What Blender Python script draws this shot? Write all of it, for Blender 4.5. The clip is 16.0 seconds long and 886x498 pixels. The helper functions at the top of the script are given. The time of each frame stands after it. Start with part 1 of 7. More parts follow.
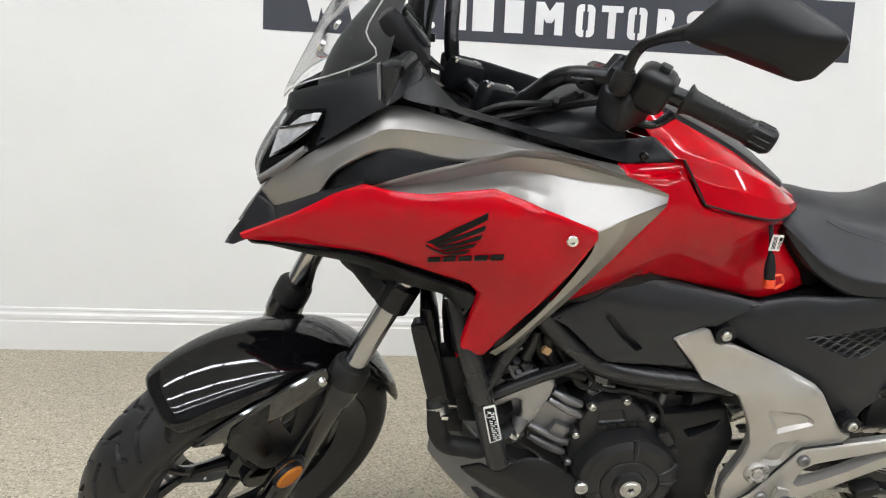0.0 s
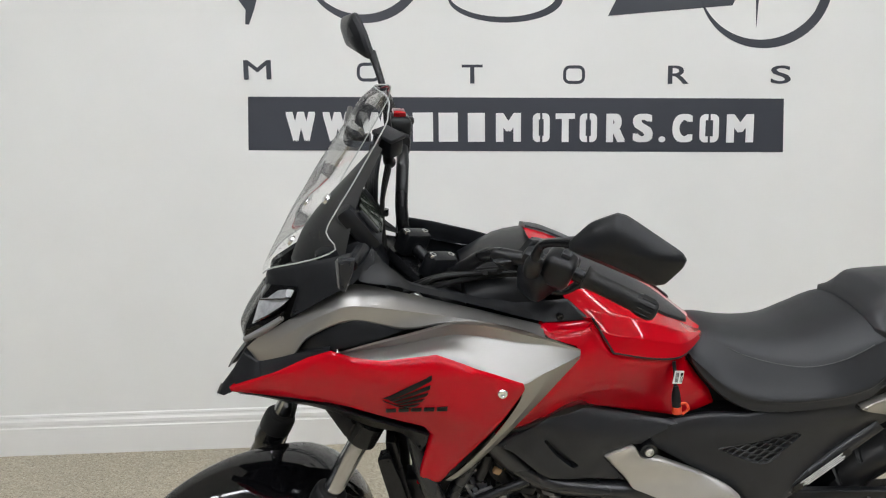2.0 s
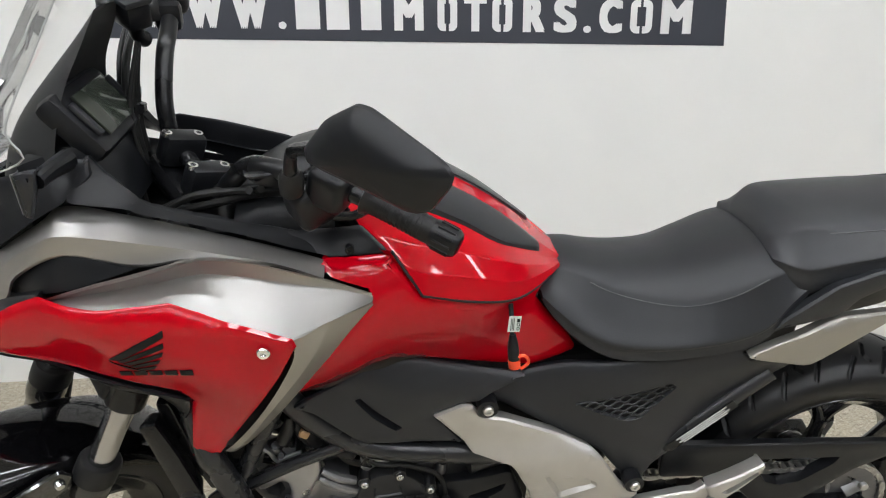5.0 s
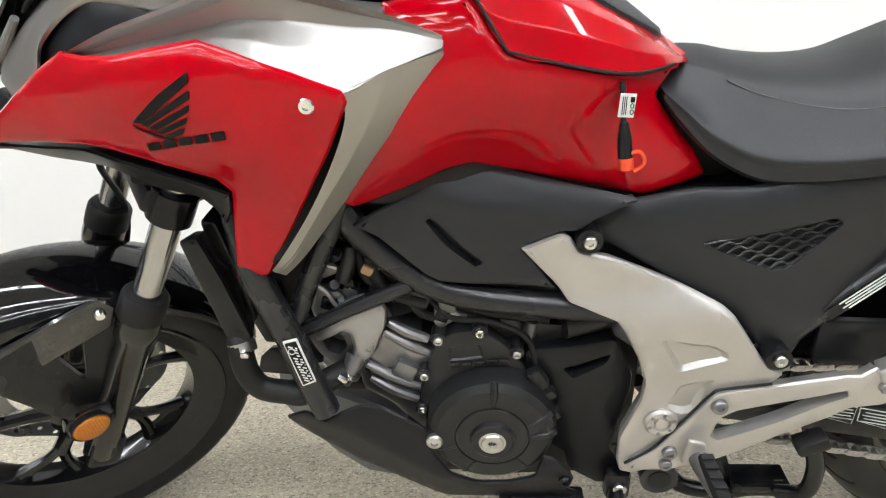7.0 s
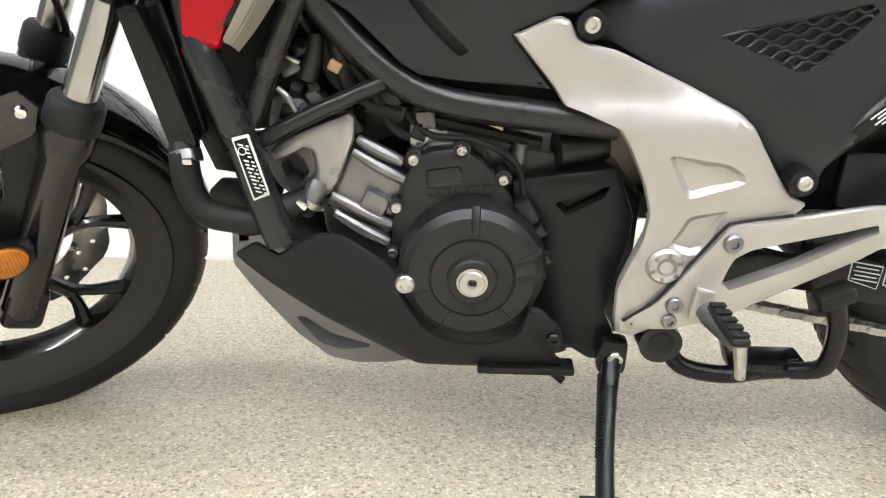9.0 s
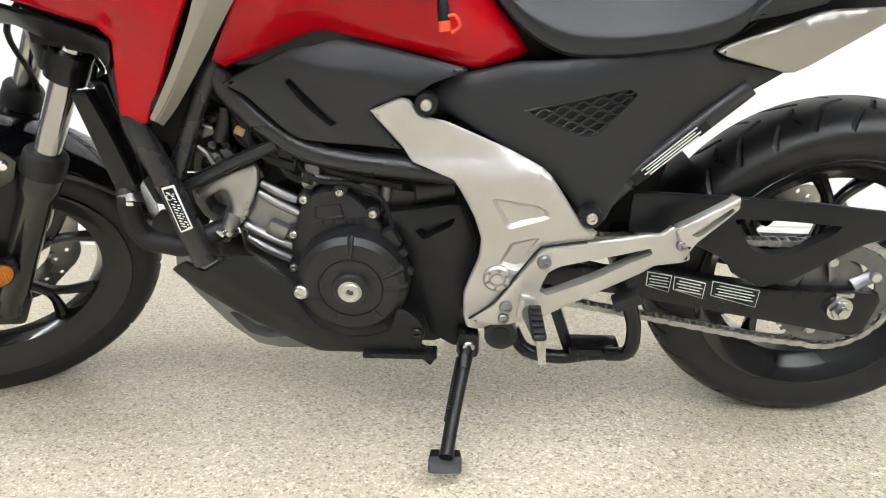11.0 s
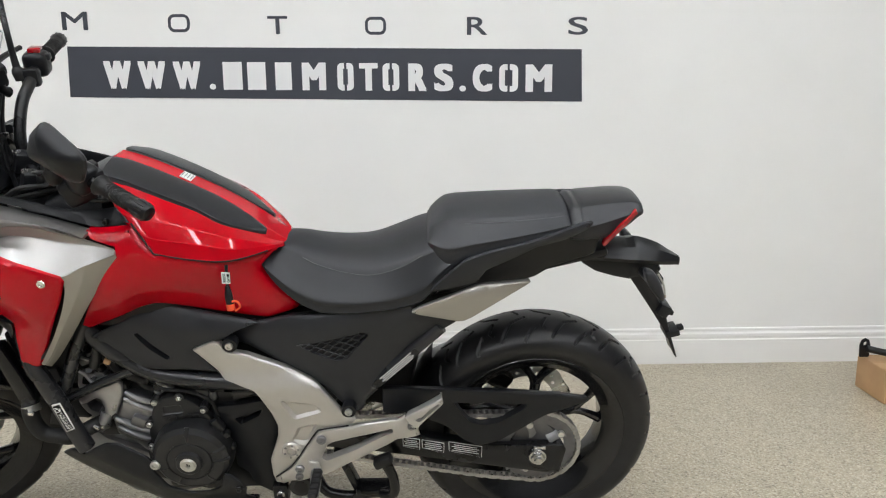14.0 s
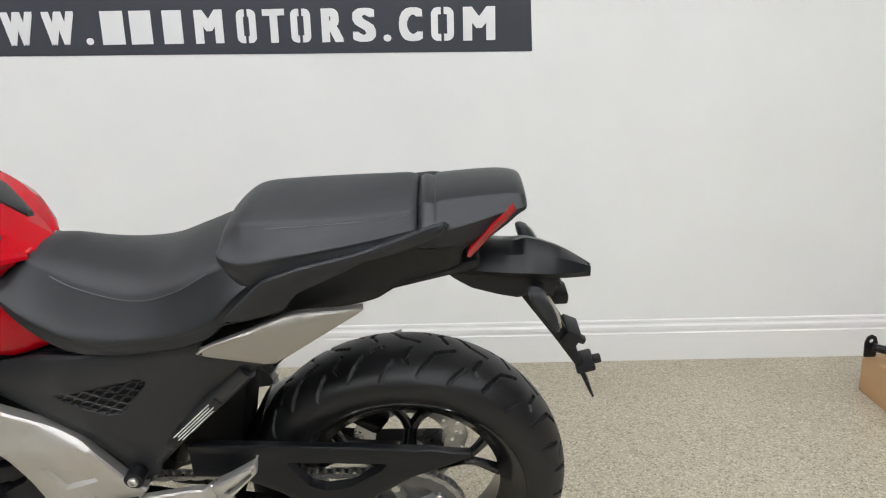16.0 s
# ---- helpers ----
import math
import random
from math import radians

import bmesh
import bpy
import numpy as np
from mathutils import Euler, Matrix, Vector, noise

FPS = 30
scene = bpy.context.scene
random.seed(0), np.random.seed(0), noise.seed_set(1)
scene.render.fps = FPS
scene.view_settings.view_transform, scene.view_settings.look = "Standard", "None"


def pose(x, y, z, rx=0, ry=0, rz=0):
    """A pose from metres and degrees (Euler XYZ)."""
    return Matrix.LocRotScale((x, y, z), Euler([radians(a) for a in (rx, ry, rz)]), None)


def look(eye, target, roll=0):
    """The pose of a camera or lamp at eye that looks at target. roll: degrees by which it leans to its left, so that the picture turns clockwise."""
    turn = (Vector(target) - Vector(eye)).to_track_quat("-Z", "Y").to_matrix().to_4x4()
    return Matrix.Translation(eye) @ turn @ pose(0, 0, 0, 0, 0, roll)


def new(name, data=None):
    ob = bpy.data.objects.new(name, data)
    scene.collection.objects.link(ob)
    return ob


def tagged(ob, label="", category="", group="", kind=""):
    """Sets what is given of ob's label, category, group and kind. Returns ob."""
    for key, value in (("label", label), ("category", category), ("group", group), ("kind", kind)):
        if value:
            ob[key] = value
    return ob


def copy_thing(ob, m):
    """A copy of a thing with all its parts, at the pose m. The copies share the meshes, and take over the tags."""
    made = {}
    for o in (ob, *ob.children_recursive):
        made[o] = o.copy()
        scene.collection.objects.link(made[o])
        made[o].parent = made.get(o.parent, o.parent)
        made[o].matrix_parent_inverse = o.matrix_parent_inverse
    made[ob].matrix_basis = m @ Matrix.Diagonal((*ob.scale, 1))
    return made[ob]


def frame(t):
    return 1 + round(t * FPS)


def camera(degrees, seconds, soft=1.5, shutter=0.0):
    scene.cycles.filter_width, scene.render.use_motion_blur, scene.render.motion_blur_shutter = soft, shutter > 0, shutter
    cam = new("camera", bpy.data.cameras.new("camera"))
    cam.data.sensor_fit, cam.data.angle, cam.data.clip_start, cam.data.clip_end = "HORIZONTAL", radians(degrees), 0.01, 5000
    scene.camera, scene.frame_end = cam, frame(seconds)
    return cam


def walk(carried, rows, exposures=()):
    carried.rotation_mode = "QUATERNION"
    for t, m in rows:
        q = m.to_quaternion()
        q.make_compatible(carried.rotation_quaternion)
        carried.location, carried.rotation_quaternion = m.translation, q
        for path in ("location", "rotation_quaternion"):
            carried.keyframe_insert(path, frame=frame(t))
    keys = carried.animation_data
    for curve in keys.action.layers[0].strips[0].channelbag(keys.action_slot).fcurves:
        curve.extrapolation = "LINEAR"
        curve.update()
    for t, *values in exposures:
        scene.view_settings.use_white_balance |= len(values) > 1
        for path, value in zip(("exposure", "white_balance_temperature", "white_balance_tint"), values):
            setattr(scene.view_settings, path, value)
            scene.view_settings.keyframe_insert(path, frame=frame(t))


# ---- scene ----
cam = camera(66.9, 16.0, soft=1.15)
PATH = [
    (0, (0.294, -1.289, 0.926), (0.405, 0.67, 0.538), 2.1),
    (0.5, (0.324, -1.391, 1.005), (0.432, 0.576, 0.658), 1.4),
    (1, (0.35, -1.429, 1.073), (0.461, 0.542, 0.756), 0.6),
    (1.5, (0.358, -1.452, 1.119), (0.474, 0.525, 0.839), -0.1),
    (2, (0.358, -1.462, 1.139), (0.48, 0.519, 0.891), -0.7),
    (2.5, (0.361, -1.468, 1.145), (0.498, 0.513, 0.906), -0.9),
    (3, (0.385, -1.484, 1.148), (0.547, 0.492, 0.888), -0.9),
    (3.5, (0.427, -1.49, 1.153), (0.624, 0.476, 0.841), -0.7),
    (4, (0.485, -1.415, 1.129), (0.726, 0.53, 0.727), -0.3),
    (4.2, (0.525, -1.354, 1.12), (0.78, 0.577, 0.669), 0.1),
    (6.3, (0.747, -1.109, 0.998), (0.671, 0.816, 0.459), -2.3),
    (6.5, (0.726, -1.1, 0.948), (0.613, 0.823, 0.412), -2.3),
    (7, (0.688, -1.079, 0.792), (0.572, 0.855, 0.298), -1.4),
    (7.5, (0.679, -1.059, 0.689), (0.587, 0.892, 0.261), -0.4),
    (8, (0.675, -1.048, 0.609), (0.582, 0.91, 0.216), 0.0),
    (8.5, (0.677, -1.036, 0.558), (0.596, 0.928, 0.188), 0.6),
    (9, (0.689, -1.024, 0.487), (0.627, 0.939, 0.109), 1.0),
    (9.2, (0.696, -1.025, 0.473), (0.642, 0.934, 0.077), 1.1),
    (11.3, (0.896, -1.348, 0.707), (0.853, 0.593, 0.228), 0.7),
    (11.5, (0.907, -1.415, 0.783), (0.872, 0.541, 0.367), 0.7),
    (12, (0.961, -1.548, 0.934), (0.966, 0.424, 0.603), 1.3),
    (12.5, (1.078, -1.666, 1.001), (1.109, 0.313, 0.716), 1.0),
    (13, (1.188, -1.762, 1.039), (1.226, 0.218, 0.766), 0.3),
    (13.5, (1.24, -1.764, 1.064), (1.279, 0.213, 0.764), -0.3),
    (14, (1.264, -1.693, 1.053), (1.307, 0.276, 0.708), -0.4),
    (14.5, (1.306, -1.534, 1.054), (1.349, 0.426, 0.658), -0.4),
    (15, (1.362, -1.434, 1.055), (1.395, 0.517, 0.621), -0.6),
    (15.5, (1.502, -1.328, 1.048), (1.513, 0.62, 0.593), -1.0),
    (16, (1.619, -1.247, 1.055), (1.599, 0.698, 0.589), -1.4),
]
LIGHT = [(0.0, 0.43), (1.0, 0.17), (3.5, 0.05), (4.2, 0.1), (6.3, 0.52), (7.0, 0.76), (7.5, 1.0), (8.0, 1.13), (9.2, 1.13), (11.3, 0.9), (12.0, 0.54), (12.5, 0.3), (14.0, 0.2), (16.0, 0.22)]
walk(cam, [(t, look(eye, target, roll)) for t, eye, target, roll in PATH], LIGHT)

# ---- light ----
scene.view_settings.exposure = 0.0
world = bpy.data.worlds.new("room_air")
scene.world = world
world.use_nodes = True
world.node_tree.nodes["Background"].inputs[0].default_value = (0.9, 0.95, 1.0, 1)
world.node_tree.nodes["Background"].inputs[1].default_value = 0.05
TUBE_STRENGTH = 22.0


# ---- materials ----
def material(name, colour, rough=0.5, metal=0.0, var=0.12, scale=30.0, bump=0.0, bump_scale=300.0, coat=0.0, spec=0.5, rough_var=0.08):
    """A painted, moulded or cast surface: colour with mottling at two scales, uneven gloss and fine relief."""
    m = bpy.data.materials.new(name)
    m.use_nodes = True
    nt = m.node_tree
    b = nt.nodes["Principled BSDF"]
    b.inputs["Metallic"].default_value = metal
    b.inputs["Specular IOR Level"].default_value = spec
    b.inputs["Coat Weight"].default_value = coat
    b.inputs["Coat Roughness"].default_value = 0.02
    co = nt.nodes.new("ShaderNodeTexCoord")
    n1, n2 = nt.nodes.new("ShaderNodeTexNoise"), nt.nodes.new("ShaderNodeTexNoise")
    n1.inputs["Scale"].default_value, n2.inputs["Scale"].default_value = scale * 0.15, scale
    n1.inputs["Detail"].default_value = n2.inputs["Detail"].default_value = 5
    add = nt.nodes.new("ShaderNodeMath")
    add.operation = "ADD"
    ramp = nt.nodes.new("ShaderNodeMapRange")
    ramp.inputs["From Min"].default_value, ramp.inputs["From Max"].default_value = 0.7, 1.3
    ramp.inputs["To Min"].default_value, ramp.inputs["To Max"].default_value = 1 - var, 1 + var
    mul = nt.nodes.new("ShaderNodeVectorMath")
    mul.operation = "MULTIPLY"
    mul.inputs[0].default_value = colour
    rr = nt.nodes.new("ShaderNodeMapRange")
    rr.inputs["From Min"].default_value, rr.inputs["From Max"].default_value = 0.3, 0.7
    rr.inputs["To Min"].default_value, rr.inputs["To Max"].default_value = max(rough - rough_var, 0.02), min(rough + rough_var, 1)
    ln = nt.links.new
    for n in (n1, n2):
        ln(co.outputs["Object"], n.inputs["Vector"])
    ln(n1.outputs["Fac"], add.inputs[0])
    ln(n2.outputs["Fac"], add.inputs[1])
    ln(add.outputs[0], ramp.inputs["Value"])
    ln(ramp.outputs[0], mul.inputs[1])
    ln(mul.outputs[0], b.inputs["Base Color"])
    ln(n1.outputs["Fac"], rr.inputs["Value"])
    ln(rr.outputs[0], b.inputs["Roughness"])
    if bump:
        n3, bp = nt.nodes.new("ShaderNodeTexNoise"), nt.nodes.new("ShaderNodeBump")
        n3.inputs["Scale"].default_value = bump_scale
        n3.inputs["Detail"].default_value = 3
        bp.inputs["Strength"].default_value = bump
        bp.inputs["Distance"].default_value = 0.001
        ln(co.outputs["Object"], n3.inputs["Vector"])
        ln(n3.outputs["Fac"], bp.inputs["Height"])
        ln(bp.outputs[0], b.inputs["Normal"])
    return m


RED = material("red_paint", (0.44, 0.0004, 0.0070), 0.14, 0.0, 0.04, 8, coat=0.6, rough_var=0.02, spec=0.03)
SILVER = material("satin_silver_paint", (0.365, 0.357, 0.340), 0.40, 0.80, 0.03, 14, 0.05, 900, coat=0.12, rough_var=0.02)
# Same silver for downward faces, with the floor's beige reflection put into the colour.
SILVERSHADE = material("shaded_silver_paint", (0.33, 0.315, 0.285), 0.42, 0.70, 0.03, 14, 0.05, 900, coat=0.10, rough_var=0.02)
ALU = material("satin_aluminium", (0.50, 0.485, 0.455), 0.45, 0.68, 0.05, 20, 0.06, 700, rough_var=0.04)
CAST = material("cast_aluminium", (0.25, 0.25, 0.255), 0.36, 0.8, 0.14, 40, 0.25, 500)
CHROME = material("polished_steel", (0.78, 0.78, 0.78), 0.14, 1.0, 0.05, 30, rough_var=0.05)
STEEL = material("zinc_steel", (0.55, 0.55, 0.53), 0.3, 1.0, 0.12, 60, 0.1, 300)
PLASTIC = material("textured_black_plastic", (0.0078, 0.0084, 0.0098), 0.37, 0.0, 0.14, 40, 0.14, 1300, spec=0.30)
GREYPLASTIC = material("dark_grey_plastic", (0.0178, 0.0190, 0.0218), 0.38, 0.0, 0.10, 30, 0.16, 1300, spec=0.36)
GLOSSBLACK = material("gloss_black_paint", (0.006, 0.006, 0.007), 0.07, 0.0, 0.05, 10, coat=1.0, rough_var=0.02)
SATINBLACK = material("satin_black_paint", (0.007, 0.0072, 0.0079), 0.29, 0.0, 0.1, 30, 0.10, 500, spec=0.34)
ENGINEBLACK = material("matt_black_engine_paint", (0.026, 0.0264, 0.0275), 0.35, 0.5, 0.12, 40, 0.2, 700, spec=0.5)
RUBBER = material("tyre_rubber", (0.0125, 0.0125, 0.0132), 0.42, 0.0, 0.35, 25, 0.2, 400, spec=0.36)
FRAMEBLACK = material("satin_black_frame_paint", (0.0165, 0.0172, 0.0190), 0.30, 0.0, 0.1, 30, 0.10, 500, spec=0.5)
SOFTRUBBER = material("black_rubber", (0.009, 0.009, 0.009), 0.55, 0.0, 0.15, 30, 0.2, 500, spec=0.35)
VINYL = material("seat_vinyl", (0.0175, 0.0186, 0.0210), 0.43, 0.0, 0.1, 25, 0.3, 900, spec=0.38)
VINYL2 = material("pillion_vinyl", (0.0225, 0.0240, 0.0268), 0.45, 0.0, 0.1, 25, 0.35, 900, spec=0.42)
THREAD = material("seam_thread", (0.07, 0.07, 0.072), 0.6)
AMBER = material("amber_reflector", (0.50, 0.155, 0.002), 0.18, 0.0, 0.2, 220, 0.5, 700, coat=0.4)
WHEELBLACK = material("gloss_black_wheel_paint", (0.0055, 0.0058, 0.0070), 0.20, 0.0, 0.08, 20, 0.05, 500, coat=0.45, spec=0.4)
REDLENS = material("red_lens", (0.32, 0.004, 0.008), 0.12, 0.0, 0.05, 60, coat=0.8)
ORANGE = material("orange_rubber_cap", (0.75, 0.07, 0.02), 0.45)
LABEL = material("white_label", (0.75, 0.75, 0.73), 0.5)
INK = material("black_ink", (0.008, 0.008, 0.008), 0.5, spec=0.15)
CHAIN = material("chain_steel", (0.38, 0.375, 0.36), 0.32, 0.95, 0.25, 120, 0.2, 400)
HOODGREY = material("grey_hood_plastic", (0.055, 0.056, 0.056), 0.42, 0.0, 0.08, 20, 0.15, 900)
GREYPAINT = material("grey_plastic_cowl", (0.19, 0.19, 0.19), 0.45, 0.0, 0.08, 20, 0.15, 900)
CARD = material("cardboard", (0.50, 0.31, 0.16), 0.8, 0.0, 0.12, 12, 0.3, 200)
SIGNBLUE = material("dark_slate_sign_vinyl", (0.030, 0.034, 0.046), 0.5, 0.0, 0.06, 6)
SIGNWHITE = material("white_sign_vinyl", (0.78, 0.78, 0.77), 0.5, 0.0, 0.03, 6)
BRASS = material("zinc_brass_fitting", (0.5, 0.4, 0.22), 0.35, 0.9)
HARDCHROME = material("hard_chrome_tube", (0.46, 0.46, 0.46), 0.16, 1.0, 0.05, 30, rough_var=0.04)
LIGHTCAST = material("smooth_cast_aluminium", (0.38, 0.38, 0.385), 0.32, 0.85, 0.08, 40, 0.15, 450)
DARKCAST = material("grey_cast_aluminium", (0.15, 0.15, 0.155), 0.38, 0.75, 0.15, 40, 0.3, 450)
# Near-black stand-in for deep shade in gaps and behind panels.
DARKHOLE = material("near_black_shade_fill", (0.004, 0.004, 0.004), 0.7)
LAMPBOWL = material("aluminised_reflector", (0.62, 0.63, 0.65), 0.22, 0.55, 0.25, 90, rough_var=0.1, coat=0.6)


def wall_paint():
    m = material("white_wall_paint", (0.80, 0.80, 0.775), 0.5, 0.0, 0.028, 3, 0.05, 90)
    return m


def floor_flake():
    """Seamless epoxy floor with fine sand and stone flakes of several tones."""
    m = bpy.data.materials.new("flake_epoxy_floor")
    m.use_nodes = True
    nt = m.node_tree
    b = nt.nodes["Principled BSDF"]
    ln = nt.links.new
    co = nt.nodes.new("ShaderNodeTexCoord")
    v1, v2 = nt.nodes.new("ShaderNodeTexVoronoi"), nt.nodes.new("ShaderNodeTexVoronoi")
    v1.inputs["Scale"].default_value, v2.inputs["Scale"].default_value = 215, 430
    big = nt.nodes.new("ShaderNodeTexNoise")
    big.inputs["Scale"].default_value, big.inputs["Detail"].default_value = 1.4, 6
    r1, r2 = nt.nodes.new("ShaderNodeValToRGB"), nt.nodes.new("ShaderNodeValToRGB")
    for r, stops in ((r1, ((0, (0.075, 0.066, 0.052)), (0.09, (0.15, 0.103, 0.078)), (0.16, (0.38, 0.338, 0.252)), (0.5, (0.44, 0.393, 0.294)), (0.82, (0.52, 0.471, 0.363)), (0.95, (0.74, 0.71, 0.60)))),
                     (r2, ((0, (0.13, 0.112, 0.082)), (0.14, (0.39, 0.346, 0.258)), (0.86, (0.47, 0.423, 0.318)), (1, (0.76, 0.715, 0.59))))):
        e = r.color_ramp.elements
        e[0].position, e[0].color = stops[0][0], (*stops[0][1], 1)
        e[1].position, e[1].color = stops[-1][0], (*stops[-1][1], 1)
        for p, c in stops[1:-1]:
            e.new(p).color = (*c, 1)
    sep1, sep2 = nt.nodes.new("ShaderNodeSeparateColor"), nt.nodes.new("ShaderNodeSeparateColor")
    mix, tone = nt.nodes.new("ShaderNodeMixRGB"), nt.nodes.new("ShaderNodeMixRGB")
    mix.inputs[0].default_value = 0.45
    tone.blend_type = "MULTIPLY"
    tone.inputs[0].default_value = 0.5
    rb = nt.nodes.new("ShaderNodeValToRGB")
    rb.color_ramp.elements[0].position, rb.color_ramp.elements[0].color = 0.3, (0.72, 0.70, 0.66, 1)
    rb.color_ramp.elements[1].position, rb.color_ramp.elements[1].color = 0.7, (1.08, 1.06, 1.02, 1)
    for v in (v1, v2, big):
        ln(co.outputs["Object"], v.inputs["Vector"])
    ln(v1.outputs["Color"], sep1.inputs[0])
    ln(v2.outputs["Color"], sep2.inputs[0])
    ln(sep1.outputs[0], r1.inputs[0])
    ln(sep2.outputs[1], r2.inputs[0])
    ln(r1.outputs[0], mix.inputs[1])
    ln(r2.outputs[0], mix.inputs[2])
    ln(mix.outputs[0], tone.inputs[1])
    ln(big.outputs["Fac"], rb.inputs[0])
    ln(rb.outputs[0], tone.inputs[2])
    ln(tone.outputs[0], b.inputs["Base Color"])
    b.inputs["Roughness"].default_value = 0.33
    b.inputs["Specular IOR Level"].default_value = 0.4
    bp = nt.nodes.new("ShaderNodeBump")
    bp.inputs["Strength"].default_value, bp.inputs["Distance"].default_value = 0.35, 0.0015
    ln(v1.outputs["Distance"], bp.inputs["Height"])
    ln(bp.outputs[0], b.inputs["Normal"])
    return m


def glow(name, colour, strength):
    m = bpy.data.materials.new(name)
    m.use_nodes = True
    nt = m.node_tree
    e = nt.nodes.new("ShaderNodeEmission")
    e.inputs[0].default_value, e.inputs[1].default_value = (*colour, 1), strength
    nt.links.new(e.outputs[0], nt.nodes["Material Output"].inputs[0])
    return m


CLEAR = bpy.data.materials.new("clear_acrylic")
CLEAR.use_nodes = True
_nt = CLEAR.node_tree
_mix, _tr, _gl, _fr = (_nt.nodes.new("ShaderNode" + k) for k in ("MixShader", "BsdfTransparent", "BsdfGlossy", "Fresnel"))
_tr.inputs[0].default_value = (0.985, 0.99, 0.987, 1)
_gl.inputs["Roughness"].default_value = 0.02
_fr.inputs["IOR"].default_value = 1.15
_nt.links.new(_fr.outputs[0], _mix.inputs[0])
_nt.links.new(_tr.outputs[0], _mix.inputs[1])
_nt.links.new(_gl.outputs[0], _mix.inputs[2])
_nt.links.new(_mix.outputs[0], _nt.nodes["Material Output"].inputs[0])
TUBE = glow("fluorescent_diffuser", (0.97, 1.0, 1.06), TUBE_STRENGTH)
WALL, FLOOR = wall_paint(), floor_flake()
GREYWALL = material("unseen_wall_grey", (0.13, 0.13, 0.13), 0.6, 0.0, 0.05, 3, 0.05, 90)
TRIM = material("white_gloss_trim_paint", (0.80, 0.795, 0.77), 0.35, 0.0, 0.02, 5, 0.03, 80)


# ---- mesh helpers ----
def part(name, bm, mat, parent=None, label="", angle=32):
    bmesh.ops.recalc_face_normals(bm, faces=bm.faces)
    me = bpy.data.meshes.new(name)
    bm.to_mesh(me)
    bm.free()
    me.materials.append(mat)
    for p in me.polygons:
        p.use_smooth = True
    me.set_sharp_from_angle(angle=radians(angle))
    ob = new(name, me)
    if parent is not None:
        ob.parent = parent
    if label:
        ob["label"] = label
    return ob


def curve(pts, n=6, closed=False):
    """Points along a smooth curve (Catmull-Rom) through pts, n to a stretch."""
    p = [np.array(q, float) for q in pts]
    if n <= 1:
        return p
    k, out = len(p), []
    for i in range(k if closed else k - 1):
        a, b, c, d = (p[(i + j) % k] if closed else p[min(max(i + j, 0), k - 1)] for j in (-1, 0, 1, 2))
        for s in range(n):
            t = s / n
            out.append(0.5 * (2 * b + (c - a) * t + (2 * a - 5 * b + 4 * c - d) * t * t + (3 * b - a - 3 * c + d) * t ** 3))
    if not closed:
        out.append(p[-1])
    return out


def grid_bm(rows, closed_u=False, closed_v=False, cap=False, bm=None):
    bm = bm or bmesh.new()
    vs = [[bm.verts.new(p) for p in r] for r in rows]
    n, m = len(rows), len(rows[0])
    for i in range(n if closed_v else n - 1):
        for j in range(m if closed_u else m - 1):
            a, b, c, d = vs[i][j], vs[i][(j + 1) % m], vs[(i + 1) % n][(j + 1) % m], vs[(i + 1) % n][j]
            bm.faces.new((a, b, c, d))
    if cap:
        bm.faces.new(vs[0])
        bm.faces.new(vs[-1][::-1])
    return bm


def loft(secs, nu=4, nv=4, closed=True, cap=True, bm=None):
    """A skin through cross-sections with the same count of points, smooth along and across."""
    secs = [curve(s, nu, closed) for s in secs]
    cols = [curve([s[j] for s in secs], nv) for j in range(len(secs[0]))]
    rows = [[c[i] for c in cols] for i in range(len(cols[0]))]
    return grid_bm(rows, closed_u=closed, cap=cap and closed, bm=bm)


def tube(pts, r, seg=12, n=6, bm=None, flat=1.0):
    """A round bar through pts; r: one radius, or one for each point."""
    rs = [r] * len(pts) if isinstance(r, (int, float)) else r
    c = curve([(*p, q) for p, q in zip(pts, rs)], n)
    rows, side = [], None
    for i, p in enumerate(c):
        d = Vector(c[min(i + 1, len(c) - 1)][:3] - c[max(i - 1, 0)][:3]).normalized()
        if side is None:
            side = d.orthogonal().normalized()
        side = (side - d * side.dot(d)).normalized()
        up = d.cross(side)
        rows.append([Vector(p[:3]) + float(p[3]) * (math.cos(a) * side + flat * math.sin(a) * up) for a in (2 * math.pi * k / seg for k in range(seg))])
    return grid_bm(rows, closed_u=True, cap=True, bm=bm)


def lathe(profile, centre, seg=48, closed=False, bm=None, axis="Y"):
    """Turns a profile of (radius, offset) round a crosswise axis through centre."""
    rows = []
    for k in range(seg):
        a = 2 * math.pi * k / seg
        if axis == "Y":
            rows.append([(centre[0] + r * math.cos(a), centre[1] + h, centre[2] + r * math.sin(a)) for r, h in profile])
        else:
            rows.append([(centre[0] + r * math.cos(a), centre[1] + r * math.sin(a), centre[2] + h) for r, h in profile])
    return grid_bm(rows, closed_u=closed, closed_v=True, bm=bm)


def box(c, size, m=None, bevel=0.003, bm=None, seg=2):
    own = bm or bmesh.new()
    b2 = bmesh.new()
    bmesh.ops.create_cube(b2, size=1)
    bmesh.ops.scale(b2, vec=size, verts=b2.verts)
    if bevel:
        bmesh.ops.bevel(b2, geom=b2.edges[:], offset=bevel, segments=seg, profile=0.5, affect="EDGES")
    b2.transform(Matrix.Translation(c) @ (m or Matrix.Identity(4)))
    join(own, b2)
    return own


def join(bm, other):
    idx = [bm.verts.new(v.co) for v in other.verts]
    other.verts.index_update()
    for f in other.faces:
        bm.faces.new([idx[v.index] for v in f.verts])
    other.free()
    return bm


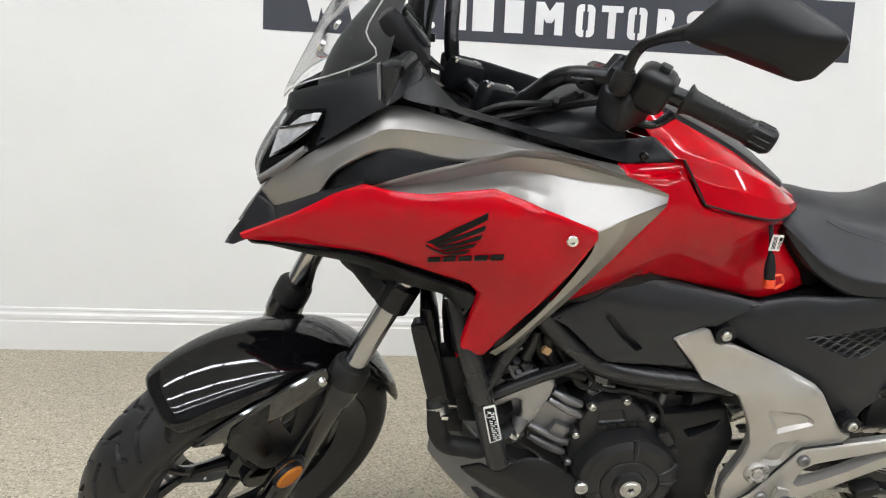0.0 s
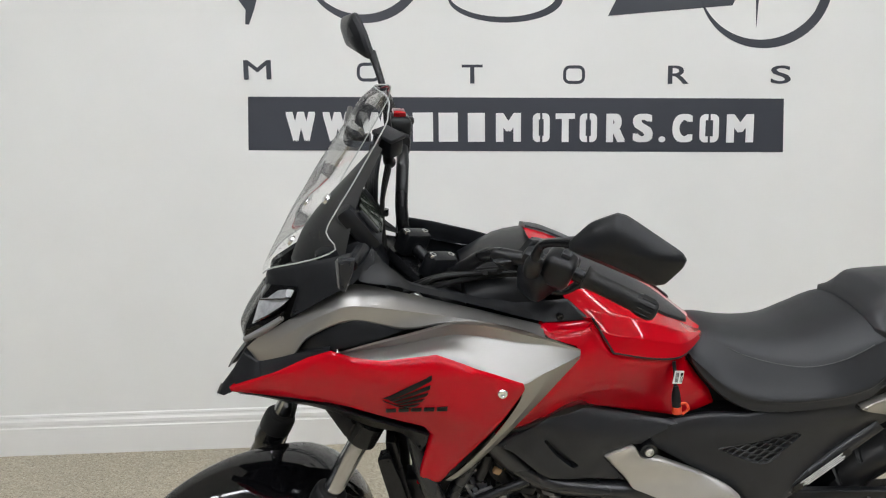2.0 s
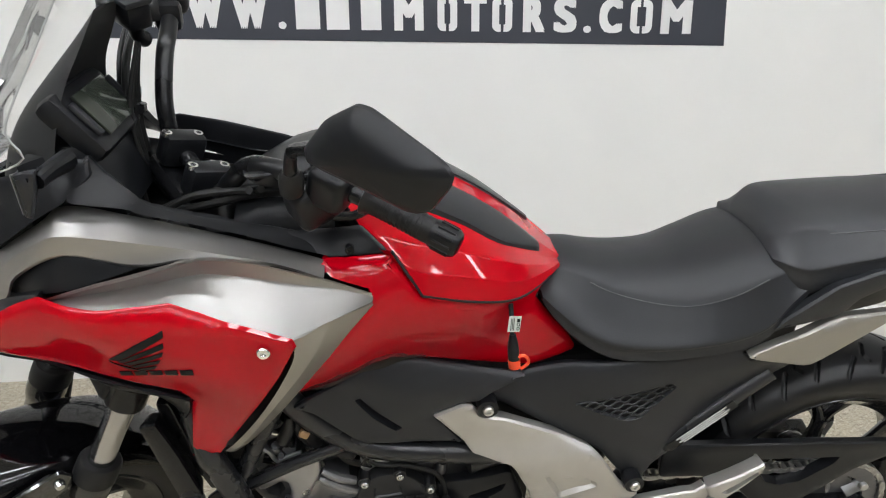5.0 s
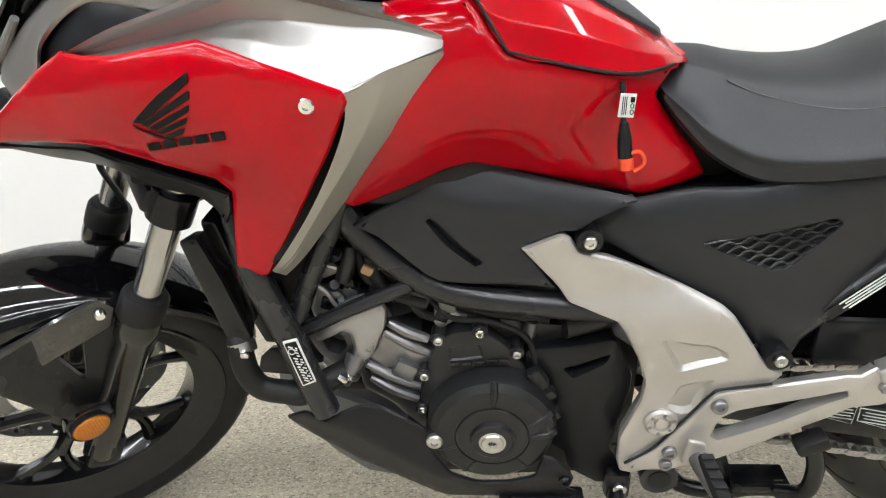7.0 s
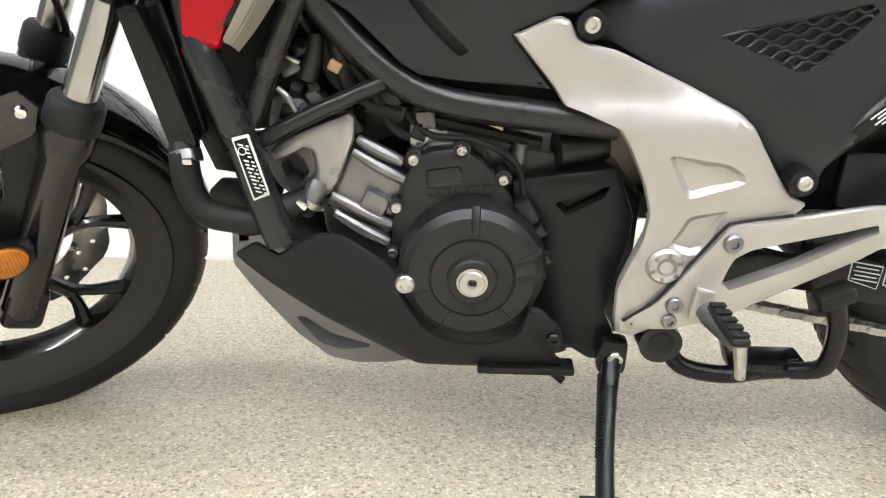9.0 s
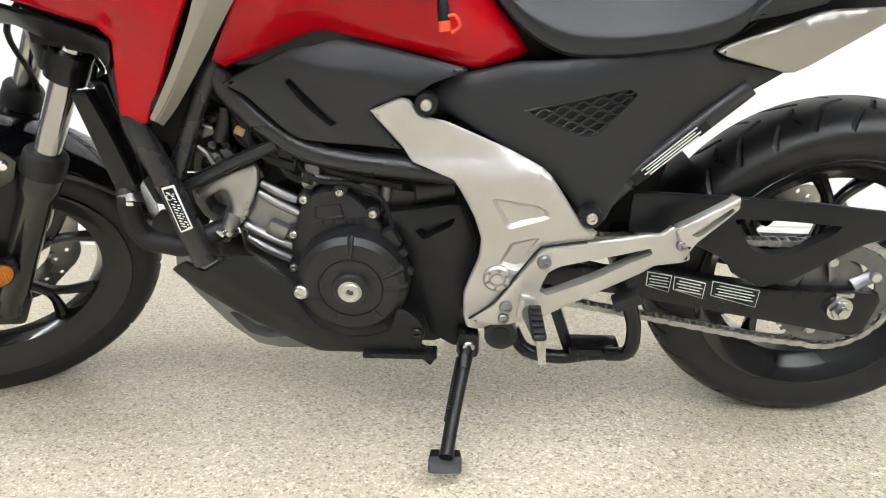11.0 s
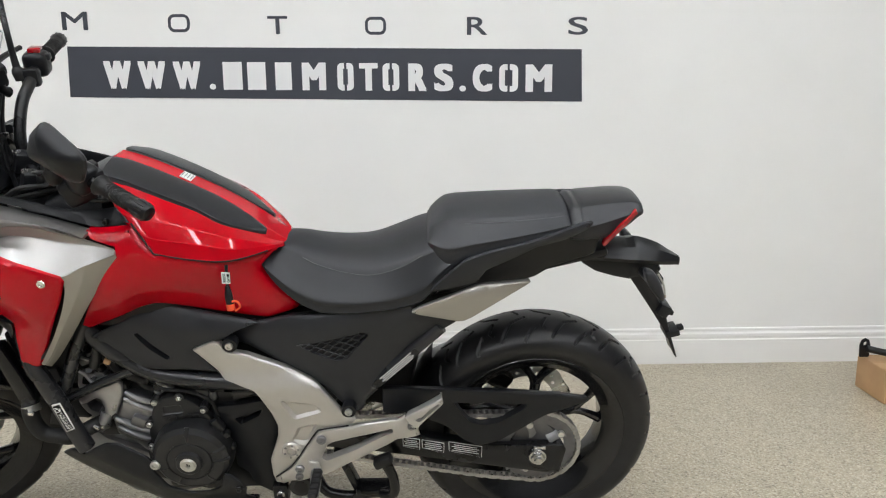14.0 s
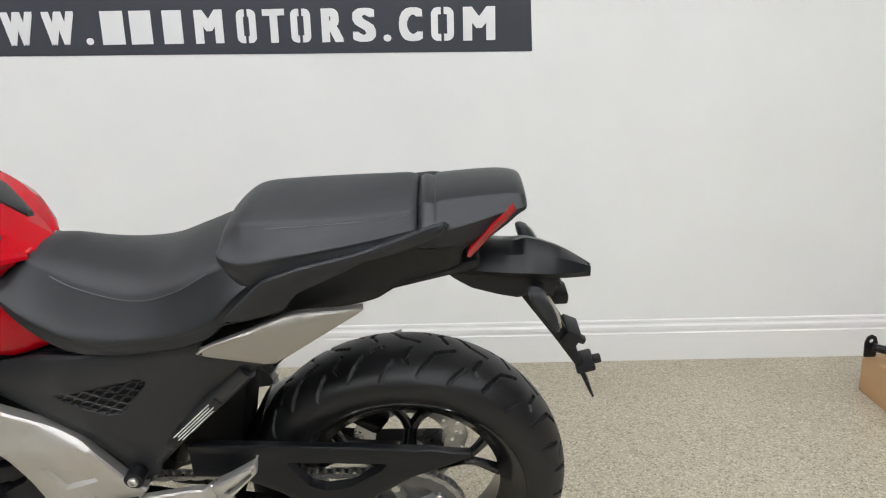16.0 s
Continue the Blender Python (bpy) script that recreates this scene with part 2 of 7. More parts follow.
def soften(pts, k):
    """Cuts the corners of a closed outline."""
    if not k:
        return pts
    out, n = [], len(pts)
    for i in range(n):
        a, b, c = (np.array(pts[(i + j) % n], float) for j in (-1, 0, 1))
        out += [b + (a - b) * k, b + 0.25 * k * (a + c - 2 * b), b + (c - b) * k]
    return out


def spread(pts, loose=3e-5):
    """A smooth depth over (x, z), bent through points (x, y, z) like a thin plate; loose lets it pass them by for a calmer skin."""
    p = np.array(pts, float)
    q, n = p[:, [0, 2]], len(p)
    d = np.linalg.norm(q[:, None] - q[None], axis=2)
    k = np.where(d > 0, d * d * np.log(d + 1e-12), 0) + np.eye(n) * loose
    a = np.zeros((n + 3, n + 3))
    a[:n, :n], a[:n, n], a[:n, n + 1:], a[n, :n], a[n + 1:, :n] = k, 1, q, 1, q.T
    w = np.linalg.solve(a, np.r_[p[:, 1], 0, 0, 0])

    def depth(x, z):
        r = np.hypot(q[:, 0] - x, q[:, 1] - z)
        return float((w[:n] * np.where(r > 0, r * r * np.log(r + 1e-12), 0)).sum() + w[n] + w[n + 1] * x + w[n + 2] * z)
    return depth


def skin_bm(outline, ctrl=(), thick=0.006, edge=0.003, soft=0.12, step=0.02, creases=(), pockets=(), base=None):
    """A moulded panel: an outline (x, y, z) in side view filled with a smooth skin, rounded at the rim. thick goes towards +y."""
    depth = base or spread(list(outline) + list(ctrl))

    def y_at(x, z):
        y = depth(x, z)
        for x1, z1, x2, z2, slope in creases:
            l = math.hypot(x2 - x1, z2 - z1)
            y += slope * max(0.0, ((x - x1) * (z2 - z1) - (z - z1) * (x2 - x1)) / l)
        return y
    o = [np.array((p[0], p[2])) if len(p) == 3 else np.array(p) for p in soften([tuple(p) for p in outline], soft)]
    fine = []
    for a, b in zip(o, o[1:] + o[:1]):
        k = max(1, int(np.linalg.norm(b - a) / step))
        fine += [a + (b - a) * i / k for i in range(k)]
    o, n = fine, len(fine)
    area = sum(a[0] * b[1] - a[1] * b[0] for a, b in zip(o, o[1:] + o[:1]))
    nor = []
    for i in range(n):
        d1, d2 = o[i] - o[i - 1], o[(i + 1) % n] - o[i]
        d1, d2 = d1 / (np.linalg.norm(d1) + 1e-9), d2 / (np.linalg.norm(d2) + 1e-9)
        t = d1 + d2
        t = t / (np.linalg.norm(t) + 1e-9)
        k = np.array((t[1], -t[0])) * (1 if area > 0 else -1)
        nor.append(k)
    ins = [p - q * edge for p, q in zip(o, nor)]
    lo, hi = np.min(ins, axis=0), np.max(ins, axis=0)
    pts = [Vector(p) for p in ins]
    far = step * 0.6
    edges, loops = [(i, (i + 1) % n) for i in range(n)], []
    for poly, deep, slope in pockets:
        q = soften(list(poly), 0.15)
        fine = []
        for a, b in zip(q, q[1:] + q[:1]):
            k = max(1, int(np.linalg.norm(np.array(b) - np.array(a)) / step))
            fine += [np.array(a, float) + (np.array(b, float) - np.array(a, float)) * i / k for i in range(k)]
        k0 = len(pts)
        pts += [Vector(p) for p in fine]
        edges += [(k0 + i, k0 + (i + 1) % len(fine)) for i in range(len(fine))]
        loops.append((k0, fine, deep, slope))
        ins = ins + fine
    arr = np.array(ins)
    for x in np.arange(lo[0] + step / 2, hi[0], step):
        for z in np.arange(lo[1] + step / 2, hi[1], step):
            if np.min(np.hypot(arr[:, 0] - x, arr[:, 1] - z)) > far:
                pts.append(Vector((x, z)))
    from mathutils.geometry import delaunay_2d_cdt
    v, e, f, ov, _, _ = delaunay_2d_cdt(pts, edges, [list(range(n))], 1, 1e-6)

    def in_hole(t):
        x, z = sum(v[i].x for i in t) / 3, sum(v[i].y for i in t) / 3
        for _, poly, _, _ in loops:
            inside = False
            for a, b in zip(poly, poly[1:] + poly[:1]):
                if (a[1] > z) != (b[1] > z) and x < (b[0] - a[0]) * (z - a[1]) / (b[1] - a[1]) + a[0]:
                    inside = not inside
            if inside:
                return True
        return False
    f = [t for t in f if not (loops and in_hole(t))]
    bm = bmesh.new()
    front = [bm.verts.new((p.x, y_at(p.x, p.y), p.y)) for p in v]
    back = [bm.verts.new((p.x, y_at(p.x, p.y) + thick, p.y)) for p in v]
    where = {}
    for i, src in enumerate(ov):
        for s in src:
            where[s] = i
    for t in f:
        bm.faces.new([front[i] for i in t])
        bm.faces.new([back[i] for i in t][::-1])
    for k0, fine, deep, slope in loops:
        m = len(fine)
        a = [front[where[k0 + i]] for i in range(m)]
        if deep is None:
            b = [back[where[k0 + i]] for i in range(m)]
        else:
            mid = sum(fine) / m
            b = []
            for p in fine:
                q = p + (mid - p) / (np.linalg.norm(mid - p) + 1e-9) * slope
                b.append(bm.verts.new((q[0], y_at(*q) + deep, q[1])))
            bm.faces.new(b)
        for i in range(m):
            bm.faces.new((a[i], a[(i + 1) % m], b[(i + 1) % m], b[i]))
    rings = [[front[where[i]] for i in range(n)]]
    for k, d in ((0.3, 0.3), (0.0, 1.0)):
        rings.append([bm.verts.new((o[i][0] - nor[i][0] * edge * k, y_at(*o[i]) + edge * d, o[i][1] - nor[i][1] * edge * k)) for i in range(n)])
    rings.append([back[where[i]] for i in range(n)])
    for r1, r2 in zip(rings, rings[1:]):
        for i in range(n):
            j = (i + 1) % n
            q = [r1[i], r1[j], r2[j], r2[i]]
            if len(set(q)) == 4:
                try:
                    bm.faces.new(q)
                except ValueError:
                    pass
    return bm


def strip(name, lines, mat, parent, label="", n=5, across=3, thick=0.006, both=True):
    """A folded panel through lines of the same count of points: smooth along each line, with a soft crease where two fields meet."""
    ls = [curve(l, n) for l in lines]
    rows = []
    for k, (a, b) in enumerate(zip(ls, ls[1:])):
        for i in range(across):
            t = i / across
            t = (0.0, 0.06, 0.5, 0.94)[i] if across == 4 else t
            rows.append([p + (q - p) * t for p, q in zip(a, b)])
    rows.append(ls[-1])
    bm = grid_bm(rows)
    back = [[p + thick * np.array((0, -0.6 * np.sign(p[1]), -0.8)) for p in r] for r in rows]
    grid_bm(back, bm=bm)
    h, w = len(rows), len(rows[0])
    bm.verts.ensure_lookup_table()
    rim = [(0, j) for j in range(w)] + [(i, w - 1) for i in range(1, h)] + [(h - 1, j) for j in range(w - 2, -1, -1)] + [(i, 0) for i in range(h - 2, 0, -1)]
    for (i, j), (k, l) in zip(rim, rim[1:] + rim[:1]):
        q = [bm.verts[i * w + j], bm.verts[k * w + l], bm.verts[h * w + k * w + l], bm.verts[h * w + i * w + j]]
        bm.faces.new(q)
    if both:
        part(name, mirrored(bm), mat, parent, label, angle=50)
    return part(name, bm, mat, parent, label, angle=50)


def mirrored(bm):
    b2 = bm.copy()
    bmesh.ops.scale(b2, vec=(1, -1, 1), verts=b2.verts)
    bmesh.ops.reverse_faces(b2, faces=b2.faces)
    return b2


def skin(name, outline, mat, parent, label="", both=True, **kw):
    bm = skin_bm(outline, **kw)
    if both:
        part(name, mirrored(bm), mat, parent, label)
    return part(name, bm, mat, parent, label)


def flat(outline, y):
    return [(x, y, z) for x, z in outline]


def bolt(name, c, r, parent, mat=STEEL, depth=0.006, dish=True, label=""):
    """A socket-head bolt facing the rider's left side (-y)."""
    prof = [(0, -depth + 0.003), (r * 0.42, -depth + 0.003), (r * 0.46, -depth), (r * 0.85, -depth), (r, -depth + r * 0.2), (r, 0.004), (0, 0.004)] if dish else \
        [(0, -depth), (r * 0.9, -depth), (r, -depth + r * 0.15), (r, 0.004), (0, 0.004)]
    bm = lathe(prof, c, 16)
    bmesh.ops.remove_doubles(bm, verts=bm.verts, dist=1e-6)
    return part(name, bm, mat, parent, label)


# ---- the room ----
WALL_Y = 1.227
X0, X1, Y0, HIGH = -3.5, 5.5, -5.0, 3.0


def slab(name, c, size, mat, label, category="", bevel=0.0):
    return tagged(part(name, box(c, size, bevel=bevel), mat), label, category or name.split("_")[0], kind="structure")


slab("floor", ((X0 + X1) / 2, (Y0 + WALL_Y) / 2, -0.05), (X1 - X0, WALL_Y - Y0, 0.1), FLOOR, "seamless beige flake epoxy showroom floor", "floor")
slab("wall_north", ((X0 + X1) / 2, WALL_Y + 0.06, HIGH / 2), (X1 - X0 + 0.24, 0.12, HIGH), WALL, "plain white painted showroom wall behind the motorcycle", "wall")
# Unseen walls close the room; their dark grey keeps reflections on the bodywork low.
slab("wall_south", ((X0 + X1) / 2, Y0 - 0.06, HIGH / 2), (X1 - X0 + 0.24, 0.12, HIGH), GREYWALL, "unseen wall closing the room, grey to dim reflections", "wall")
slab("wall_west", (X0 - 0.06, (Y0 + WALL_Y) / 2, HIGH / 2), (0.12, WALL_Y - Y0, HIGH), GREYWALL, "unseen wall closing the room, grey to dim reflections", "wall")
slab("wall_east", (X1 + 0.06, (Y0 + WALL_Y) / 2, HIGH / 2), (0.12, WALL_Y - Y0, HIGH), GREYWALL, "unseen wall closing the room, grey to dim reflections", "wall")
slab("ceiling", ((X0 + X1) / 2, (Y0 + WALL_Y) / 2, HIGH + 0.05), (X1 - X0 + 0.24, WALL_Y - Y0 + 0.24, 0.1), WALL, "plain white ceiling", "ceiling")

# baseboard with a stepped, moulded top
prof = [(0.0, 0.0), (-0.016, 0.0), (-0.016, 0.110), (-0.010, 0.114), (-0.010, 0.121), (-0.015, 0.125), (-0.014, 0.138), (-0.008, 0.146), (-0.007, 0.152), (-0.009, 0.156), (-0.007, 0.162), (0.0, 0.165)]
bm = grid_bm([[(x, WALL_Y + y, z) for y, z in prof] for x in (X0, -0.318, -0.3175, X1)], cap=True)
tagged(part("baseboard", bm, TRIM, angle=20), "white moulded wooden baseboard along the wall", "baseboard", kind="structure")


def ceiling_light(x, y):
    e = new("ceiling_light")
    e.location = (x, y, HIGH)
    bm = box((0, 0, -0.02), (1.24, 0.17, 0.04), bevel=0.004)
    part("frame", bm, TRIM, e)
    part("diffuser", box((0, 0, -0.05), (1.2, 0.12, 0.02), bevel=0.006), TUBE, e, "glowing white diffuser")
    return tagged(e, "lit white fluorescent strip light on the ceiling", "ceiling light", "rows of ceiling lights")


lamp = ceiling_light(-2.4, -0.7)
for row, y in enumerate((-0.7, -1.9, -3.1, -4.3)):
    for col in range(6):
        if row or col:
            copy_thing(lamp, pose(-2.4 + 1.32 * col, y, HIGH))


# ---- wall sign ----
def crescent(name, cx, cz, rx, rz, dx, dz, k, a0, a1, parent):
    """A brush-like arc between two ellipses, thickest in the middle of its sweep."""
    outer = [(cx + rx * math.cos(a), cz + rz * math.sin(a)) for a in np.linspace(radians(a0), radians(a1), 40)]
    inner = [(cx + dx + rx * k * math.cos(a), cz + dz + rz * k * math.sin(a)) for a in np.linspace(radians(a1), radians(a0), 40)]
    return part(name, poly_plate(outer + inner), SIGNBLUE, parent)


def poly_plate(pts, y=None, t=0.002):
    y = WALL_Y - t if y is None else y
    bm = bmesh.new()
    a = [bm.verts.new((x, y, z)) for x, z in pts]
    b = [bm.verts.new((x, y + t * 0.95, z)) for x, z in pts]
    bm.faces.new(a)
    bm.faces.new(b[::-1])
    for i in range(len(a)):
        j = (i + 1) % len(a)
        bm.faces.new((a[i], b[i], b[j], a[j]))
    bmesh.ops.triangulate(bm, faces=[f for f in bm.faces if len(f.verts) > 4])
    return bm


def glyph(ch, x, z, w, h, y, mat, parent, t=0.0016, bold=0.0):
    """One letter of Blender's own font, stretched to the width and height that it has on the wall; no letter gives a plain bar. bold widens its strokes."""
    if ch is None:
        return part("plain_block", poly_plate([(x, z), (x + w, z), (x + w, z + h), (x, z + h)], y - t, t), mat, parent)
    cu = bpy.data.curves.new("letter", "FONT")
    cu.body, cu.extrude, cu.resolution_u = ch, 0.01, 4
    ob = bpy.data.objects.new("letter", cu)
    scene.collection.objects.link(ob)
    bpy.context.view_layer.update()
    me = bpy.data.meshes.new_from_object(ob.evaluated_get(bpy.context.evaluated_depsgraph_get()))
    bpy.data.objects.remove(ob)
    out = bmesh.new()
    shifts = [(0, 0)] if not bold else [(a, b) for a in (-bold, -bold / 3, bold / 3, bold) for b in (-bold * 0.5, bold * 0.5)]
    for k, (dx, dz) in enumerate(shifts):
        bm = bmesh.new()
        bm.from_mesh(me)
        xs, ys = [v.co.x for v in bm.verts], [v.co.y for v in bm.verts]
        for v in bm.verts:
            a, b, c = v.co
            v.co = (x + bold + dx + (a - min(xs)) / (max(xs) - min(xs)) * (w - 2 * bold), y - 0.00012 * k - (t if c > 0 else 0.0001), z + bold * 0.5 + dz + (b - min(ys)) / (max(ys) - min(ys)) * (h - bold))
        join(out, bm)
    return part("letter", out, mat, parent)


def squared_o(x, z, w, h, stroke, gap, y, mat, parent, t=0.0016):
    """A capital O with rounded square corners; with a gap it falls into two stencil halves."""
    def side(sgn, inset):
        a, b, r = w / 2 - inset, h / 2 - inset, max(w * 0.30 - inset, 0.002)
        g = gap / 2
        arc = [(a - r + r * math.sin(k), b - r + r * math.cos(k)) for k in np.linspace(0, math.pi / 2, 7)]
        line = [(g, b)] + arc + [(p, -q) for p, q in arc[::-1]] + [(g, -b)]
        return [(x + w / 2 + sgn * p, z + h / 2 + q) for p, q in line]
    for sgn in (-1, 1):
        rows = [[(p[0], y - t, p[1]), (q[0], y - t, q[1]), (q[0], y, q[1]), (p[0], y, p[1])] for p, q in zip(side(sgn, 0), side(sgn, stroke))]
        part("letter", grid_bm(rows, closed_u=True, cap=True), mat, parent)


sign = tagged(part("wall_sign", poly_plate([(-0.232, 1.206), (1.926, 1.175), (1.919, 1.391), (-0.225, 1.411)], WALL_Y - 0.002), SIGNBLUE),
              "dark slate banner with white stencil letters on the white wall", "sign")
SPELL = ["W", "W", "W", ".", None, None, None, "M", "O", "T", "O", "R", "S", ".", "C", "O", "M"]
LEFT = [-0.083, 0.059, 0.204, 0.352, 0.410, 0.512, 0.628, 0.740, 0.888, 0.980, 1.078, 1.186, 1.295, 1.402, 1.458, 1.571, 1.683]
WIDE = [0.114, 0.114, 0.114, 0.026, 0.080, 0.076, 0.068, 0.100, 0.068, 0.078, 0.070, 0.077, 0.082, 0.028, 0.083, 0.080, 0.113]
for ch, x, w in zip(SPELL, LEFT, WIDE):
    if ch == "O":
        squared_o(x, 1.239 - 0.0127 * (x + 0.09), w, 0.113, 0.024, 0.010, WALL_Y - 0.0025, SIGNWHITE, sign)
        continue
    glyph(ch, x, 1.239 - 0.0127 * (x + 0.09), w, 0.024 if ch == "." else 0.113, WALL_Y - 0.0025, SIGNWHITE, sign, bold=0.0 if ch == "." else 0.0085)

logo = tagged(new("wall_logo"), "dark painted brush-stroke emblem with spaced capitals on the wall", "wall logo")
for ch, x, w, z in zip("MOTORS", (-0.237, 0.196, 0.606, 1.009, 1.434, 1.860), (0.105, 0.090, 0.082, 0.088, 0.085, 0.083), (1.476, 1.466, 1.457, 1.453, 1.451, 1.450)):
    if ch == "O":
        squared_o(x, z, w, 0.072, 0.012, 0.0, WALL_Y - 0.0005, SIGNBLUE, logo)
        continue
    glyph(ch, x, z, w, 0.072, WALL_Y - 0.0005, SIGNBLUE, logo, t=0.0016, bold=0.0015)
part("stroke", poly_plate([(-0.222, 1.682), (-0.208, 1.681), (-0.185, 1.74), (-0.17, 1.79), (-0.11, 1.91), (-0.14, 1.91), (-0.20, 1.79), (-0.215, 1.78), (-0.24, 1.80), (-0.30, 1.91), (-0.325, 1.91), (-0.25, 1.78), (-0.215, 1.73)]), SIGNBLUE, logo)
crescent("stroke", 0.235, 1.905, 0.232, 0.218, -0.012, 0.022, 0.955, 180, 360, logo)
crescent("stroke", 0.78, 1.78, 0.225, 0.091, -0.01, 0.016, 0.94, 185, 380, logo)
part("stroke", poly_plate([(1.186, 1.715), (1.689, 1.756), (1.710, 1.80), (1.60, 1.83), (1.24, 1.82)]), SIGNBLUE, logo)
crescent("ring", 1.825, 1.84, 0.275, 0.25, -0.016, 0.022, 0.955, 170, 375, logo)
part("needle", poly_plate([(1.790, 1.669), (1.797, 1.81), (1.799, 1.93), (1.788, 1.93), (1.783, 1.81)]), SIGNBLUE, logo)

# ---- the motorcycle: built upright with its front axle near x = 0, x to the rear, y to its right; then leant on its side stand ----
bike = tagged(new("motorcycle"), "red, silver and black adventure motorcycle leaning on its side stand", "motorcycle")
bike.matrix_world = Matrix.Translation((0, 0.048, 0.003)) @ Matrix.Rotation(radians(14.3), 4, "X")
HEAD = Vector((-0.11, 0, 0))
RAKE = Vector((math.sin(radians(27)), 0, math.cos(radians(27))))
STEER = Matrix.Translation(HEAD) @ Matrix.Rotation(radians(38), 4, RAKE) @ Matrix.Translation(-HEAD)


def steered(bm):
    bm.transform(STEER)
    return bm


# -- wheels --
def tyre_bm(c, R, half, rim_r, seed):
    """A tyre with its grooves cut into the tread."""
    nt, npf = 1260, 116
    ys = np.linspace(-1, 1, npf)
    sides = []
    for u in ys:
        a = u * radians(118)
        b = R - rim_r
        y = half * math.sin(min(abs(a), radians(90))) * (1 if a > 0 else -1)
        r = R - b * 0.56 * (1 - math.cos(min(abs(a), radians(90))))
        if abs(a) > radians(90):
            k = (abs(a) - radians(90)) / radians(28)
            y = (half - 0.16 * half * k * k) * (1 if a > 0 else -1)
            r = R - b * 0.56 - b * 0.44 * k
        sides.append((r, y))
    rows = []
    pitch = 2 * math.pi / 15

    def seg_dist(p, a, b):
        ab, ap = (b[0] - a[0], b[1] - a[1]), (p[0] - a[0], p[1] - a[1])
        t = max(0, min(1, (ab[0] * ap[0] + ab[1] * ap[1]) / (ab[0] ** 2 + ab[1] ** 2)))
        return math.hypot(ap[0] - ab[0] * t, ap[1] - ab[1] * t)
    S = R * pitch
    w = half
    grooves = [((0.00 * S, 0.08 * w), (0.26 * S, 0.26 * w)), ((0.26 * S, 0.26 * w), (0.50 * S, 0.82 * w)), ((0.60 * S, 0.14 * w), (0.70 * S, 0.46 * w)), ((0.70 * S, 0.46 * w), (0.64 * S, 0.60 * w)), ((0.84 * S, 0.52 * w), (1.04 * S, 0.90 * w))]
    for k in range(nt):
        a = 2 * math.pi * k / nt
        row = []
        for j, (r, y) in enumerate(sides):
            s = (a % pitch) * R if y < 0 else ((a + pitch / 2) % pitch) * R
            d = 0.0
            if abs(ys[j]) < 0.75:
                m = min(min(seg_dist((s + o, abs(y)), g0, g1) for g0, g1 in grooves) for o in (0, S, -S)) if abs(y) < 0.99 * w else 1
                d = 0.0055 * max(0.0, min(1.0, (0.0036 - m) / 0.0008))
            row.append((c[0] + (r - d) * math.cos(a), c[1] + y, c[2] + (r - d) * math.sin(a)))
        rows.append(row)
    return grid_bm(rows, closed_v=True)


def wheel(name, c, R, half, rim_w, spokes, phase, xform, label):
    e = new(name)
    e.parent = bike
    e["label"] = label
    f = (lambda b: xform(b)) if xform else (lambda b: b)
    rim_r = 0.228
    part("tyre", f(tyre_bm(c, R, half, rim_r, 1)), RUBBER, e, "black road tyre with cut tread grooves", angle=35)
    prof = [(rim_r + 0.002, -rim_w - 0.004), (rim_r + 0.005, -rim_w - 0.001), (rim_r + 0.004, -rim_w + 0.006), (rim_r - 0.012, -rim_w + 0.012), (0.190, -rim_w * 0.5), (0.186, 0), (0.190, rim_w * 0.5), (rim_r - 0.012, rim_w - 0.012),
            (rim_r + 0.004, rim_w - 0.006), (rim_r + 0.005, rim_w + 0.001), (rim_r + 0.002, rim_w + 0.004), (rim_r - 0.004, rim_w + 0.002), (0.203, rim_w - 0.018), (0.182, rim_w * 0.45), (0.178, 0), (0.182, -rim_w * 0.45), (0.203, -rim_w + 0.018), (rim_r - 0.004, -rim_w - 0.002)]
    part("rim", f(lathe(prof, c, 96, closed=True)), WHEELBLACK, e, "gloss black cast alloy rim")
    hub = [(0, -0.055), (0.03, -0.055), (0.034, -0.05), (0.036, -0.03), (0.05, -0.02), (0.05, 0.02), (0.036, 0.03), (0.034, 0.05), (0.03, 0.055), (0, 0.055)]
    part("hub", f(lathe(hub, c, 32)), WHEELBLACK, e)
    for k in range(spokes):
        a = phase + 2 * math.pi * k / spokes
        bm = bmesh.new()
        fork = radians(15)
        knee = (0.115 * math.cos(a), 0.0, 0.115 * math.sin(a))
        at = lambda r, ang, y: (c[0] + r * math.cos(ang), c[1] + y, c[2] + r * math.sin(ang))
        tube([at(0.04, a, 0), at(0.085, a, 0), at(0.118, a, 0)], [0.017, 0.0125, 0.013], 10, 3, bm, 1.15)
        for sgn in (-1, 1):
            tube([at(0.105, a, 0), at(0.14, a + sgn * fork * 0.42, 0), at(0.185, a + sgn * fork, 0)], [0.0105, 0.0095, 0.013], 10, 4, bm, 1.15)
        part("spoke", f(bm), WHEELBLACK, e)
    return e


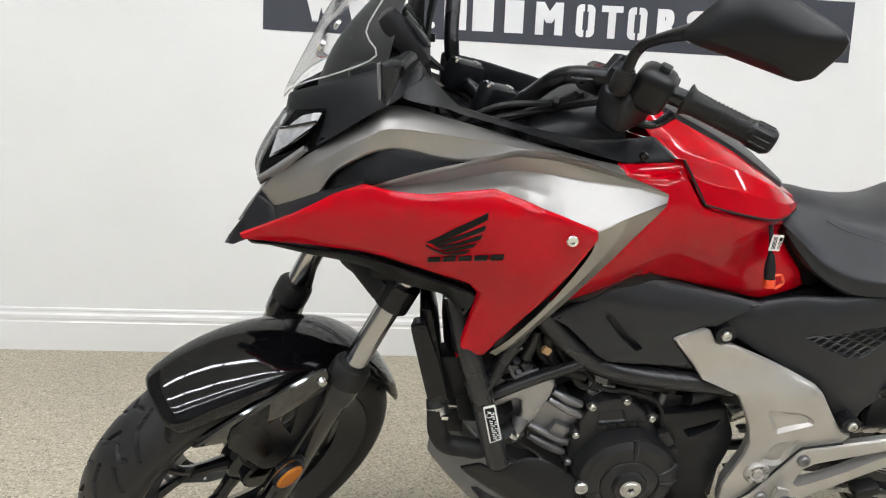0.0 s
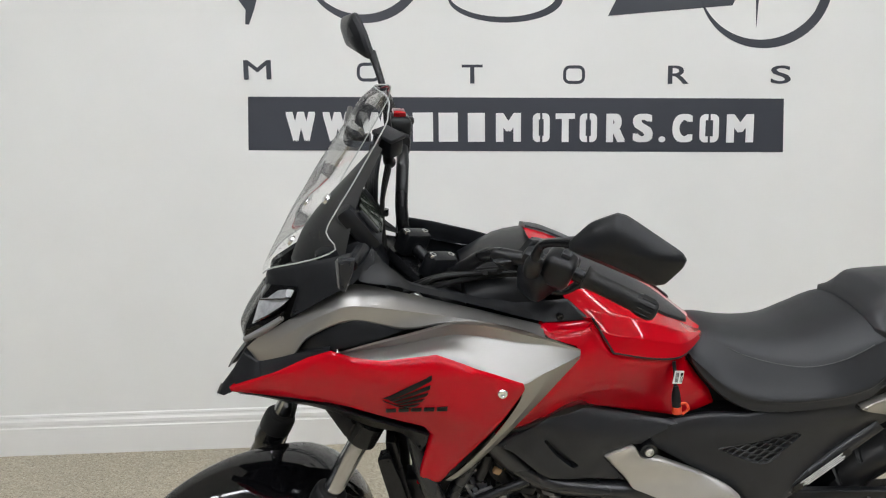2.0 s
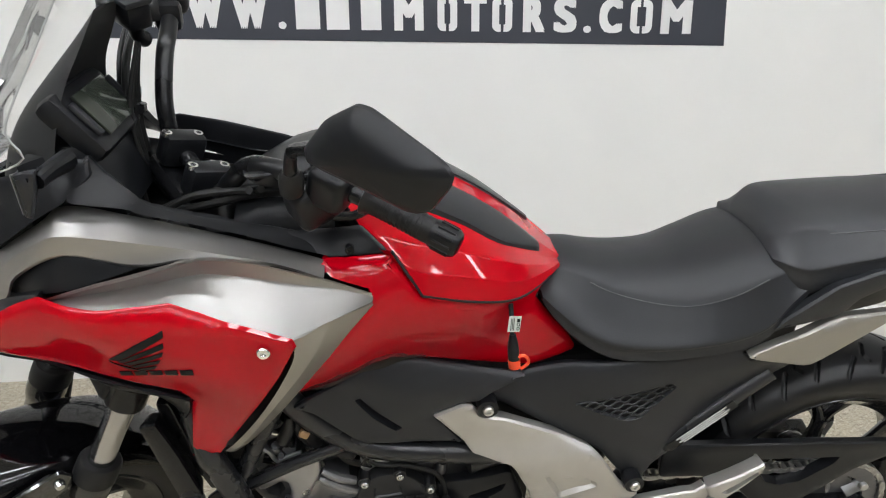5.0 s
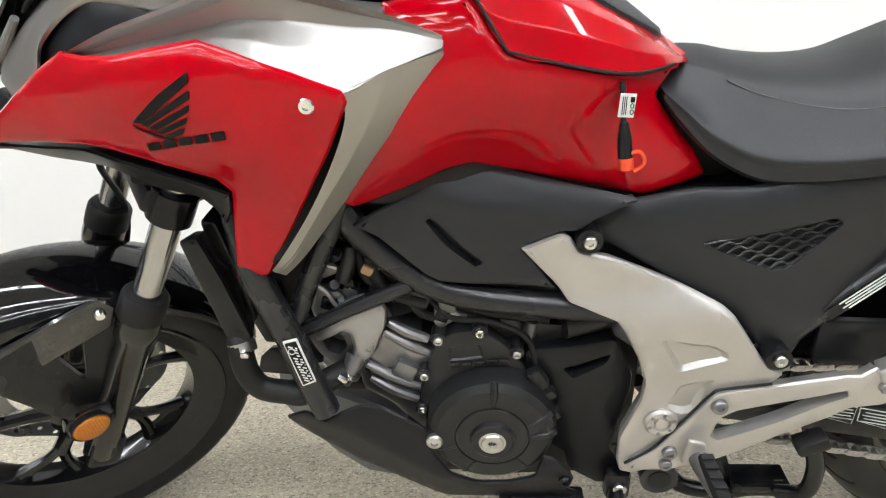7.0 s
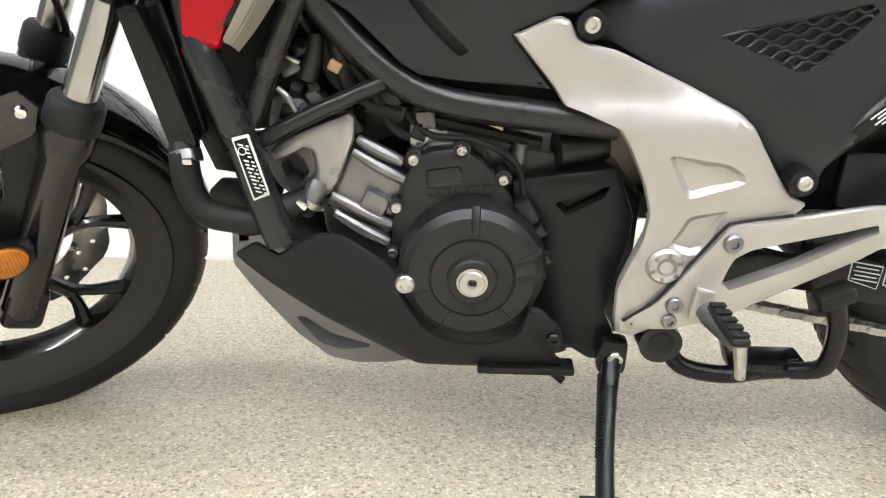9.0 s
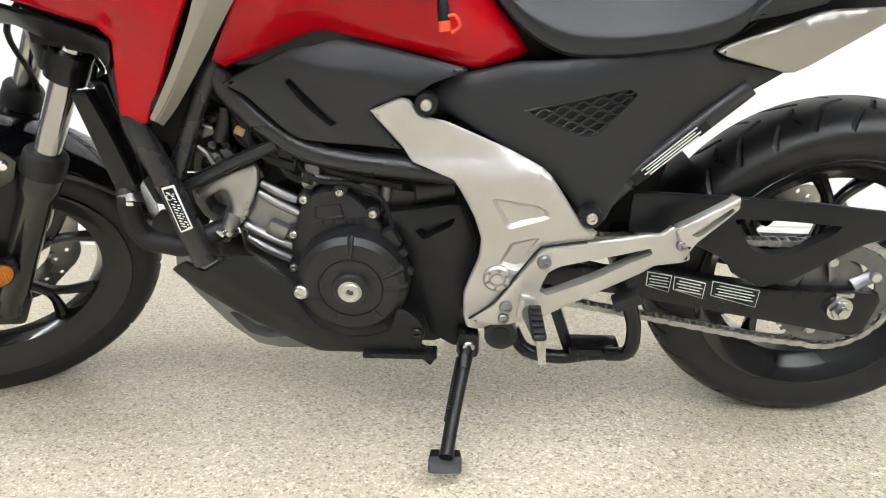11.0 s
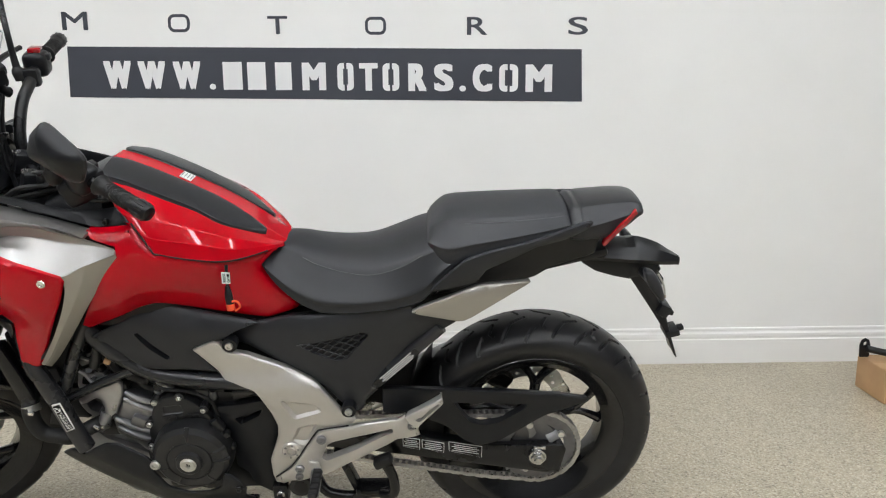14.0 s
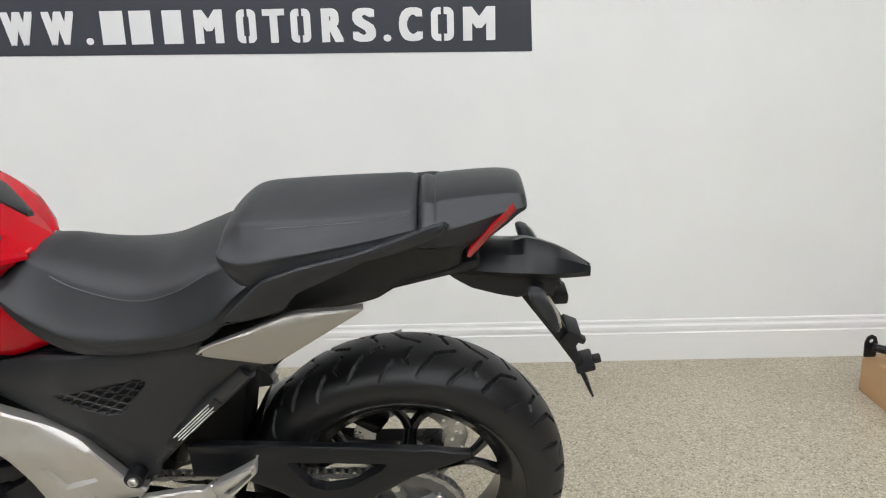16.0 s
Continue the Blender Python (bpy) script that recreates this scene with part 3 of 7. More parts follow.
def disc(name, c, r0, r1, y, parent, f, holes=10, wavy=True):
    """A brake disc with a scalloped rim, drilled through."""
    def circle(cx, cz, r, n, wave=0.0):
        out = []
        for k in range(n):
            a = 2 * math.pi * k / n
            q = r + wave * math.copysign(abs(math.sin(a * 9)) ** 0.5, math.sin(a * 9))
            out.append((cx + q * math.cos(a), cz + q * math.sin(a)))
        return out
    cuts = [(circle(c[0], c[2], r0, 48), None, 0)]
    for k in range(holes * 3):
        a = 2 * math.pi * k / (holes * 3)
        rr = r0 + (r1 - r0) * (0.3, 0.55, 0.78)[k % 3]
        cuts.append((circle(c[0] + rr * math.cos(a), c[2] + rr * math.sin(a), 0.0044, 8), None, 0))
    bm = skin_bm(flat_ring(circle(c[0], c[2], r1, 144, 0.003 if wavy else 0.0), c[1] + y - 0.0022), thick=0.0044, edge=0.0006, soft=0.0, step=0.02, base=lambda x, z: c[1] + y - 0.0022, pockets=cuts)
    return part(name, f(bm), STEEL, parent, "drilled steel brake disc")


def flat_ring(pts, y):
    return [(x, y, z) for x, z in pts]


FRONT, REAR = (-0.020, -0.016, 0.291), (1.527, 0.0, 0.312)
fw = wheel("front_wheel", FRONT, 0.300, 0.060, 0.052, 5, radians(20), steered, "black front wheel turned to full left lock")
disc("brake_disc", FRONT, 0.105, 0.160, 0.068, fw, steered)
rw = wheel("rear_wheel", REAR, 0.312, 0.080, 0.066, 5, radians(14), None, "black rear wheel with a wide road tyre")
disc("brake_disc", REAR, 0.075, 0.120, 0.085, rw, lambda b: b)

# -- outlines of the bodywork in side view --
O_REDWING = [(0.030, -0.089, 0.775), (0.047, -0.096, 0.785), (0.122, -0.138, 0.831), (0.190, -0.172, 0.876), (0.234, -0.195, 0.899), (0.271, -0.215, 0.898), (0.318, -0.235, 0.902), (0.365, -0.244, 0.911), (0.410, -0.248, 0.918), (0.447, -0.251, 0.907), (0.503, -0.253, 0.887), (0.552, -0.255, 0.868), (0.556, -0.255, 0.856), (0.530, -0.248, 0.802), (0.457, -0.217, 0.678), (0.422, -0.203, 0.620), (0.376, -0.196, 0.610), (0.393, -0.207, 0.700), (0.401, -0.211, 0.741), (0.388, -0.211, 0.756), (0.362, -0.210, 0.764), (0.313, -0.204, 0.778), (0.264, -0.190, 0.788), (0.222, -0.175, 0.790), (0.150, -0.143, 0.783), (0.036, -0.089, 0.764)]
O_BLACKLIP = [(0.034, -0.085, 0.760), (0.145, -0.140, 0.775), (0.222, -0.175, 0.783), (0.263, -0.190, 0.776), (0.313, -0.205, 0.767), (0.362, -0.210, 0.753), (0.400, -0.210, 0.738), (0.396, -0.205, 0.716), (0.384, -0.200, 0.694), (0.370, -0.190, 0.710), (0.350, -0.180, 0.721), (0.293, -0.170, 0.731), (0.236, -0.150, 0.748), (0.180, -0.120, 0.746), (0.114, -0.100, 0.749)]
O_INSERT = [(0.162, -0.120, 0.860), (0.179, -0.130, 0.897), (0.233, -0.155, 0.933), (0.269, -0.170, 0.952), (0.303, -0.175, 0.952), (0.384, -0.185, 0.938), (0.242, -0.180, 0.894)]
O_COWL = [(0.101, -0.030, 0.956), (0.109, -0.030, 0.988), (0.204, -0.100, 1.029), (0.267, -0.120, 1.051), (0.310, -0.120, 1.057), (0.313, -0.130, 1.038), (0.278, -0.150, 1.009), (0.235, -0.143, 0.983), (0.156, -0.110, 0.925), (0.174, -0.100, 0.975)]
O_COCK = [(0.306, -0.120, 1.061), (0.323, -0.120, 1.034), (0.361, -0.130, 1.001), (0.459, -0.140, 0.976), (0.558, -0.150, 0.961), (0.607, -0.160, 0.953), (0.665, -0.170, 0.945), (0.626, -0.175, 0.933), (0.546, -0.170, 0.949), (0.458, -0.160, 0.971), (0.362, -0.155, 0.995), (0.281, -0.155, 1.012)]
O_REDSIDE = [(0.584, -0.190, 0.936), (0.599, -0.184, 0.941), (0.666, -0.186, 0.945), (0.678, -0.190, 0.948), (0.697, -0.200, 0.912), (0.716, -0.200, 0.888), (0.843, -0.170, 0.854), (0.868, -0.140, 0.847), (0.935, -0.070, 0.846), (0.896, -0.113, 0.812), (0.926, -0.120, 0.772), (0.955, -0.122, 0.738), (0.972, -0.119, 0.708), (0.964, -0.119, 0.701), (0.896, -0.125, 0.682), (0.779, -0.136, 0.715), (0.678, -0.150, 0.745), (0.644, -0.150, 0.738), (0.530, -0.160, 0.694), (0.518, -0.170, 0.709), (0.650, -0.215, 0.909), (0.599, -0.208, 0.923)]
O_SILVTAIL = [(1.225, -0.155, 0.727), (1.241, -0.155, 0.736), (1.372, -0.150, 0.781), (1.494, -0.130, 0.788), (1.340, -0.130, 0.694), (1.240, -0.155, 0.720)]
O_SIDECOV = [(0.811, -0.150, 0.656), (0.823, -0.149, 0.664), (0.871, -0.142, 0.681), (0.899, -0.136, 0.686), (0.957, -0.136, 0.702), (1.018, -0.145, 0.707), (1.230, -0.150, 0.752), (1.241, -0.150, 0.743), (1.224, -0.150, 0.724), (1.240, -0.150, 0.715), (1.340, -0.130, 0.694), (1.306, -0.130, 0.671), (1.236, -0.130, 0.631), (1.118, -0.150, 0.492), (1.106, -0.160, 0.458), (1.086, -0.165, 0.454), (1.068, -0.165, 0.464), (1.058, -0.165, 0.482), (1.019, -0.160, 0.531), (0.990, -0.158, 0.551), (0.915, -0.154, 0.588), (0.853, -0.151, 0.620), (0.834, -0.150, 0.623), (0.812, -0.150, 0.637)]
O_MESH = [(0.963, -0.156, 0.635), (1.116, -0.156, 0.671), (1.130, -0.156, 0.662), (1.077, -0.156, 0.600), (1.052, -0.156, 0.598)]
O_TUBE_MAIN = [(0.510, -0.137, 0.690), (0.530, -0.137, 0.655), (0.569, -0.137, 0.613), (0.608, -0.137, 0.582), (0.649, -0.137, 0.562), (0.705, -0.137, 0.550), (0.791, -0.137, 0.540), (0.866, -0.137, 0.533)]
O_TUBE_DOWN = [(0.398, -0.175, 0.616), (0.409, -0.175, 0.580), (0.431, -0.175, 0.511), (0.446, -0.175, 0.451), (0.465, -0.175, 0.388)]
O_TUBE_DOWN2 = [(0.501, -0.150, 0.676), (0.469, -0.150, 0.608), (0.433, -0.150, 0.530), (0.438, -0.150, 0.512)]
O_TUBE_X = [(0.437, -0.145, 0.504), (0.512, -0.145, 0.543), (0.594, -0.145, 0.579)]
O_BRACKET = [(0.737, -0.150, 0.634), (0.743, -0.150, 0.636), (0.780, -0.150, 0.653), (0.789, -0.150, 0.654), (0.799, -0.150, 0.650), (0.810, -0.150, 0.631), (0.820, -0.150, 0.626), (0.853, -0.150, 0.619), (0.935, -0.150, 0.583), (0.998, -0.150, 0.553), (1.014, -0.150, 0.539), (1.052, -0.150, 0.482), (1.070, -0.150, 0.459), (1.093, -0.150, 0.448), (1.042, -0.150, 0.392), (1.023, -0.150, 0.379), (0.992, -0.150, 0.309), (0.959, -0.150, 0.281), (0.909, -0.150, 0.260), (0.889, -0.150, 0.265), (0.883, -0.150, 0.288), (0.882, -0.150, 0.333), (0.906, -0.150, 0.401), (0.909, -0.150, 0.433), (0.897, -0.150, 0.471), (0.875, -0.150, 0.515), (0.863, -0.150, 0.533), (0.821, -0.150, 0.550), (0.800, -0.150, 0.557), (0.786, -0.150, 0.577)]
O_REC1 = [(0.923, -0.165, 0.502), (0.926, -0.165, 0.506), (0.993, -0.165, 0.496), (1.012, -0.165, 0.484), (1.014, -0.165, 0.473), (0.954, -0.165, 0.453), (0.946, -0.165, 0.458)]
O_REC2 = [(1.002, -0.168, 0.440), (0.994, -0.168, 0.428), (0.981, -0.168, 0.384), (0.964, -0.168, 0.379), (0.942, -0.168, 0.387), (0.938, -0.168, 0.391), (0.956, -0.168, 0.431)]
O_ENGCOVER = [(0.598, -0.140, 0.358), (0.595, -0.140, 0.396), (0.607, -0.140, 0.430), (0.611, -0.140, 0.454), (0.625, -0.140, 0.485), (0.647, -0.140, 0.497), (0.682, -0.140, 0.502), (0.703, -0.140, 0.490), (0.728, -0.140, 0.467), (0.751, -0.140, 0.433), (0.756, -0.140, 0.408), (0.783, -0.140, 0.384), (0.789, -0.140, 0.350), (0.781, -0.140, 0.297), (0.757, -0.140, 0.259), (0.718, -0.140, 0.239), (0.679, -0.140, 0.237), (0.639, -0.140, 0.255), (0.612, -0.140, 0.292), (0.601, -0.140, 0.328)]
O_SPRCOVER = [(0.747, -0.130, 0.460), (0.866, -0.130, 0.477), (0.877, -0.130, 0.474), (0.902, -0.130, 0.415), (0.902, -0.130, 0.381), (0.890, -0.130, 0.329), (0.886, -0.130, 0.293), (0.881, -0.130, 0.274), (0.895, -0.130, 0.247), (0.903, -0.130, 0.218), (0.889, -0.130, 0.197), (0.865, -0.130, 0.197), (0.823, -0.130, 0.225), (0.812, -0.130, 0.263), (0.787, -0.130, 0.281), (0.787, -0.130, 0.344), (0.765, -0.130, 0.395), (0.748, -0.130, 0.436)]
O_PAN = [(0.398, -0.180, 0.364), (0.433, -0.180, 0.390), (0.454, -0.180, 0.378), (0.461, -0.180, 0.374), (0.484, -0.180, 0.391), (0.514, -0.180, 0.404), (0.542, -0.180, 0.400), (0.605, -0.180, 0.357), (0.612, -0.180, 0.318), (0.641, -0.180, 0.275), (0.679, -0.180, 0.248), (0.724, -0.180, 0.250), (0.761, -0.180, 0.269), (0.773, -0.180, 0.310), (0.788, -0.180, 0.306), (0.812, -0.180, 0.285), (0.821, -0.180, 0.262), (0.812, -0.180, 0.229), (0.840, -0.180, 0.209), (0.710, -0.180, 0.202), (0.633, -0.180, 0.203), (0.603, -0.180, 0.218), (0.574, -0.180, 0.233), (0.499, -0.180, 0.274), (0.442, -0.180, 0.317), (0.412, -0.180, 0.345)]
O_HOSE = [(0.354, -0.165, 0.485), (0.357, -0.165, 0.447), (0.373, -0.165, 0.421), (0.406, -0.165, 0.413), (0.433, -0.165, 0.411)]
O_CYL1 = [(0.431, -0.130, 0.493), (0.483, -0.130, 0.509), (0.549, -0.130, 0.540), (0.554, -0.130, 0.514), (0.539, -0.130, 0.487), (0.518, -0.130, 0.447), (0.506, -0.130, 0.423), (0.475, -0.130, 0.414), (0.447, -0.130, 0.438), (0.435, -0.130, 0.462)]
O_CYL2 = [(0.518, -0.130, 0.439), (0.546, -0.130, 0.495), (0.625, -0.130, 0.457), (0.598, -0.130, 0.391), (0.589, -0.130, 0.357), (0.534, -0.130, 0.390), (0.520, -0.130, 0.406)]
O_UNDERCOV = [(0.526, -0.150, 0.674), (0.552, -0.150, 0.688), (0.591, -0.150, 0.705), (0.628, -0.150, 0.728), (0.671, -0.150, 0.740), (0.695, -0.150, 0.739), (0.887, -0.150, 0.692), (0.828, -0.150, 0.672), (0.808, -0.150, 0.656), (0.789, -0.150, 0.656), (0.737, -0.150, 0.635), (0.786, -0.150, 0.574), (0.759, -0.150, 0.576), (0.680, -0.150, 0.582), (0.634, -0.150, 0.589), (0.614, -0.150, 0.601), (0.557, -0.150, 0.657)]
O_TUBEUP = [(1.068, -0.130, 0.440), (1.097, -0.130, 0.482), (1.182, -0.130, 0.570), (1.264, -0.130, 0.648), (1.290, -0.130, 0.673)]
O_ARM = [(1.134, -0.115, 0.349), (1.206, -0.115, 0.356), (1.292, -0.115, 0.337), (1.423, -0.115, 0.320), (1.595, -0.115, 0.317), (1.603, -0.115, 0.301), (1.590, -0.115, 0.230), (1.568, -0.115, 0.227), (1.263, -0.115, 0.283), (1.147, -0.115, 0.304)]
O_SUTOP = [(0.062, -0.050, 0.838), (0.091, -0.070, 0.870), (0.153, -0.098, 0.918), (0.231, -0.120, 0.972), (0.275, -0.128, 0.999), (0.360, -0.130, 0.981), (0.458, -0.138, 0.958), (0.548, -0.155, 0.940), (0.593, -0.180, 0.938)]
O_SUFOLD = [(0.068, -0.055, 0.833), (0.109, -0.085, 0.860), (0.178, -0.125, 0.918), (0.234, -0.150, 0.957), (0.274, -0.166, 0.975), (0.361, -0.178, 0.970), (0.447, -0.190, 0.961), (0.533, -0.205, 0.950), (0.592, -0.216, 0.933)]
O_SULOW = [(0.083, -0.065, 0.813), (0.143, -0.110, 0.848), (0.166, -0.125, 0.868), (0.194, -0.140, 0.907), (0.268, -0.163, 0.948), (0.360, -0.178, 0.938), (0.437, -0.192, 0.954), (0.533, -0.203, 0.947), (0.592, -0.214, 0.931)]
O_SLRIDGE = [(0.233, -0.185, 0.894), (0.303, -0.200, 0.923), (0.361, -0.206, 0.941), (0.418, -0.208, 0.958), (0.446, -0.208, 0.964), (0.494, -0.212, 0.961), (0.541, -0.216, 0.949), (0.599, -0.220, 0.933), (0.651, -0.223, 0.913)]
O_SLUNDER = [(0.234, -0.177, 0.891), (0.304, -0.186, 0.914), (0.362, -0.190, 0.930), (0.418, -0.191, 0.946), (0.446, -0.191, 0.951), (0.495, -0.196, 0.949), (0.542, -0.203, 0.940), (0.600, -0.214, 0.927), (0.651, -0.222, 0.910)]
O_SLVALLEY = [(0.237, -0.176, 0.889), (0.305, -0.182, 0.902), (0.363, -0.184, 0.912), (0.418, -0.186, 0.924), (0.450, -0.188, 0.928), (0.502, -0.196, 0.925), (0.549, -0.206, 0.921), (0.603, -0.216, 0.918), (0.652, -0.222, 0.908)]
O_SLCREST = [(0.243, -0.190, 0.888), (0.317, -0.222, 0.889), (0.374, -0.232, 0.899), (0.430, -0.239, 0.905), (0.472, -0.243, 0.890), (0.510, -0.247, 0.875), (0.548, -0.249, 0.864), (0.597, -0.240, 0.884), (0.651, -0.224, 0.901)]
O_LIMBM = [(0.597, -0.241, 0.885), (0.581, -0.240, 0.844), (0.549, -0.234, 0.789), (0.510, -0.224, 0.730), (0.464, -0.208, 0.661), (0.436, -0.193, 0.629)]
O_LIMBR = [(0.652, -0.223, 0.898), (0.621, -0.222, 0.854), (0.574, -0.218, 0.792), (0.525, -0.208, 0.723), (0.473, -0.195, 0.655), (0.441, -0.185, 0.621)]
O_LIMBL = [(0.549, -0.248, 0.865), (0.551, -0.246, 0.837), (0.528, -0.236, 0.783), (0.493, -0.224, 0.721), (0.455, -0.209, 0.665), (0.430, -0.195, 0.632)]
O_FSLOT = [(0.524, -0.200, 0.861), (0.561, -0.200, 0.836), (0.535, -0.200, 0.765), (0.495, -0.200, 0.702), (0.446, -0.200, 0.650), (0.431, -0.200, 0.642), (0.487, -0.200, 0.746), (0.518, -0.200, 0.812)]
O_RAIL = [(1.255, -0.140, 0.762), (1.297, -0.145, 0.805), (1.340, -0.150, 0.847), (1.392, -0.148, 0.865), (1.474, -0.142, 0.883), (1.546, -0.128, 0.902), (1.590, -0.112, 0.912), (1.612, -0.102, 0.914), (1.620, -0.100, 0.908), (1.602, -0.108, 0.893), (1.556, -0.122, 0.878), (1.495, -0.138, 0.870), (1.446, -0.140, 0.845), (1.387, -0.143, 0.819), (1.367, -0.140, 0.789), (1.311, -0.140, 0.773)]
O_RADLEFT = [(0.304, -0.168, 0.656), (0.315, -0.168, 0.662), (0.330, -0.168, 0.662), (0.351, -0.168, 0.599), (0.374, -0.168, 0.510), (0.371, -0.168, 0.503), (0.343, -0.168, 0.498), (0.338, -0.168, 0.507)]


def near(o, dy):
    return [(x, y + dy, z) for x, y, z in o]


# -- side bodywork --
WING_CTRL = [(0.33, -0.233, 0.84), (0.45, -0.257, 0.80), (0.22, -0.184, 0.83)]
red_depth = spread(near(O_REDWING, -0.004) + WING_CTRL, 6e-4)
skin("side_fairing", near(O_REDWING, -0.004), RED, bike, "gloss red side fairing wing", base=red_depth, creases=[(0.10, 0.80, 0.56, 0.885, 0.07), (0.450, 0.893, 0.121, 0.840, 0.30)], thick=0.02, edge=0.008, soft=0.05, step=0.009)
skin("fairing_lip", near(O_BLACKLIP, 0.004), PLASTIC, bike, "matt black fairing lip", thick=0.03, edge=0.006)
low = strip("lower_silver_panel", [O_SLRIDGE, O_SLUNDER, O_SLVALLEY, O_SLCREST], SILVER, bike, "satin silver lower fairing panel", across=4)
strip("silver_panel_limb", [O_LIMBL, O_LIMBM, O_LIMBR], SILVERSHADE, bike, "satin silver fairing limb with the floor's beige reflection in its colour", across=4)
# Near-black sheet: shade of the gap put into the colour.
skin("fairing_gap_shade", near(O_FSLOT, 0.0), DARKHOLE, bike, "near-black sheet for the shade behind the fairing wing", thick=0.008, edge=0.002)
strip("upper_silver_panel", [O_SUTOP, O_SUFOLD, O_SULOW], SILVER, bike, "satin silver upper fairing panel", across=4)
skin("beak_tray", [(-0.003, -0.060, 0.745), (0.010, -0.060, 0.765), (0.033, -0.060, 0.795), (0.054, -0.047, 0.828), (0.085, -0.070, 0.816), (0.160, -0.126, 0.862), (0.232, -0.180, 0.899), (0.232, -0.178, 0.880), (0.172, -0.152, 0.848), (0.105, -0.118, 0.802), (0.036, -0.080, 0.760), (0.016, -0.078, 0.750)], PLASTIC, bike, "matt black beak tray", thick=0.03, edge=0.003, soft=0.1)
skin("air_inlet", near(O_INSERT, 0.012), PLASTIC, bike, "recessed matt black inlet", thick=0.01)
skin("screen_base", O_COWL, PLASTIC, bike, "black cowl below the windscreen", thick=0.02, edge=0.005)
skin("cover_tip", [(0.517, -0.150, 0.955), (0.566, -0.166, 0.943), (0.600, -0.178, 0.940), (0.667, -0.182, 0.945), (0.671, -0.182, 0.950), (0.640, -0.160, 0.975), (0.596, -0.150, 0.966), (0.543, -0.146, 0.962)], PLASTIC, bike, "matt black cover tip beside the lid", thick=0.012, edge=0.004, soft=0.08)
skin("cockpit_side", near(O_COCK, 0.004), PLASTIC, bike, "matt black inner cockpit panel", thick=0.02, edge=0.004)
skin("tank_side", O_REDSIDE, RED, bike, "gloss red side shelter panel", base=spread(O_REDSIDE + [(0.70, -0.195, 0.82), (0.80, -0.168, 0.79), (0.62, -0.19, 0.76)], 6e-4), creases=[(0.613, 0.782, 0.731, 0.863, 0.10)], thick=0.02, edge=0.009, soft=0.08, step=0.012)
skin("side_cover", O_SIDECOV, GREYPLASTIC, bike, "dark grey side cover with a honeycomb inset", thick=0.02, edge=0.005, step=0.014, creases=[(0.86, 0.656, 1.04, 0.560, 0.26), (1.024, 0.572, 1.070, 0.470, 0.20), (1.24, 0.712, 0.93, 0.664, 0.35)], pockets=[([(p[0], p[2]) for p in O_MESH[:5]], 0.008, 0.005)])
skin("tail_panel_silver", near(O_SILVTAIL, -0.006), SILVERSHADE, bike, "satin silver tail side panel with the floor's beige reflection in its colour", thick=0.02, edge=0.003, step=0.01, base=lambda x, z: -0.162 + 0.10 * (x - 1.225), creases=[(1.48, 0.789, 1.30, 0.755, 0.7)])

# -- seat --
def saddle(x, top, seam, wide, low):
    """A cross-section with a soft crease at the seam (half width, height), sides sloping out to wide and tucked in below."""
    (a, za), (b, zb) = seam, wide
    h = [(0, top), (a * 0.55, top - (top - za) * 0.22), (a * 0.90, za + (top - za) * 0.30), (a, za), (a + (b - a) * 0.12, za - (za - zb) * 0.12), (a + (b - a) * 0.6, za - (za - zb) * 0.60), (b * 0.985, zb + (za - zb) * 0.10), (b, zb), (b * 0.992, zb - (zb - low) * 0.2), (b * 0.955, low), (b * 0.4, low)]
    return [(x, y, z) for y, z in h] + [(x, 0, low)] + [(x, -y, z) for y, z in h[:0:-1]]


secs = [saddle(*k) for k in ((0.905, 0.826, (0.050, 0.822), (0.105, 0.817), 0.808), (0.930, 0.845, (0.055, 0.836), (0.118, 0.795), 0.775), (0.970, 0.848, (0.070, 0.828), (0.127, 0.762), 0.738), (1.020, 0.838, (0.085, 0.811), (0.137, 0.741), 0.714), (1.080, 0.832, (0.100, 0.799), (0.146, 0.739), 0.713),
                              (1.140, 0.836, (0.112, 0.798), (0.151, 0.745), 0.720), (1.200, 0.856, (0.119, 0.818), (0.152, 0.755), 0.729), (1.250, 0.873, (0.118, 0.842), (0.148, 0.773), 0.745), (1.285, 0.878, (0.110, 0.852), (0.137, 0.805), 0.785), (1.315, 0.862, (0.100, 0.846), (0.125, 0.828), 0.812))]
part("rider_seat", loft(secs, 3, 5), VINYL, bike, "black vinyl rider seat with a stitched seam", angle=50)
secs = [saddle(*k) for k in ((1.262, 0.880, (0.058, 0.874), (0.095, 0.864), 0.854), (1.272, 0.899, (0.068, 0.889), (0.110, 0.864), 0.843), (1.296, 0.919, (0.082, 0.905), (0.121, 0.858), 0.820), (1.318, 0.926, (0.088, 0.910), (0.127, 0.860), 0.814), (1.360, 0.930, (0.092, 0.911), (0.132, 0.872), 0.842),
                              (1.440, 0.933, (0.093, 0.914), (0.133, 0.887), 0.866), (1.520, 0.935, (0.088, 0.918), (0.124, 0.900), 0.887), (1.560, 0.935, (0.083, 0.920), (0.116, 0.907), 0.900), (1.570, 0.926, (0.075, 0.914), (0.110, 0.904), 0.900))]
part("pillion_seat", loft(secs, 3, 5), VINYL2, bike, "black vinyl pillion seat", angle=50)
part("pillion_seam", tube([(1.300, -0.0865, 0.9015), (1.36, -0.0965, 0.9070), (1.44, -0.0970, 0.9110), (1.52, -0.0920, 0.9160), (1.556, -0.0870, 0.9185)], 0.0010, 6, 4), THREAD, bike)

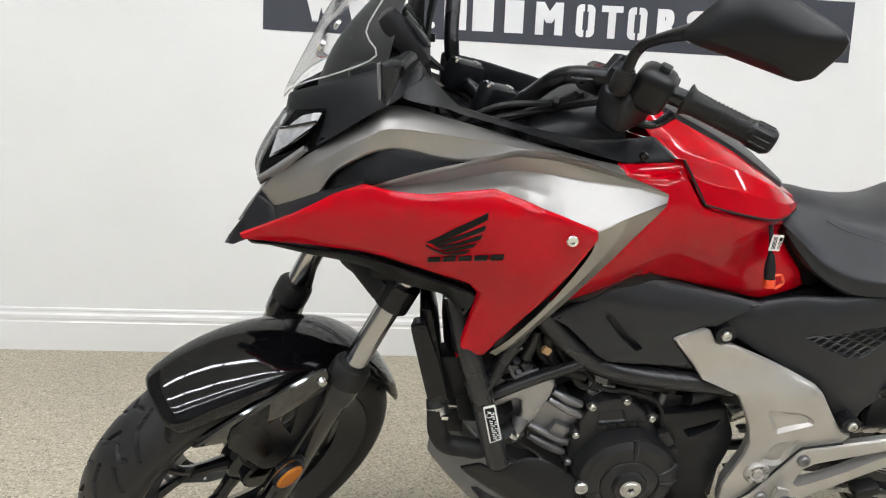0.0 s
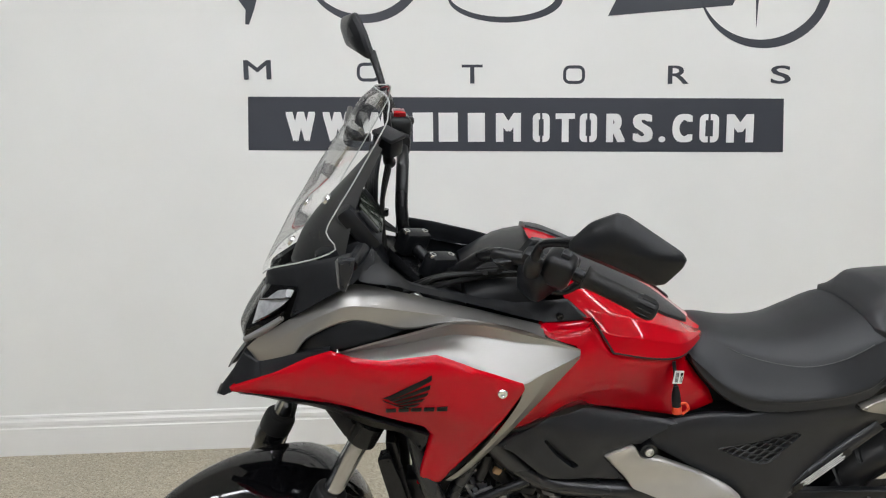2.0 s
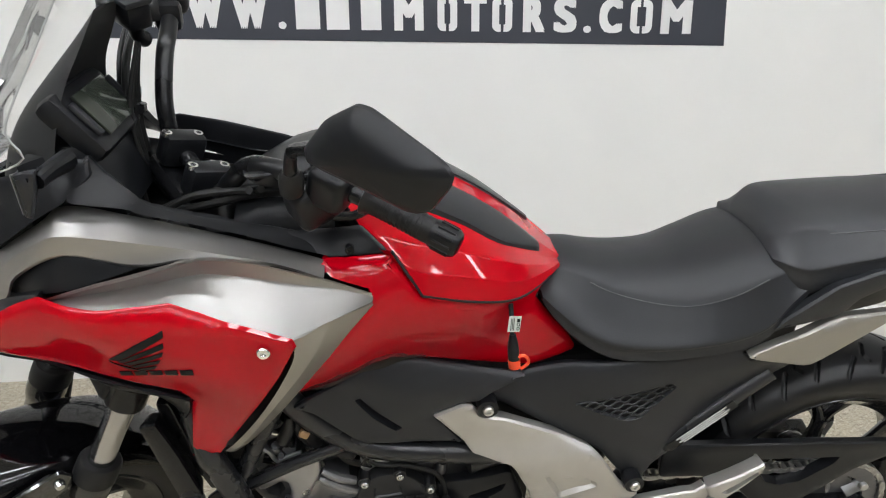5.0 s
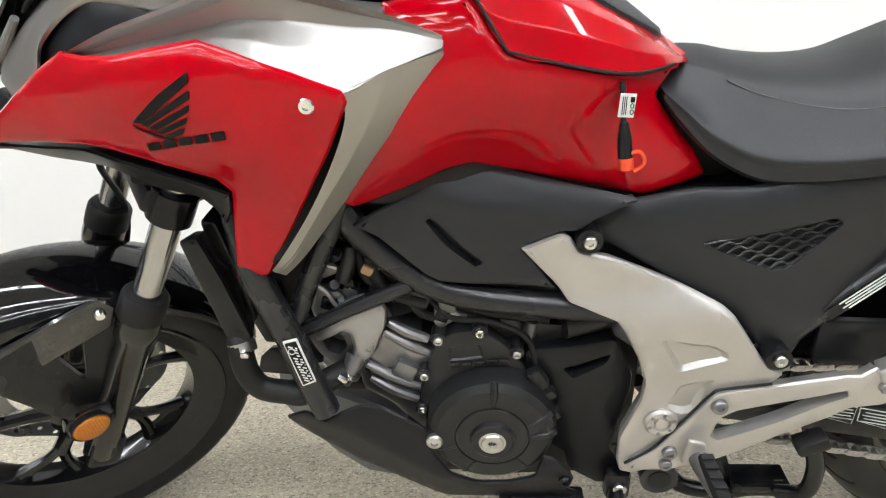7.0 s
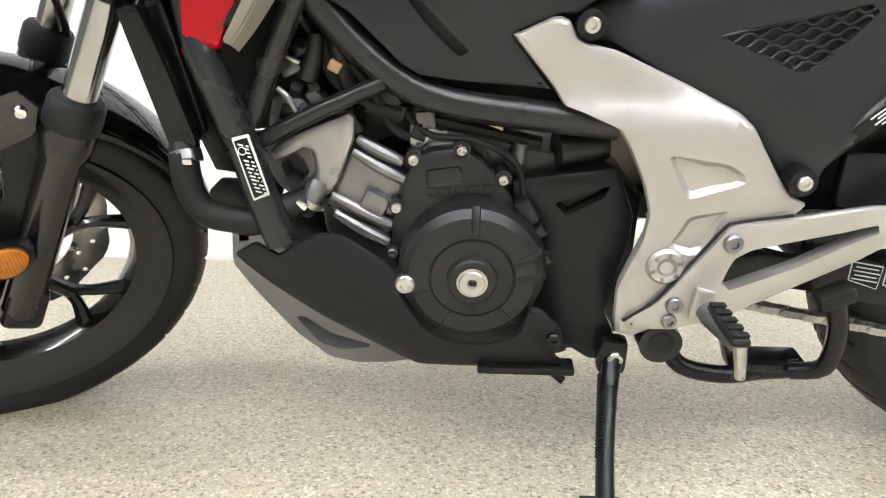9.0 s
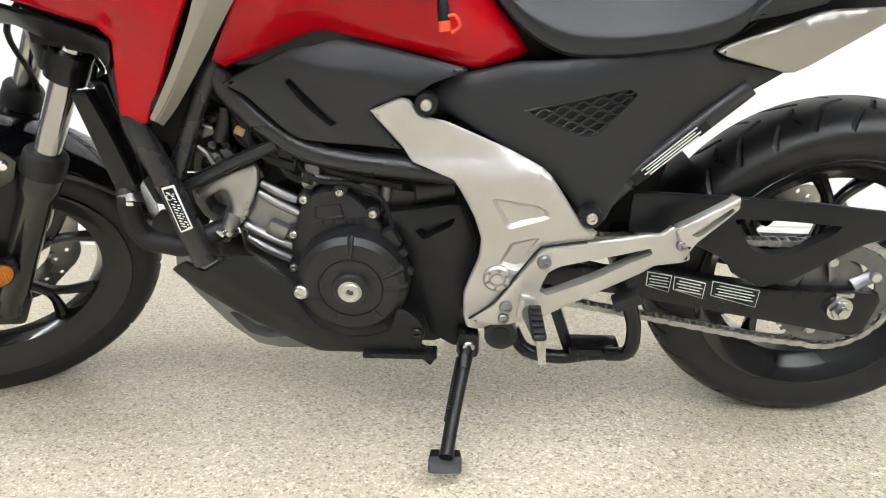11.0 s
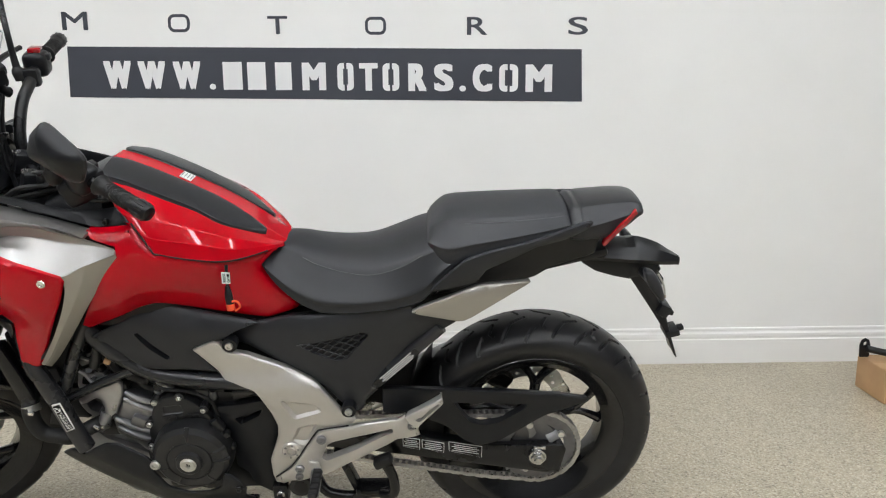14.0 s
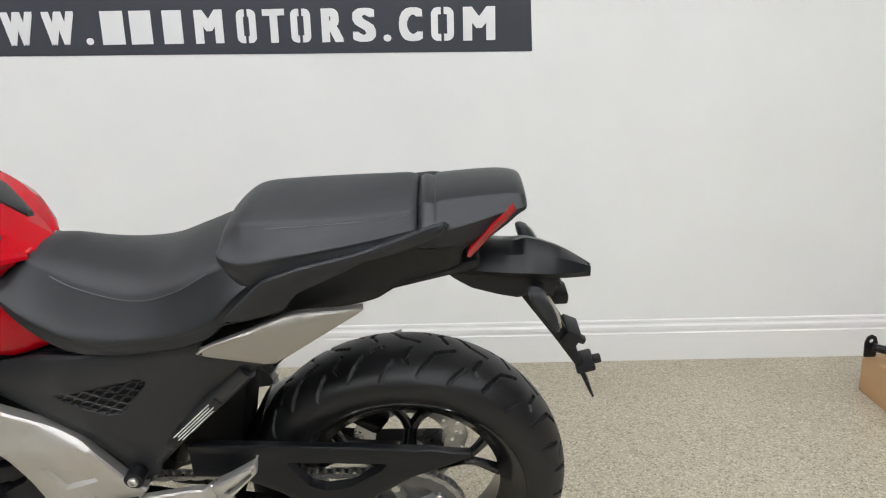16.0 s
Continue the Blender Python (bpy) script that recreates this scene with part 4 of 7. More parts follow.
# -- tank cover --
SPINE = [(0.592, 0, 1.040), (0.640, 0, 1.026), (0.725, 0, 0.988), (0.800, 0, 0.950), (0.865, 0, 0.908), (0.915, 0, 0.868), (0.945, 0, 0.846)]
PAD_IN = [(x, -0.030, z) for x, _, z in SPINE]
PAD_OUT = [(0.600, -0.105, 1.020), (0.645, -0.108, 1.010), (0.725, -0.105, 0.974), (0.800, -0.098, 0.936), (0.862, -0.085, 0.897), (0.912, -0.060, 0.862), (0.942, -0.035, 0.843)]
RIDGE = [(0.640, -0.158, 0.970), (0.690, -0.166, 0.953), (0.750, -0.163, 0.938), (0.810, -0.150, 0.915), (0.860, -0.128, 0.891), (0.908, -0.085, 0.863), (0.940, -0.045, 0.846)]
SIDE = [(0.663, -0.180, 0.950), (0.708, -0.190, 0.922), (0.765, -0.184, 0.908), (0.822, -0.168, 0.890), (0.864, -0.145, 0.874), (0.912, -0.092, 0.858), (0.942, -0.048, 0.844)]
SEAM = [(0.677, -0.188, 0.953), (0.716, -0.200, 0.891), (0.775, -0.192, 0.875), (0.830, -0.175, 0.861), (0.868, -0.149, 0.854), (0.915, -0.095, 0.849), (0.943, -0.050, 0.840)]
half = [SEAM, SIDE, RIDGE, PAD_OUT, PAD_IN]
strip("tank_cover", half + [[(x, -y, z) for x, y, z in l] for l in half[::-1]], RED, bike, "gloss red storage lid in the place of the tank", n=6, across=4, thick=0.001, both=False)



def sp(o):
    return [(p[0], p[2]) for p in o]


# -- front fork, fender and brake --
def steer_part(name, bm, mat, label="", angle=32, parent=None):
    return part(name, steered(bm), mat, parent or bike, label, angle)


def leg(z, y=-0.11, dx=0.0):
    return (0.51 * (z - 0.30) + dx, y, z)


for y in (-0.11, 0.11):
    steer_part("fork_tube", tube([leg(0.54, y), leg(0.83, y), leg(0.97, y)], 0.0205, 24, 2), HARDCHROME, "polished chrome fork tube")
    bm = lathe([(0, 0), (0.024, 0), (0.027, 0.01), (0.0275, 0.26), (0.032, 0.268), (0.0335, 0.285), (0.033, 0.305), (0.0225, 0.312), (0, 0.312)], (0, 0, 0), 24, axis="Z")
    bm.transform(Matrix.Translation(leg(0.275, y)) @ Matrix.Rotation(radians(27), 4, "Y"))
    steer_part("fork_slider", bm, WHEELBLACK, "gloss black fork slider")
    steer_part("axle_clamp", box(leg(0.285, y, 0.004), (0.055, 0.045, 0.07), Matrix.Rotation(radians(27), 4, "Y"), 0.012), SATINBLACK)
    bm = lathe([(0, -0.026), (0.011, -0.026), (0.012, -0.022), (0.012, 0), (0, 0)], leg(0.292, y, 0.004), 16)
    steer_part("axle_bolt", bm, ENGINEBLACK)
    bm = tube([leg(0.70, y), leg(0.74, y)], 0.031, 20, 1)
    steer_part("fork_clamp", bm, SATINBLACK)
    steer_part("dust_cap", tube([leg(0.546, y), leg(0.576, y), leg(0.582, y)], [0.034, 0.0335, 0.027], 20, 2), SOFTRUBBER)
steer_part("lower_yoke", box((0.21, 0, 0.72), (0.07, 0.22, 0.04), Matrix.Rotation(radians(27), 4, "Y"), 0.01), SATINBLACK)
bm = lathe([(0, -0.010), (0.018, -0.010), (0.026, -0.008), (0.0285, -0.003), (0.0285, 0.006), (0, 0.006)], (0, 0, 0), 28)
bm.transform(Matrix.Translation((0.002, -0.146, 0.395)) @ Matrix.Rotation(radians(8), 4, "Z") @ Matrix.Diagonal((0.98, 1, 0.86, 1)))
lens = steer_part("reflector", bm, AMBER, "round amber side reflector")
REFLECT = Matrix.Translation((0.002, -0.146, 0.395)) @ Matrix.Rotation(radians(8), 4, "Z") @ Matrix.Diagonal((0.98, 1, 0.86, 1))
bm = lathe([(0.0280, -0.0065), (0.0300, -0.0060), (0.0305, 0.004), (0.0280, 0.004)], (0, 0, 0), 32, closed=True)
bm.transform(REFLECT)
steer_part("reflector_rim", bm, SATINBLACK, parent=lens)
for k in range(-5, 6):
    h = math.sqrt(0.0225 ** 2 - (0.0042 * k) ** 2) if abs(k) < 5 else 0.008
    bm = tube([(0.0042 * k, -0.0098, -h), (0.0042 * k, -0.0102, 0), (0.0042 * k, -0.0098, h)], 0.0014, 6, 2)
    bm.transform(REFLECT)
    steer_part("reflector_rib", bm, AMBER, parent=lens)
steer_part("reflector_base", box((0.012, -0.135, 0.395), (0.05, 0.018, 0.035), None, 0.005), SATINBLACK)


def fender_row(deg, r, half, skirt):
    a = radians(deg)
    prof = []
    for k in range(-8, 9):
        b = radians(90 * k / 8)
        prof.append((half * math.sin(b), r + 0.003 - skirt * (1 - math.cos(b) ** 0.85) if abs(k) < 8 else r + 0.003 - skirt))
    return [(FRONT[0] + q * math.cos(a), FRONT[1] + y, FRONT[2] + q * math.sin(a)) for y, q in prof]


rows = [fender_row(*k) for k in ((117.5, 0.312, 0.056, 0.020), (116, 0.316, 0.066, 0.028), (112, 0.3185, 0.073, 0.034), (104, 0.3200, 0.079, 0.040), (94, 0.321, 0.083, 0.046), (82, 0.321, 0.084, 0.05), (68, 0.320, 0.082, 0.052), (52, 0.318, 0.080, 0.04), (36, 0.316, 0.079, 0.035), (22, 0.314, 0.076, 0.03), (12, 0.313, 0.066, 0.02), (10, 0.310, 0.056, 0.016))]
rows = [curve(r, 3) for r in rows]
cols = [curve([r[j] for r in rows], 4) for j in range(len(rows[0]))]
outer = [[c[i] for c in cols] for i in range(len(cols[0]))]
bm = grid_bm(outer)
bmesh.ops.solidify(bm, geom=bm.faces[:], thickness=0.003)
steer_part("front_fender", bm, GLOSSBLACK, "gloss black front mudguard", angle=40)
for sgn in (1, -1):
    bm = skin_bm(flat([(-0.075, 0.545), (0.01, 0.585), (0.07, 0.600), (0.095, 0.582), (0.09, 0.535), (0.055, 0.42), (0.015, 0.365), (-0.03, 0.385), (-0.085, 0.50)], -0.112), thick=0.01, edge=0.003,
                 pockets=[([(-0.005, 0.560), (0.05, 0.560), (0.022, 0.450)], None, 0)])
    if sgn > 0:
        steer_part("fender_stay", bm, SATINBLACK, "satin black moulded fender stay")
    bm = skin_bm([(-0.140, -0.098, 0.520), (-0.07, -0.106, 0.560), (0.02, -0.114, 0.590), (0.085, -0.117, 0.606), (0.10, -0.117, 0.578), (0.088, -0.116, 0.545), (0.03, -0.115, 0.528), (-0.06, -0.108, 0.496)], thick=0.012, edge=0.006)
    if sgn > 0:
        steer_part("fender_side", bm, GLOSSBLACK, "gloss black fender side")
bm = lathe([(0, -0.007), (0.006, -0.007), (0.008, -0.003), (0.008, 0.004), (0, 0.004)], (0.078, -0.118, 0.582), 14)
steer_part("fender_bolt", bm, CHROME)
steer_part("brake_caliper", box((0.065, 0.075, 0.36), (0.06, 0.06, 0.11), Matrix.Rotation(radians(40), 4, "Y"), 0.012), SATINBLACK)
steer_part("brake_hose", tube([(0.10, 0.09, 0.40), (0.16, 0.10, 0.56), (0.15, 0.03, 0.72), (0.20, -0.02, 0.80)], 0.005, 8), SOFTRUBBER)
steer_part("brake_hose", tube([leg(0.70, -0.075, 0.03), leg(0.66, -0.06, 0.05), leg(0.64, -0.03, 0.07), leg(0.70, 0.0, 0.07)], 0.005, 8), SOFTRUBBER)
steer_part("wheel_sensor_wire", tube([(-0.03, -0.07, 0.33), (-0.06, -0.09, 0.42), (-0.04, -0.10, 0.5)], 0.003, 6), SOFTRUBBER)

# -- handlebar --
BAR = [(0.41, 0.0, 0.985), (0.41, 0.055, 0.988), (0.412, 0.10, 1.035), (0.42, 0.145, 1.090), (0.437, 0.195, 1.112), (0.478, 0.27, 1.122), (0.531, 0.372, 1.110)]
steer_part("handlebar", tube([(x, -y, z) for x, y, z in BAR[:0:-1]] + [(0.40, 0.050, 1.000), (0.402, 0.084, 1.042), (0.428, 0.128, 1.095), (0.456, 0.171, 1.116), (0.498, 0.255, 1.128), (0.556, 0.385, 1.112)], 0.0125, 16, 6), SATINBLACK, "satin black tapered handlebar")
for s in (-1, 1):
    a, b = (Vector((0.497, -0.305, 1.120)), Vector((0.531, -0.372, 1.110))) if s < 0 else (Vector((0.520, 0.305, 1.123)), Vector((0.556, 0.385, 1.112)))
    d = (b - a).normalized()
    bm = tube([a - d * 0.012, a - d * 0.010, a, a + d * 0.035, b, b + d * 0.002], [0.0160, 0.0215, 0.0165, 0.0150, 0.0158, 0.0145], 20, 4)
    grip = steer_part("grip", bm, SOFTRUBBER, "black ribbed rubber grip")
    bm = bmesh.new()
    for k in range(11):
        q = a + d * (0.010 + 0.0056 * k)
        tube([q, q + d * 0.0026], 0.0162, 18, 1, bm)
    steer_part("grip_ribs", bm, SOFTRUBBER)
    bm = tube([b, b + d * 0.003, b + d * 0.03, b + d * 0.036], [0.015, 0.0172, 0.0172, 0.011], 12, 2)
    weight = steer_part("bar_end_weight", bm, SATINBLACK, "ribbed black bar end")
    side = d.orthogonal().normalized()
    for k in range(12):
        q = Matrix.Rotation(2 * math.pi * k / 12, 3, d) @ side * 0.0170
        steer_part("bar_end_rib", tube([b + d * 0.006 + q, b + d * 0.028 + q], 0.0016, 6, 1), SATINBLACK, parent=weight)
    turn = d.to_track_quat("Y", "Z").to_matrix().to_4x4()
    c = Vector((0.470, -0.258, 1.122)) if s < 0 else Vector((0.490, 0.240, 1.132))
    bm = box(c, (0.052, 0.052, 0.056), turn, 0.014, seg=3)
    steer_part("switch_housing", bm, PLASTIC, "black switch housing")
    steer_part("switch_clamp", box(Vector((0.453, -0.212, 1.115)) if s < 0 else Vector((0.466, 0.195, 1.122)), (0.040, 0.030, 0.042), turn, 0.009), PLASTIC)
    steer_part("switch_button", box(c + Vector((0.004, s * 0.006, 0.030)), ((0.026, 0.030, 0.012) if s > 0 else (0.016, 0.016, 0.010)), turn, 0.003), REDLENS if s > 0 else GREYPLASTIC)
    steer_part("switch_button", box(c + Vector((0.024, s * -0.008, 0.016)), (0.014, 0.018, 0.014), turn, 0.003), GREYPLASTIC)
    # mirror on its stem
    if s > 0:
        root = Vector((0.460, 0.300, 1.272))
        steer_part("mirror_stem", tube([(0.445, 0.200, 1.135), (0.446, 0.215, 1.165), (0.452, 0.245, 1.222), (0.460, 0.305, 1.274)], [0.009, 0.0075, 0.0065, 0.0085], 12, 5), SATINBLACK, "black mirror stem")
        steer_part("mirror_boot", tube([(0.447, 0.196, 1.120), (0.445, 0.200, 1.138), (0.445, 0.204, 1.146)], [0.013, 0.0135, 0.0095], 14, 2), SOFTRUBBER)
        u, v, n = Vector((0.16, 0.975, 0.10)).normalized(), Vector((-0.18, 0.0, 0.98)).normalized(), Vector((1, 0, 0.1))
    else:
        root = Vector((0.409, -0.317, 1.234))
        steer_part("mirror_stem", tube([(0.423, -0.244, 1.140), (0.422, -0.246, 1.165), (0.420, -0.256, 1.188), (0.415, -0.285, 1.212), (0.411, -0.320, 1.236)], [0.0085, 0.0075, 0.007, 0.007, 0.010], 12, 5), SATINBLACK, "black mirror stem")
        steer_part("mirror_boot", tube([(0.426, -0.240, 1.118), (0.424, -0.243, 1.140), (0.4235, -0.244, 1.150)], [0.014, 0.0145, 0.010], 14, 2), SOFTRUBBER)
        u = Vector((0.39, -0.88, 0.27)).normalized()
        v = Vector((0.03, 0.305, 0.95)).normalized()
        n = v.cross(u).normalized()
        n = n if n.x > 0 else -n
    shape = [(-0.006, -0.008), (-0.006, 0.004), (0.024, 0.036), (0.060, 0.054), (0.074, 0.052), (0.148, 0.010), (0.154, 0.000), (0.150, -0.012), (0.130, -0.038), (0.114, -0.043), (0.048, -0.024), (0.010, -0.014)]
    secs = []
    shape = [tuple(p) for p in soften(shape, 0.16)]
    for k, off in ((0.97, 0.001), (1.0, -0.002), (0.99, -0.007), (0.90, -0.014), (0.62, -0.024), (0.3, -0.028), (0.08, -0.029)):
        secs.append([root + u * (0.070 + (p - 0.070) * k) + v * (0.005 + (q - 0.005) * k) + n * off for p, q in shape])
    bm = loft(secs, 1, 1)
    steer_part("mirror_shell", bm, PLASTIC, "black plastic mirror shell", angle=24)
    bm = bmesh.new()
    bm.faces.new([bm.verts.new(root + u * (0.070 + (p - 0.070) * 0.93) + v * (0.005 + (q - 0.005) * 0.93) + n * 0.0018) for p, q in shape])
    steer_part("mirror_glass", bm, CHROME, "mirror glass")
steer_part("brake_reservoir", box((0.398, 0.140, 1.166), (0.036, 0.048, 0.036), Matrix.Rotation(radians(12), 4, "Z"), 0.006), PLASTIC, "black brake fluid reservoir")
steer_part("reservoir_cap", box((0.398, 0.140, 1.187), (0.040, 0.052, 0.009), Matrix.Rotation(radians(12), 4, "Z"), 0.003), GREYPLASTIC)
steer_part("reservoir_neck", tube([(0.400, 0.140, 1.150), (0.402, 0.142, 1.130), (0.412, 0.150, 1.118)], [0.012, 0.010, 0.012], 12, 3), SATINBLACK)
for k in range(3):
    steer_part("brake_cable", tube([(0.402 - 0.006 * k, 0.142 - 0.012 * k, 1.128), (0.378 - 0.010 * k, 0.118 - 0.014 * k, 1.060), (0.366 - 0.008 * k, 0.084 - 0.012 * k, 0.985), (0.372, 0.040, 0.915)], 0.0048 - 0.0006 * k, 8, 5), SOFTRUBBER)
steer_part("cable_clip", tube([(0.371, 0.108, 1.048), (0.368, 0.104, 1.036)], 0.014, 10, 1), SATINBLACK)
steer_part("brake_lever", tube([(0.42, 0.235, 1.128), (0.395, 0.27, 1.122), (0.43, 0.34, 1.116), (0.475, 0.405, 1.105)], [0.009, 0.008, 0.007, 0.006], 10, 5), SATINBLACK, "black brake lever")
steer_part("parking_brake_lever", tube([(0.450, -0.235, 1.085), (0.470, -0.250, 1.068), (0.500, -0.262, 1.062), (0.522, -0.270, 1.078)], [0.006, 0.0065, 0.006, 0.008], 10, 5), SATINBLACK)
steer_part("lever_bracket", skin_bm([(0.392, -0.190, 1.115), (0.430, -0.200, 1.112), (0.446, -0.205, 1.128), (0.460, -0.205, 1.144), (0.476, -0.205, 1.140), (0.471, -0.205, 1.109), (0.455, -0.205, 1.096), (0.441, -0.200, 1.083), (0.408, -0.195, 1.097)], thick=0.016, edge=0.004), PLASTIC, "black moulded lever bracket")
steer_part("switch_shroud", box((0.458, -0.232, 1.088), (0.062, 0.055, 0.062), Matrix.Rotation(radians(-12), 4, "Y"), 0.014, seg=3), PLASTIC, "black lower switch shroud")
steer_part("switch_rocker", box((0.495, -0.262, 1.126), (0.018, 0.026, 0.022), Matrix.Rotation(radians(20), 4, "Z"), 0.004), GREYPLASTIC)
steer_part("fork_wire", tube([(0.235, -0.060, 0.735), (0.262, -0.050, 0.672), (0.245, -0.005, 0.640), (0.205, 0.050, 0.660), (0.205, 0.085, 0.715)], 0.0045, 8, 5), SOFTRUBBER)
steer_part("fork_wire", tube([(0.235, -0.030, 0.735), (0.280, 0.000, 0.690), (0.262, 0.040, 0.650), (0.215, 0.075, 0.690)], 0.0035, 8, 5), SOFTRUBBER)
steer_part("top_yoke", box((0.395, 0, 0.955), (0.085, 0.25, 0.03), Matrix.Rotation(radians(27), 4, "Y"), 0.012), SATINBLACK)
for y in (-0.042, 0.042):
    steer_part("bar_clamp", box((0.402, y, 1.000), (0.062, 0.034, 0.05), Matrix.Rotation(radians(20), 4, "Y"), 0.008), PLASTIC, "black handlebar clamp")
    for k in (-0.022, 0.022):
        bm = lathe([(0, 0.004), (0.0036, 0.004), (0.0038, 0.0065), (0.0068, 0.0065), (0.0072, 0.005), (0.0072, 0), (0, 0)], (0, 0, 0), 14, axis="Z")
        bm.transform(Matrix.Translation((0.406 + k, y, 1.020 - k * 0.36)) @ Matrix.Rotation(radians(20), 4, "Y"))
        steer_part("clamp_bolt", bm, CHROME)
bm = lathe([(0, 0.006), (0.012, 0.006), (0.014, 0.004), (0.02, 0.003), (0.021, 0), (0, 0)], (0, 0, 0), 20, axis="Z")
bm.transform(Matrix.Translation((0.352, -0.05, 0.957)) @ Matrix.Rotation(radians(27), 4, "Y"))
steer_part("ignition_lock", bm, STEEL, "steel ignition lock")
for k, (dy, dz) in enumerate(((0.0, 0.0), (0.012, 0.012), (-0.01, 0.02), (0.02, -0.01))):
    steer_part("cable", tube([(0.415, 0.20 + dy, 1.12), (0.375, 0.15 + dy, 1.07 + dz), (0.345, 0.09 + dy, 0.98 + dz), (0.33, 0.02 + dy, 0.90)], 0.005 if k else 0.0065, 8), SOFTRUBBER)
    part("cable", tube([(0.56 - 0.02 * k, -0.15 + dy, 1.02 + dz * 0.5), (0.50, -0.10 + dy, 0.995 + dz * 0.6), (0.42, -0.09 + dy, 0.975 + dz), (0.36, -0.07 + dy, 0.955)], 0.005, 8), SOFTRUBBER, bike)

# -- nose, screen, instruments --
prof = {0.0: [(0.045, 0.842), (0.044, 0.872), (0.066, 0.915), (0.094, 0.955)], 0.05: [(0.062, 0.845), (0.064, 0.880), (0.090, 0.928), (0.118, 0.967)], 0.10: [(0.132, 0.912), (0.146, 0.930), (0.158, 0.955), (0.174, 0.984)]}
secs = []
for y in (-0.10, -0.075, -0.05, -0.025, 0.0, 0.025, 0.05, 0.075, 0.10):
    k = abs(y) / 0.05
    a, b = (prof[0.0], prof[0.05]) if k <= 1 else (prof[0.05], prof[0.10])
    f = k if k <= 1 else k - 1
    secs.append([(p[0] * (1 - f) + q[0] * f, y, p[1] * (1 - f) + q[1] * f) for p, q in zip(a, b)])
bm = loft(secs, 4, 4, closed=False)
bmesh.ops.solidify(bm, geom=bm.faces[:], thickness=0.004)
lampo = part("headlight", bm, GLOSSBLACK, bike, "dark glossy wrap-around headlight", angle=45)
for s in (-1, 1):
    bm = skin_bm([(0.100, -0.044, 0.955), (0.168, -0.107, 0.977), (0.161, -0.108, 0.963), (0.143, -0.103, 0.946), (0.098, -0.080, 0.908), (0.081, -0.069, 0.896), (0.089, -0.064, 0.919)], thick=0.006, edge=0.002, soft=0.08, step=0.008, creases=[(0.168, 0.962, 0.085, 0.912, 0.35)])
    part("lamp_bowl", bm if s < 0 else mirrored(bm), LAMPBOWL, lampo, "bright reflector bowl")
    for pts in ([(0.098, -0.052, 0.938), (0.130, -0.082, 0.952), (0.160, -0.109, 0.9655)], [(0.090, -0.072, 0.9035), (0.118, -0.090, 0.925), (0.150, -0.107, 0.952)]):
        part("lamp_rib", tube([(x, y * -s, z) for x, y, z in pts], 0.0022, 8, 4), GLOSSBLACK, lampo)
    bm = tube([(0.06, s * 0.045, 0.853), (0.10, s * 0.075, 0.885), (0.142, s * 0.099, 0.922)], [0.006, 0.007, 0.005], 10, 4)
    part("day_light", bm, GREYPAINT, lampo, "frosted grey light strip")
# clear windscreen
rows = []
for z, w, xc, xe in ((0.985, 0.040, 0.098, 0.104), (1.010, 0.075, 0.111, 0.130), (1.041, 0.122, 0.128, 0.200), (1.068, 0.142, 0.143, 0.248), (1.097, 0.138, 0.159, 0.234), (1.134, 0.138, 0.183, 0.253), (1.181, 0.135, 0.213, 0.283), (1.266, 0.125, 0.273, 0.334), (1.286, 0.115, 0.289, 0.340), (1.301, 0.092, 0.306, 0.342), (1.309, 0.052, 0.316, 0.333)):
    rows.append([(xc + (xe - xc) * (k / 6) ** 2, w * k / 6, z + 0.004 * (1 - (k / 6) ** 2) * (z > 1.28)) for k in range(-6, 7)])
bm = loft(rows, 2, 3, closed=False)
bmesh.ops.solidify(bm, geom=bm.faces[:], thickness=0.003)
ws = part("windscreen", bm, CLEAR, bike, "clear acrylic windscreen", angle=60)
ws.visible_shadow = False
# Pale tube round the rim: light caught in the edge, put into its colour.
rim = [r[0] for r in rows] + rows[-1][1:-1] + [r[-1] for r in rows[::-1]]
part("screen_edge_glint", tube(rim, 0.0012, 8, 3), material("pale_edge_glint", (0.48, 0.50, 0.49), 0.25, 0.0, 0.1, 40), ws, "pale tube standing in for light caught in the screen's edge")
for x, y, z in ((0.175, 0.108, 1.072), (0.240, 0.122, 1.148)):
    for s in (-1, 1):
        bm = lathe([(0, 0.005), (0.004, 0.007), (0.0085, 0.005), (0.0095, 0), (0, 0)], (0, 0, 0), 14, axis="Z")
        bm.transform(look((x - 0.002, s * y, z), (x + 1.0, s * y * 0.2, z - 0.75)) )
        part("screen_screw", bm, CHROME, ws)
rows = []
for z, w, xc, xe in ((1.000, 0.100, 0.150, 0.250), (1.05, 0.100, 0.172, 0.262), (1.09, 0.092, 0.200, 0.272), (1.135, 0.074, 0.242, 0.286), (1.180, 0.060, 0.286, 0.310), (1.215, 0.050, 0.318, 0.328)):
    rows.append([(xc + (xe - xc) * (k / 4) ** 2, w * k / 4, z) for k in range(-4, 5)])
bm = loft(rows, 2, 3, closed=False)
bmesh.ops.solidify(bm, geom=bm.faces[:], thickness=0.005)
part("screen_bracket", bm, HOODGREY, bike, "dark grey hood behind the screen", angle=50)
turn = Matrix.Rotation(radians(-38), 4, "Y")
dash = part("instrument_panel", box((0.285, -0.01, 1.080), (0.035, 0.165, 0.095), turn, 0.012), PLASTIC, bike, "black instrument panel")
part("display", box((0.303, -0.01, 1.093), (0.004, 0.105, 0.062), turn, 0.001), material("lcd_glass", (0.030, 0.036, 0.028), 0.12, 0, 0.05, 20), dash, "unlit grey display")
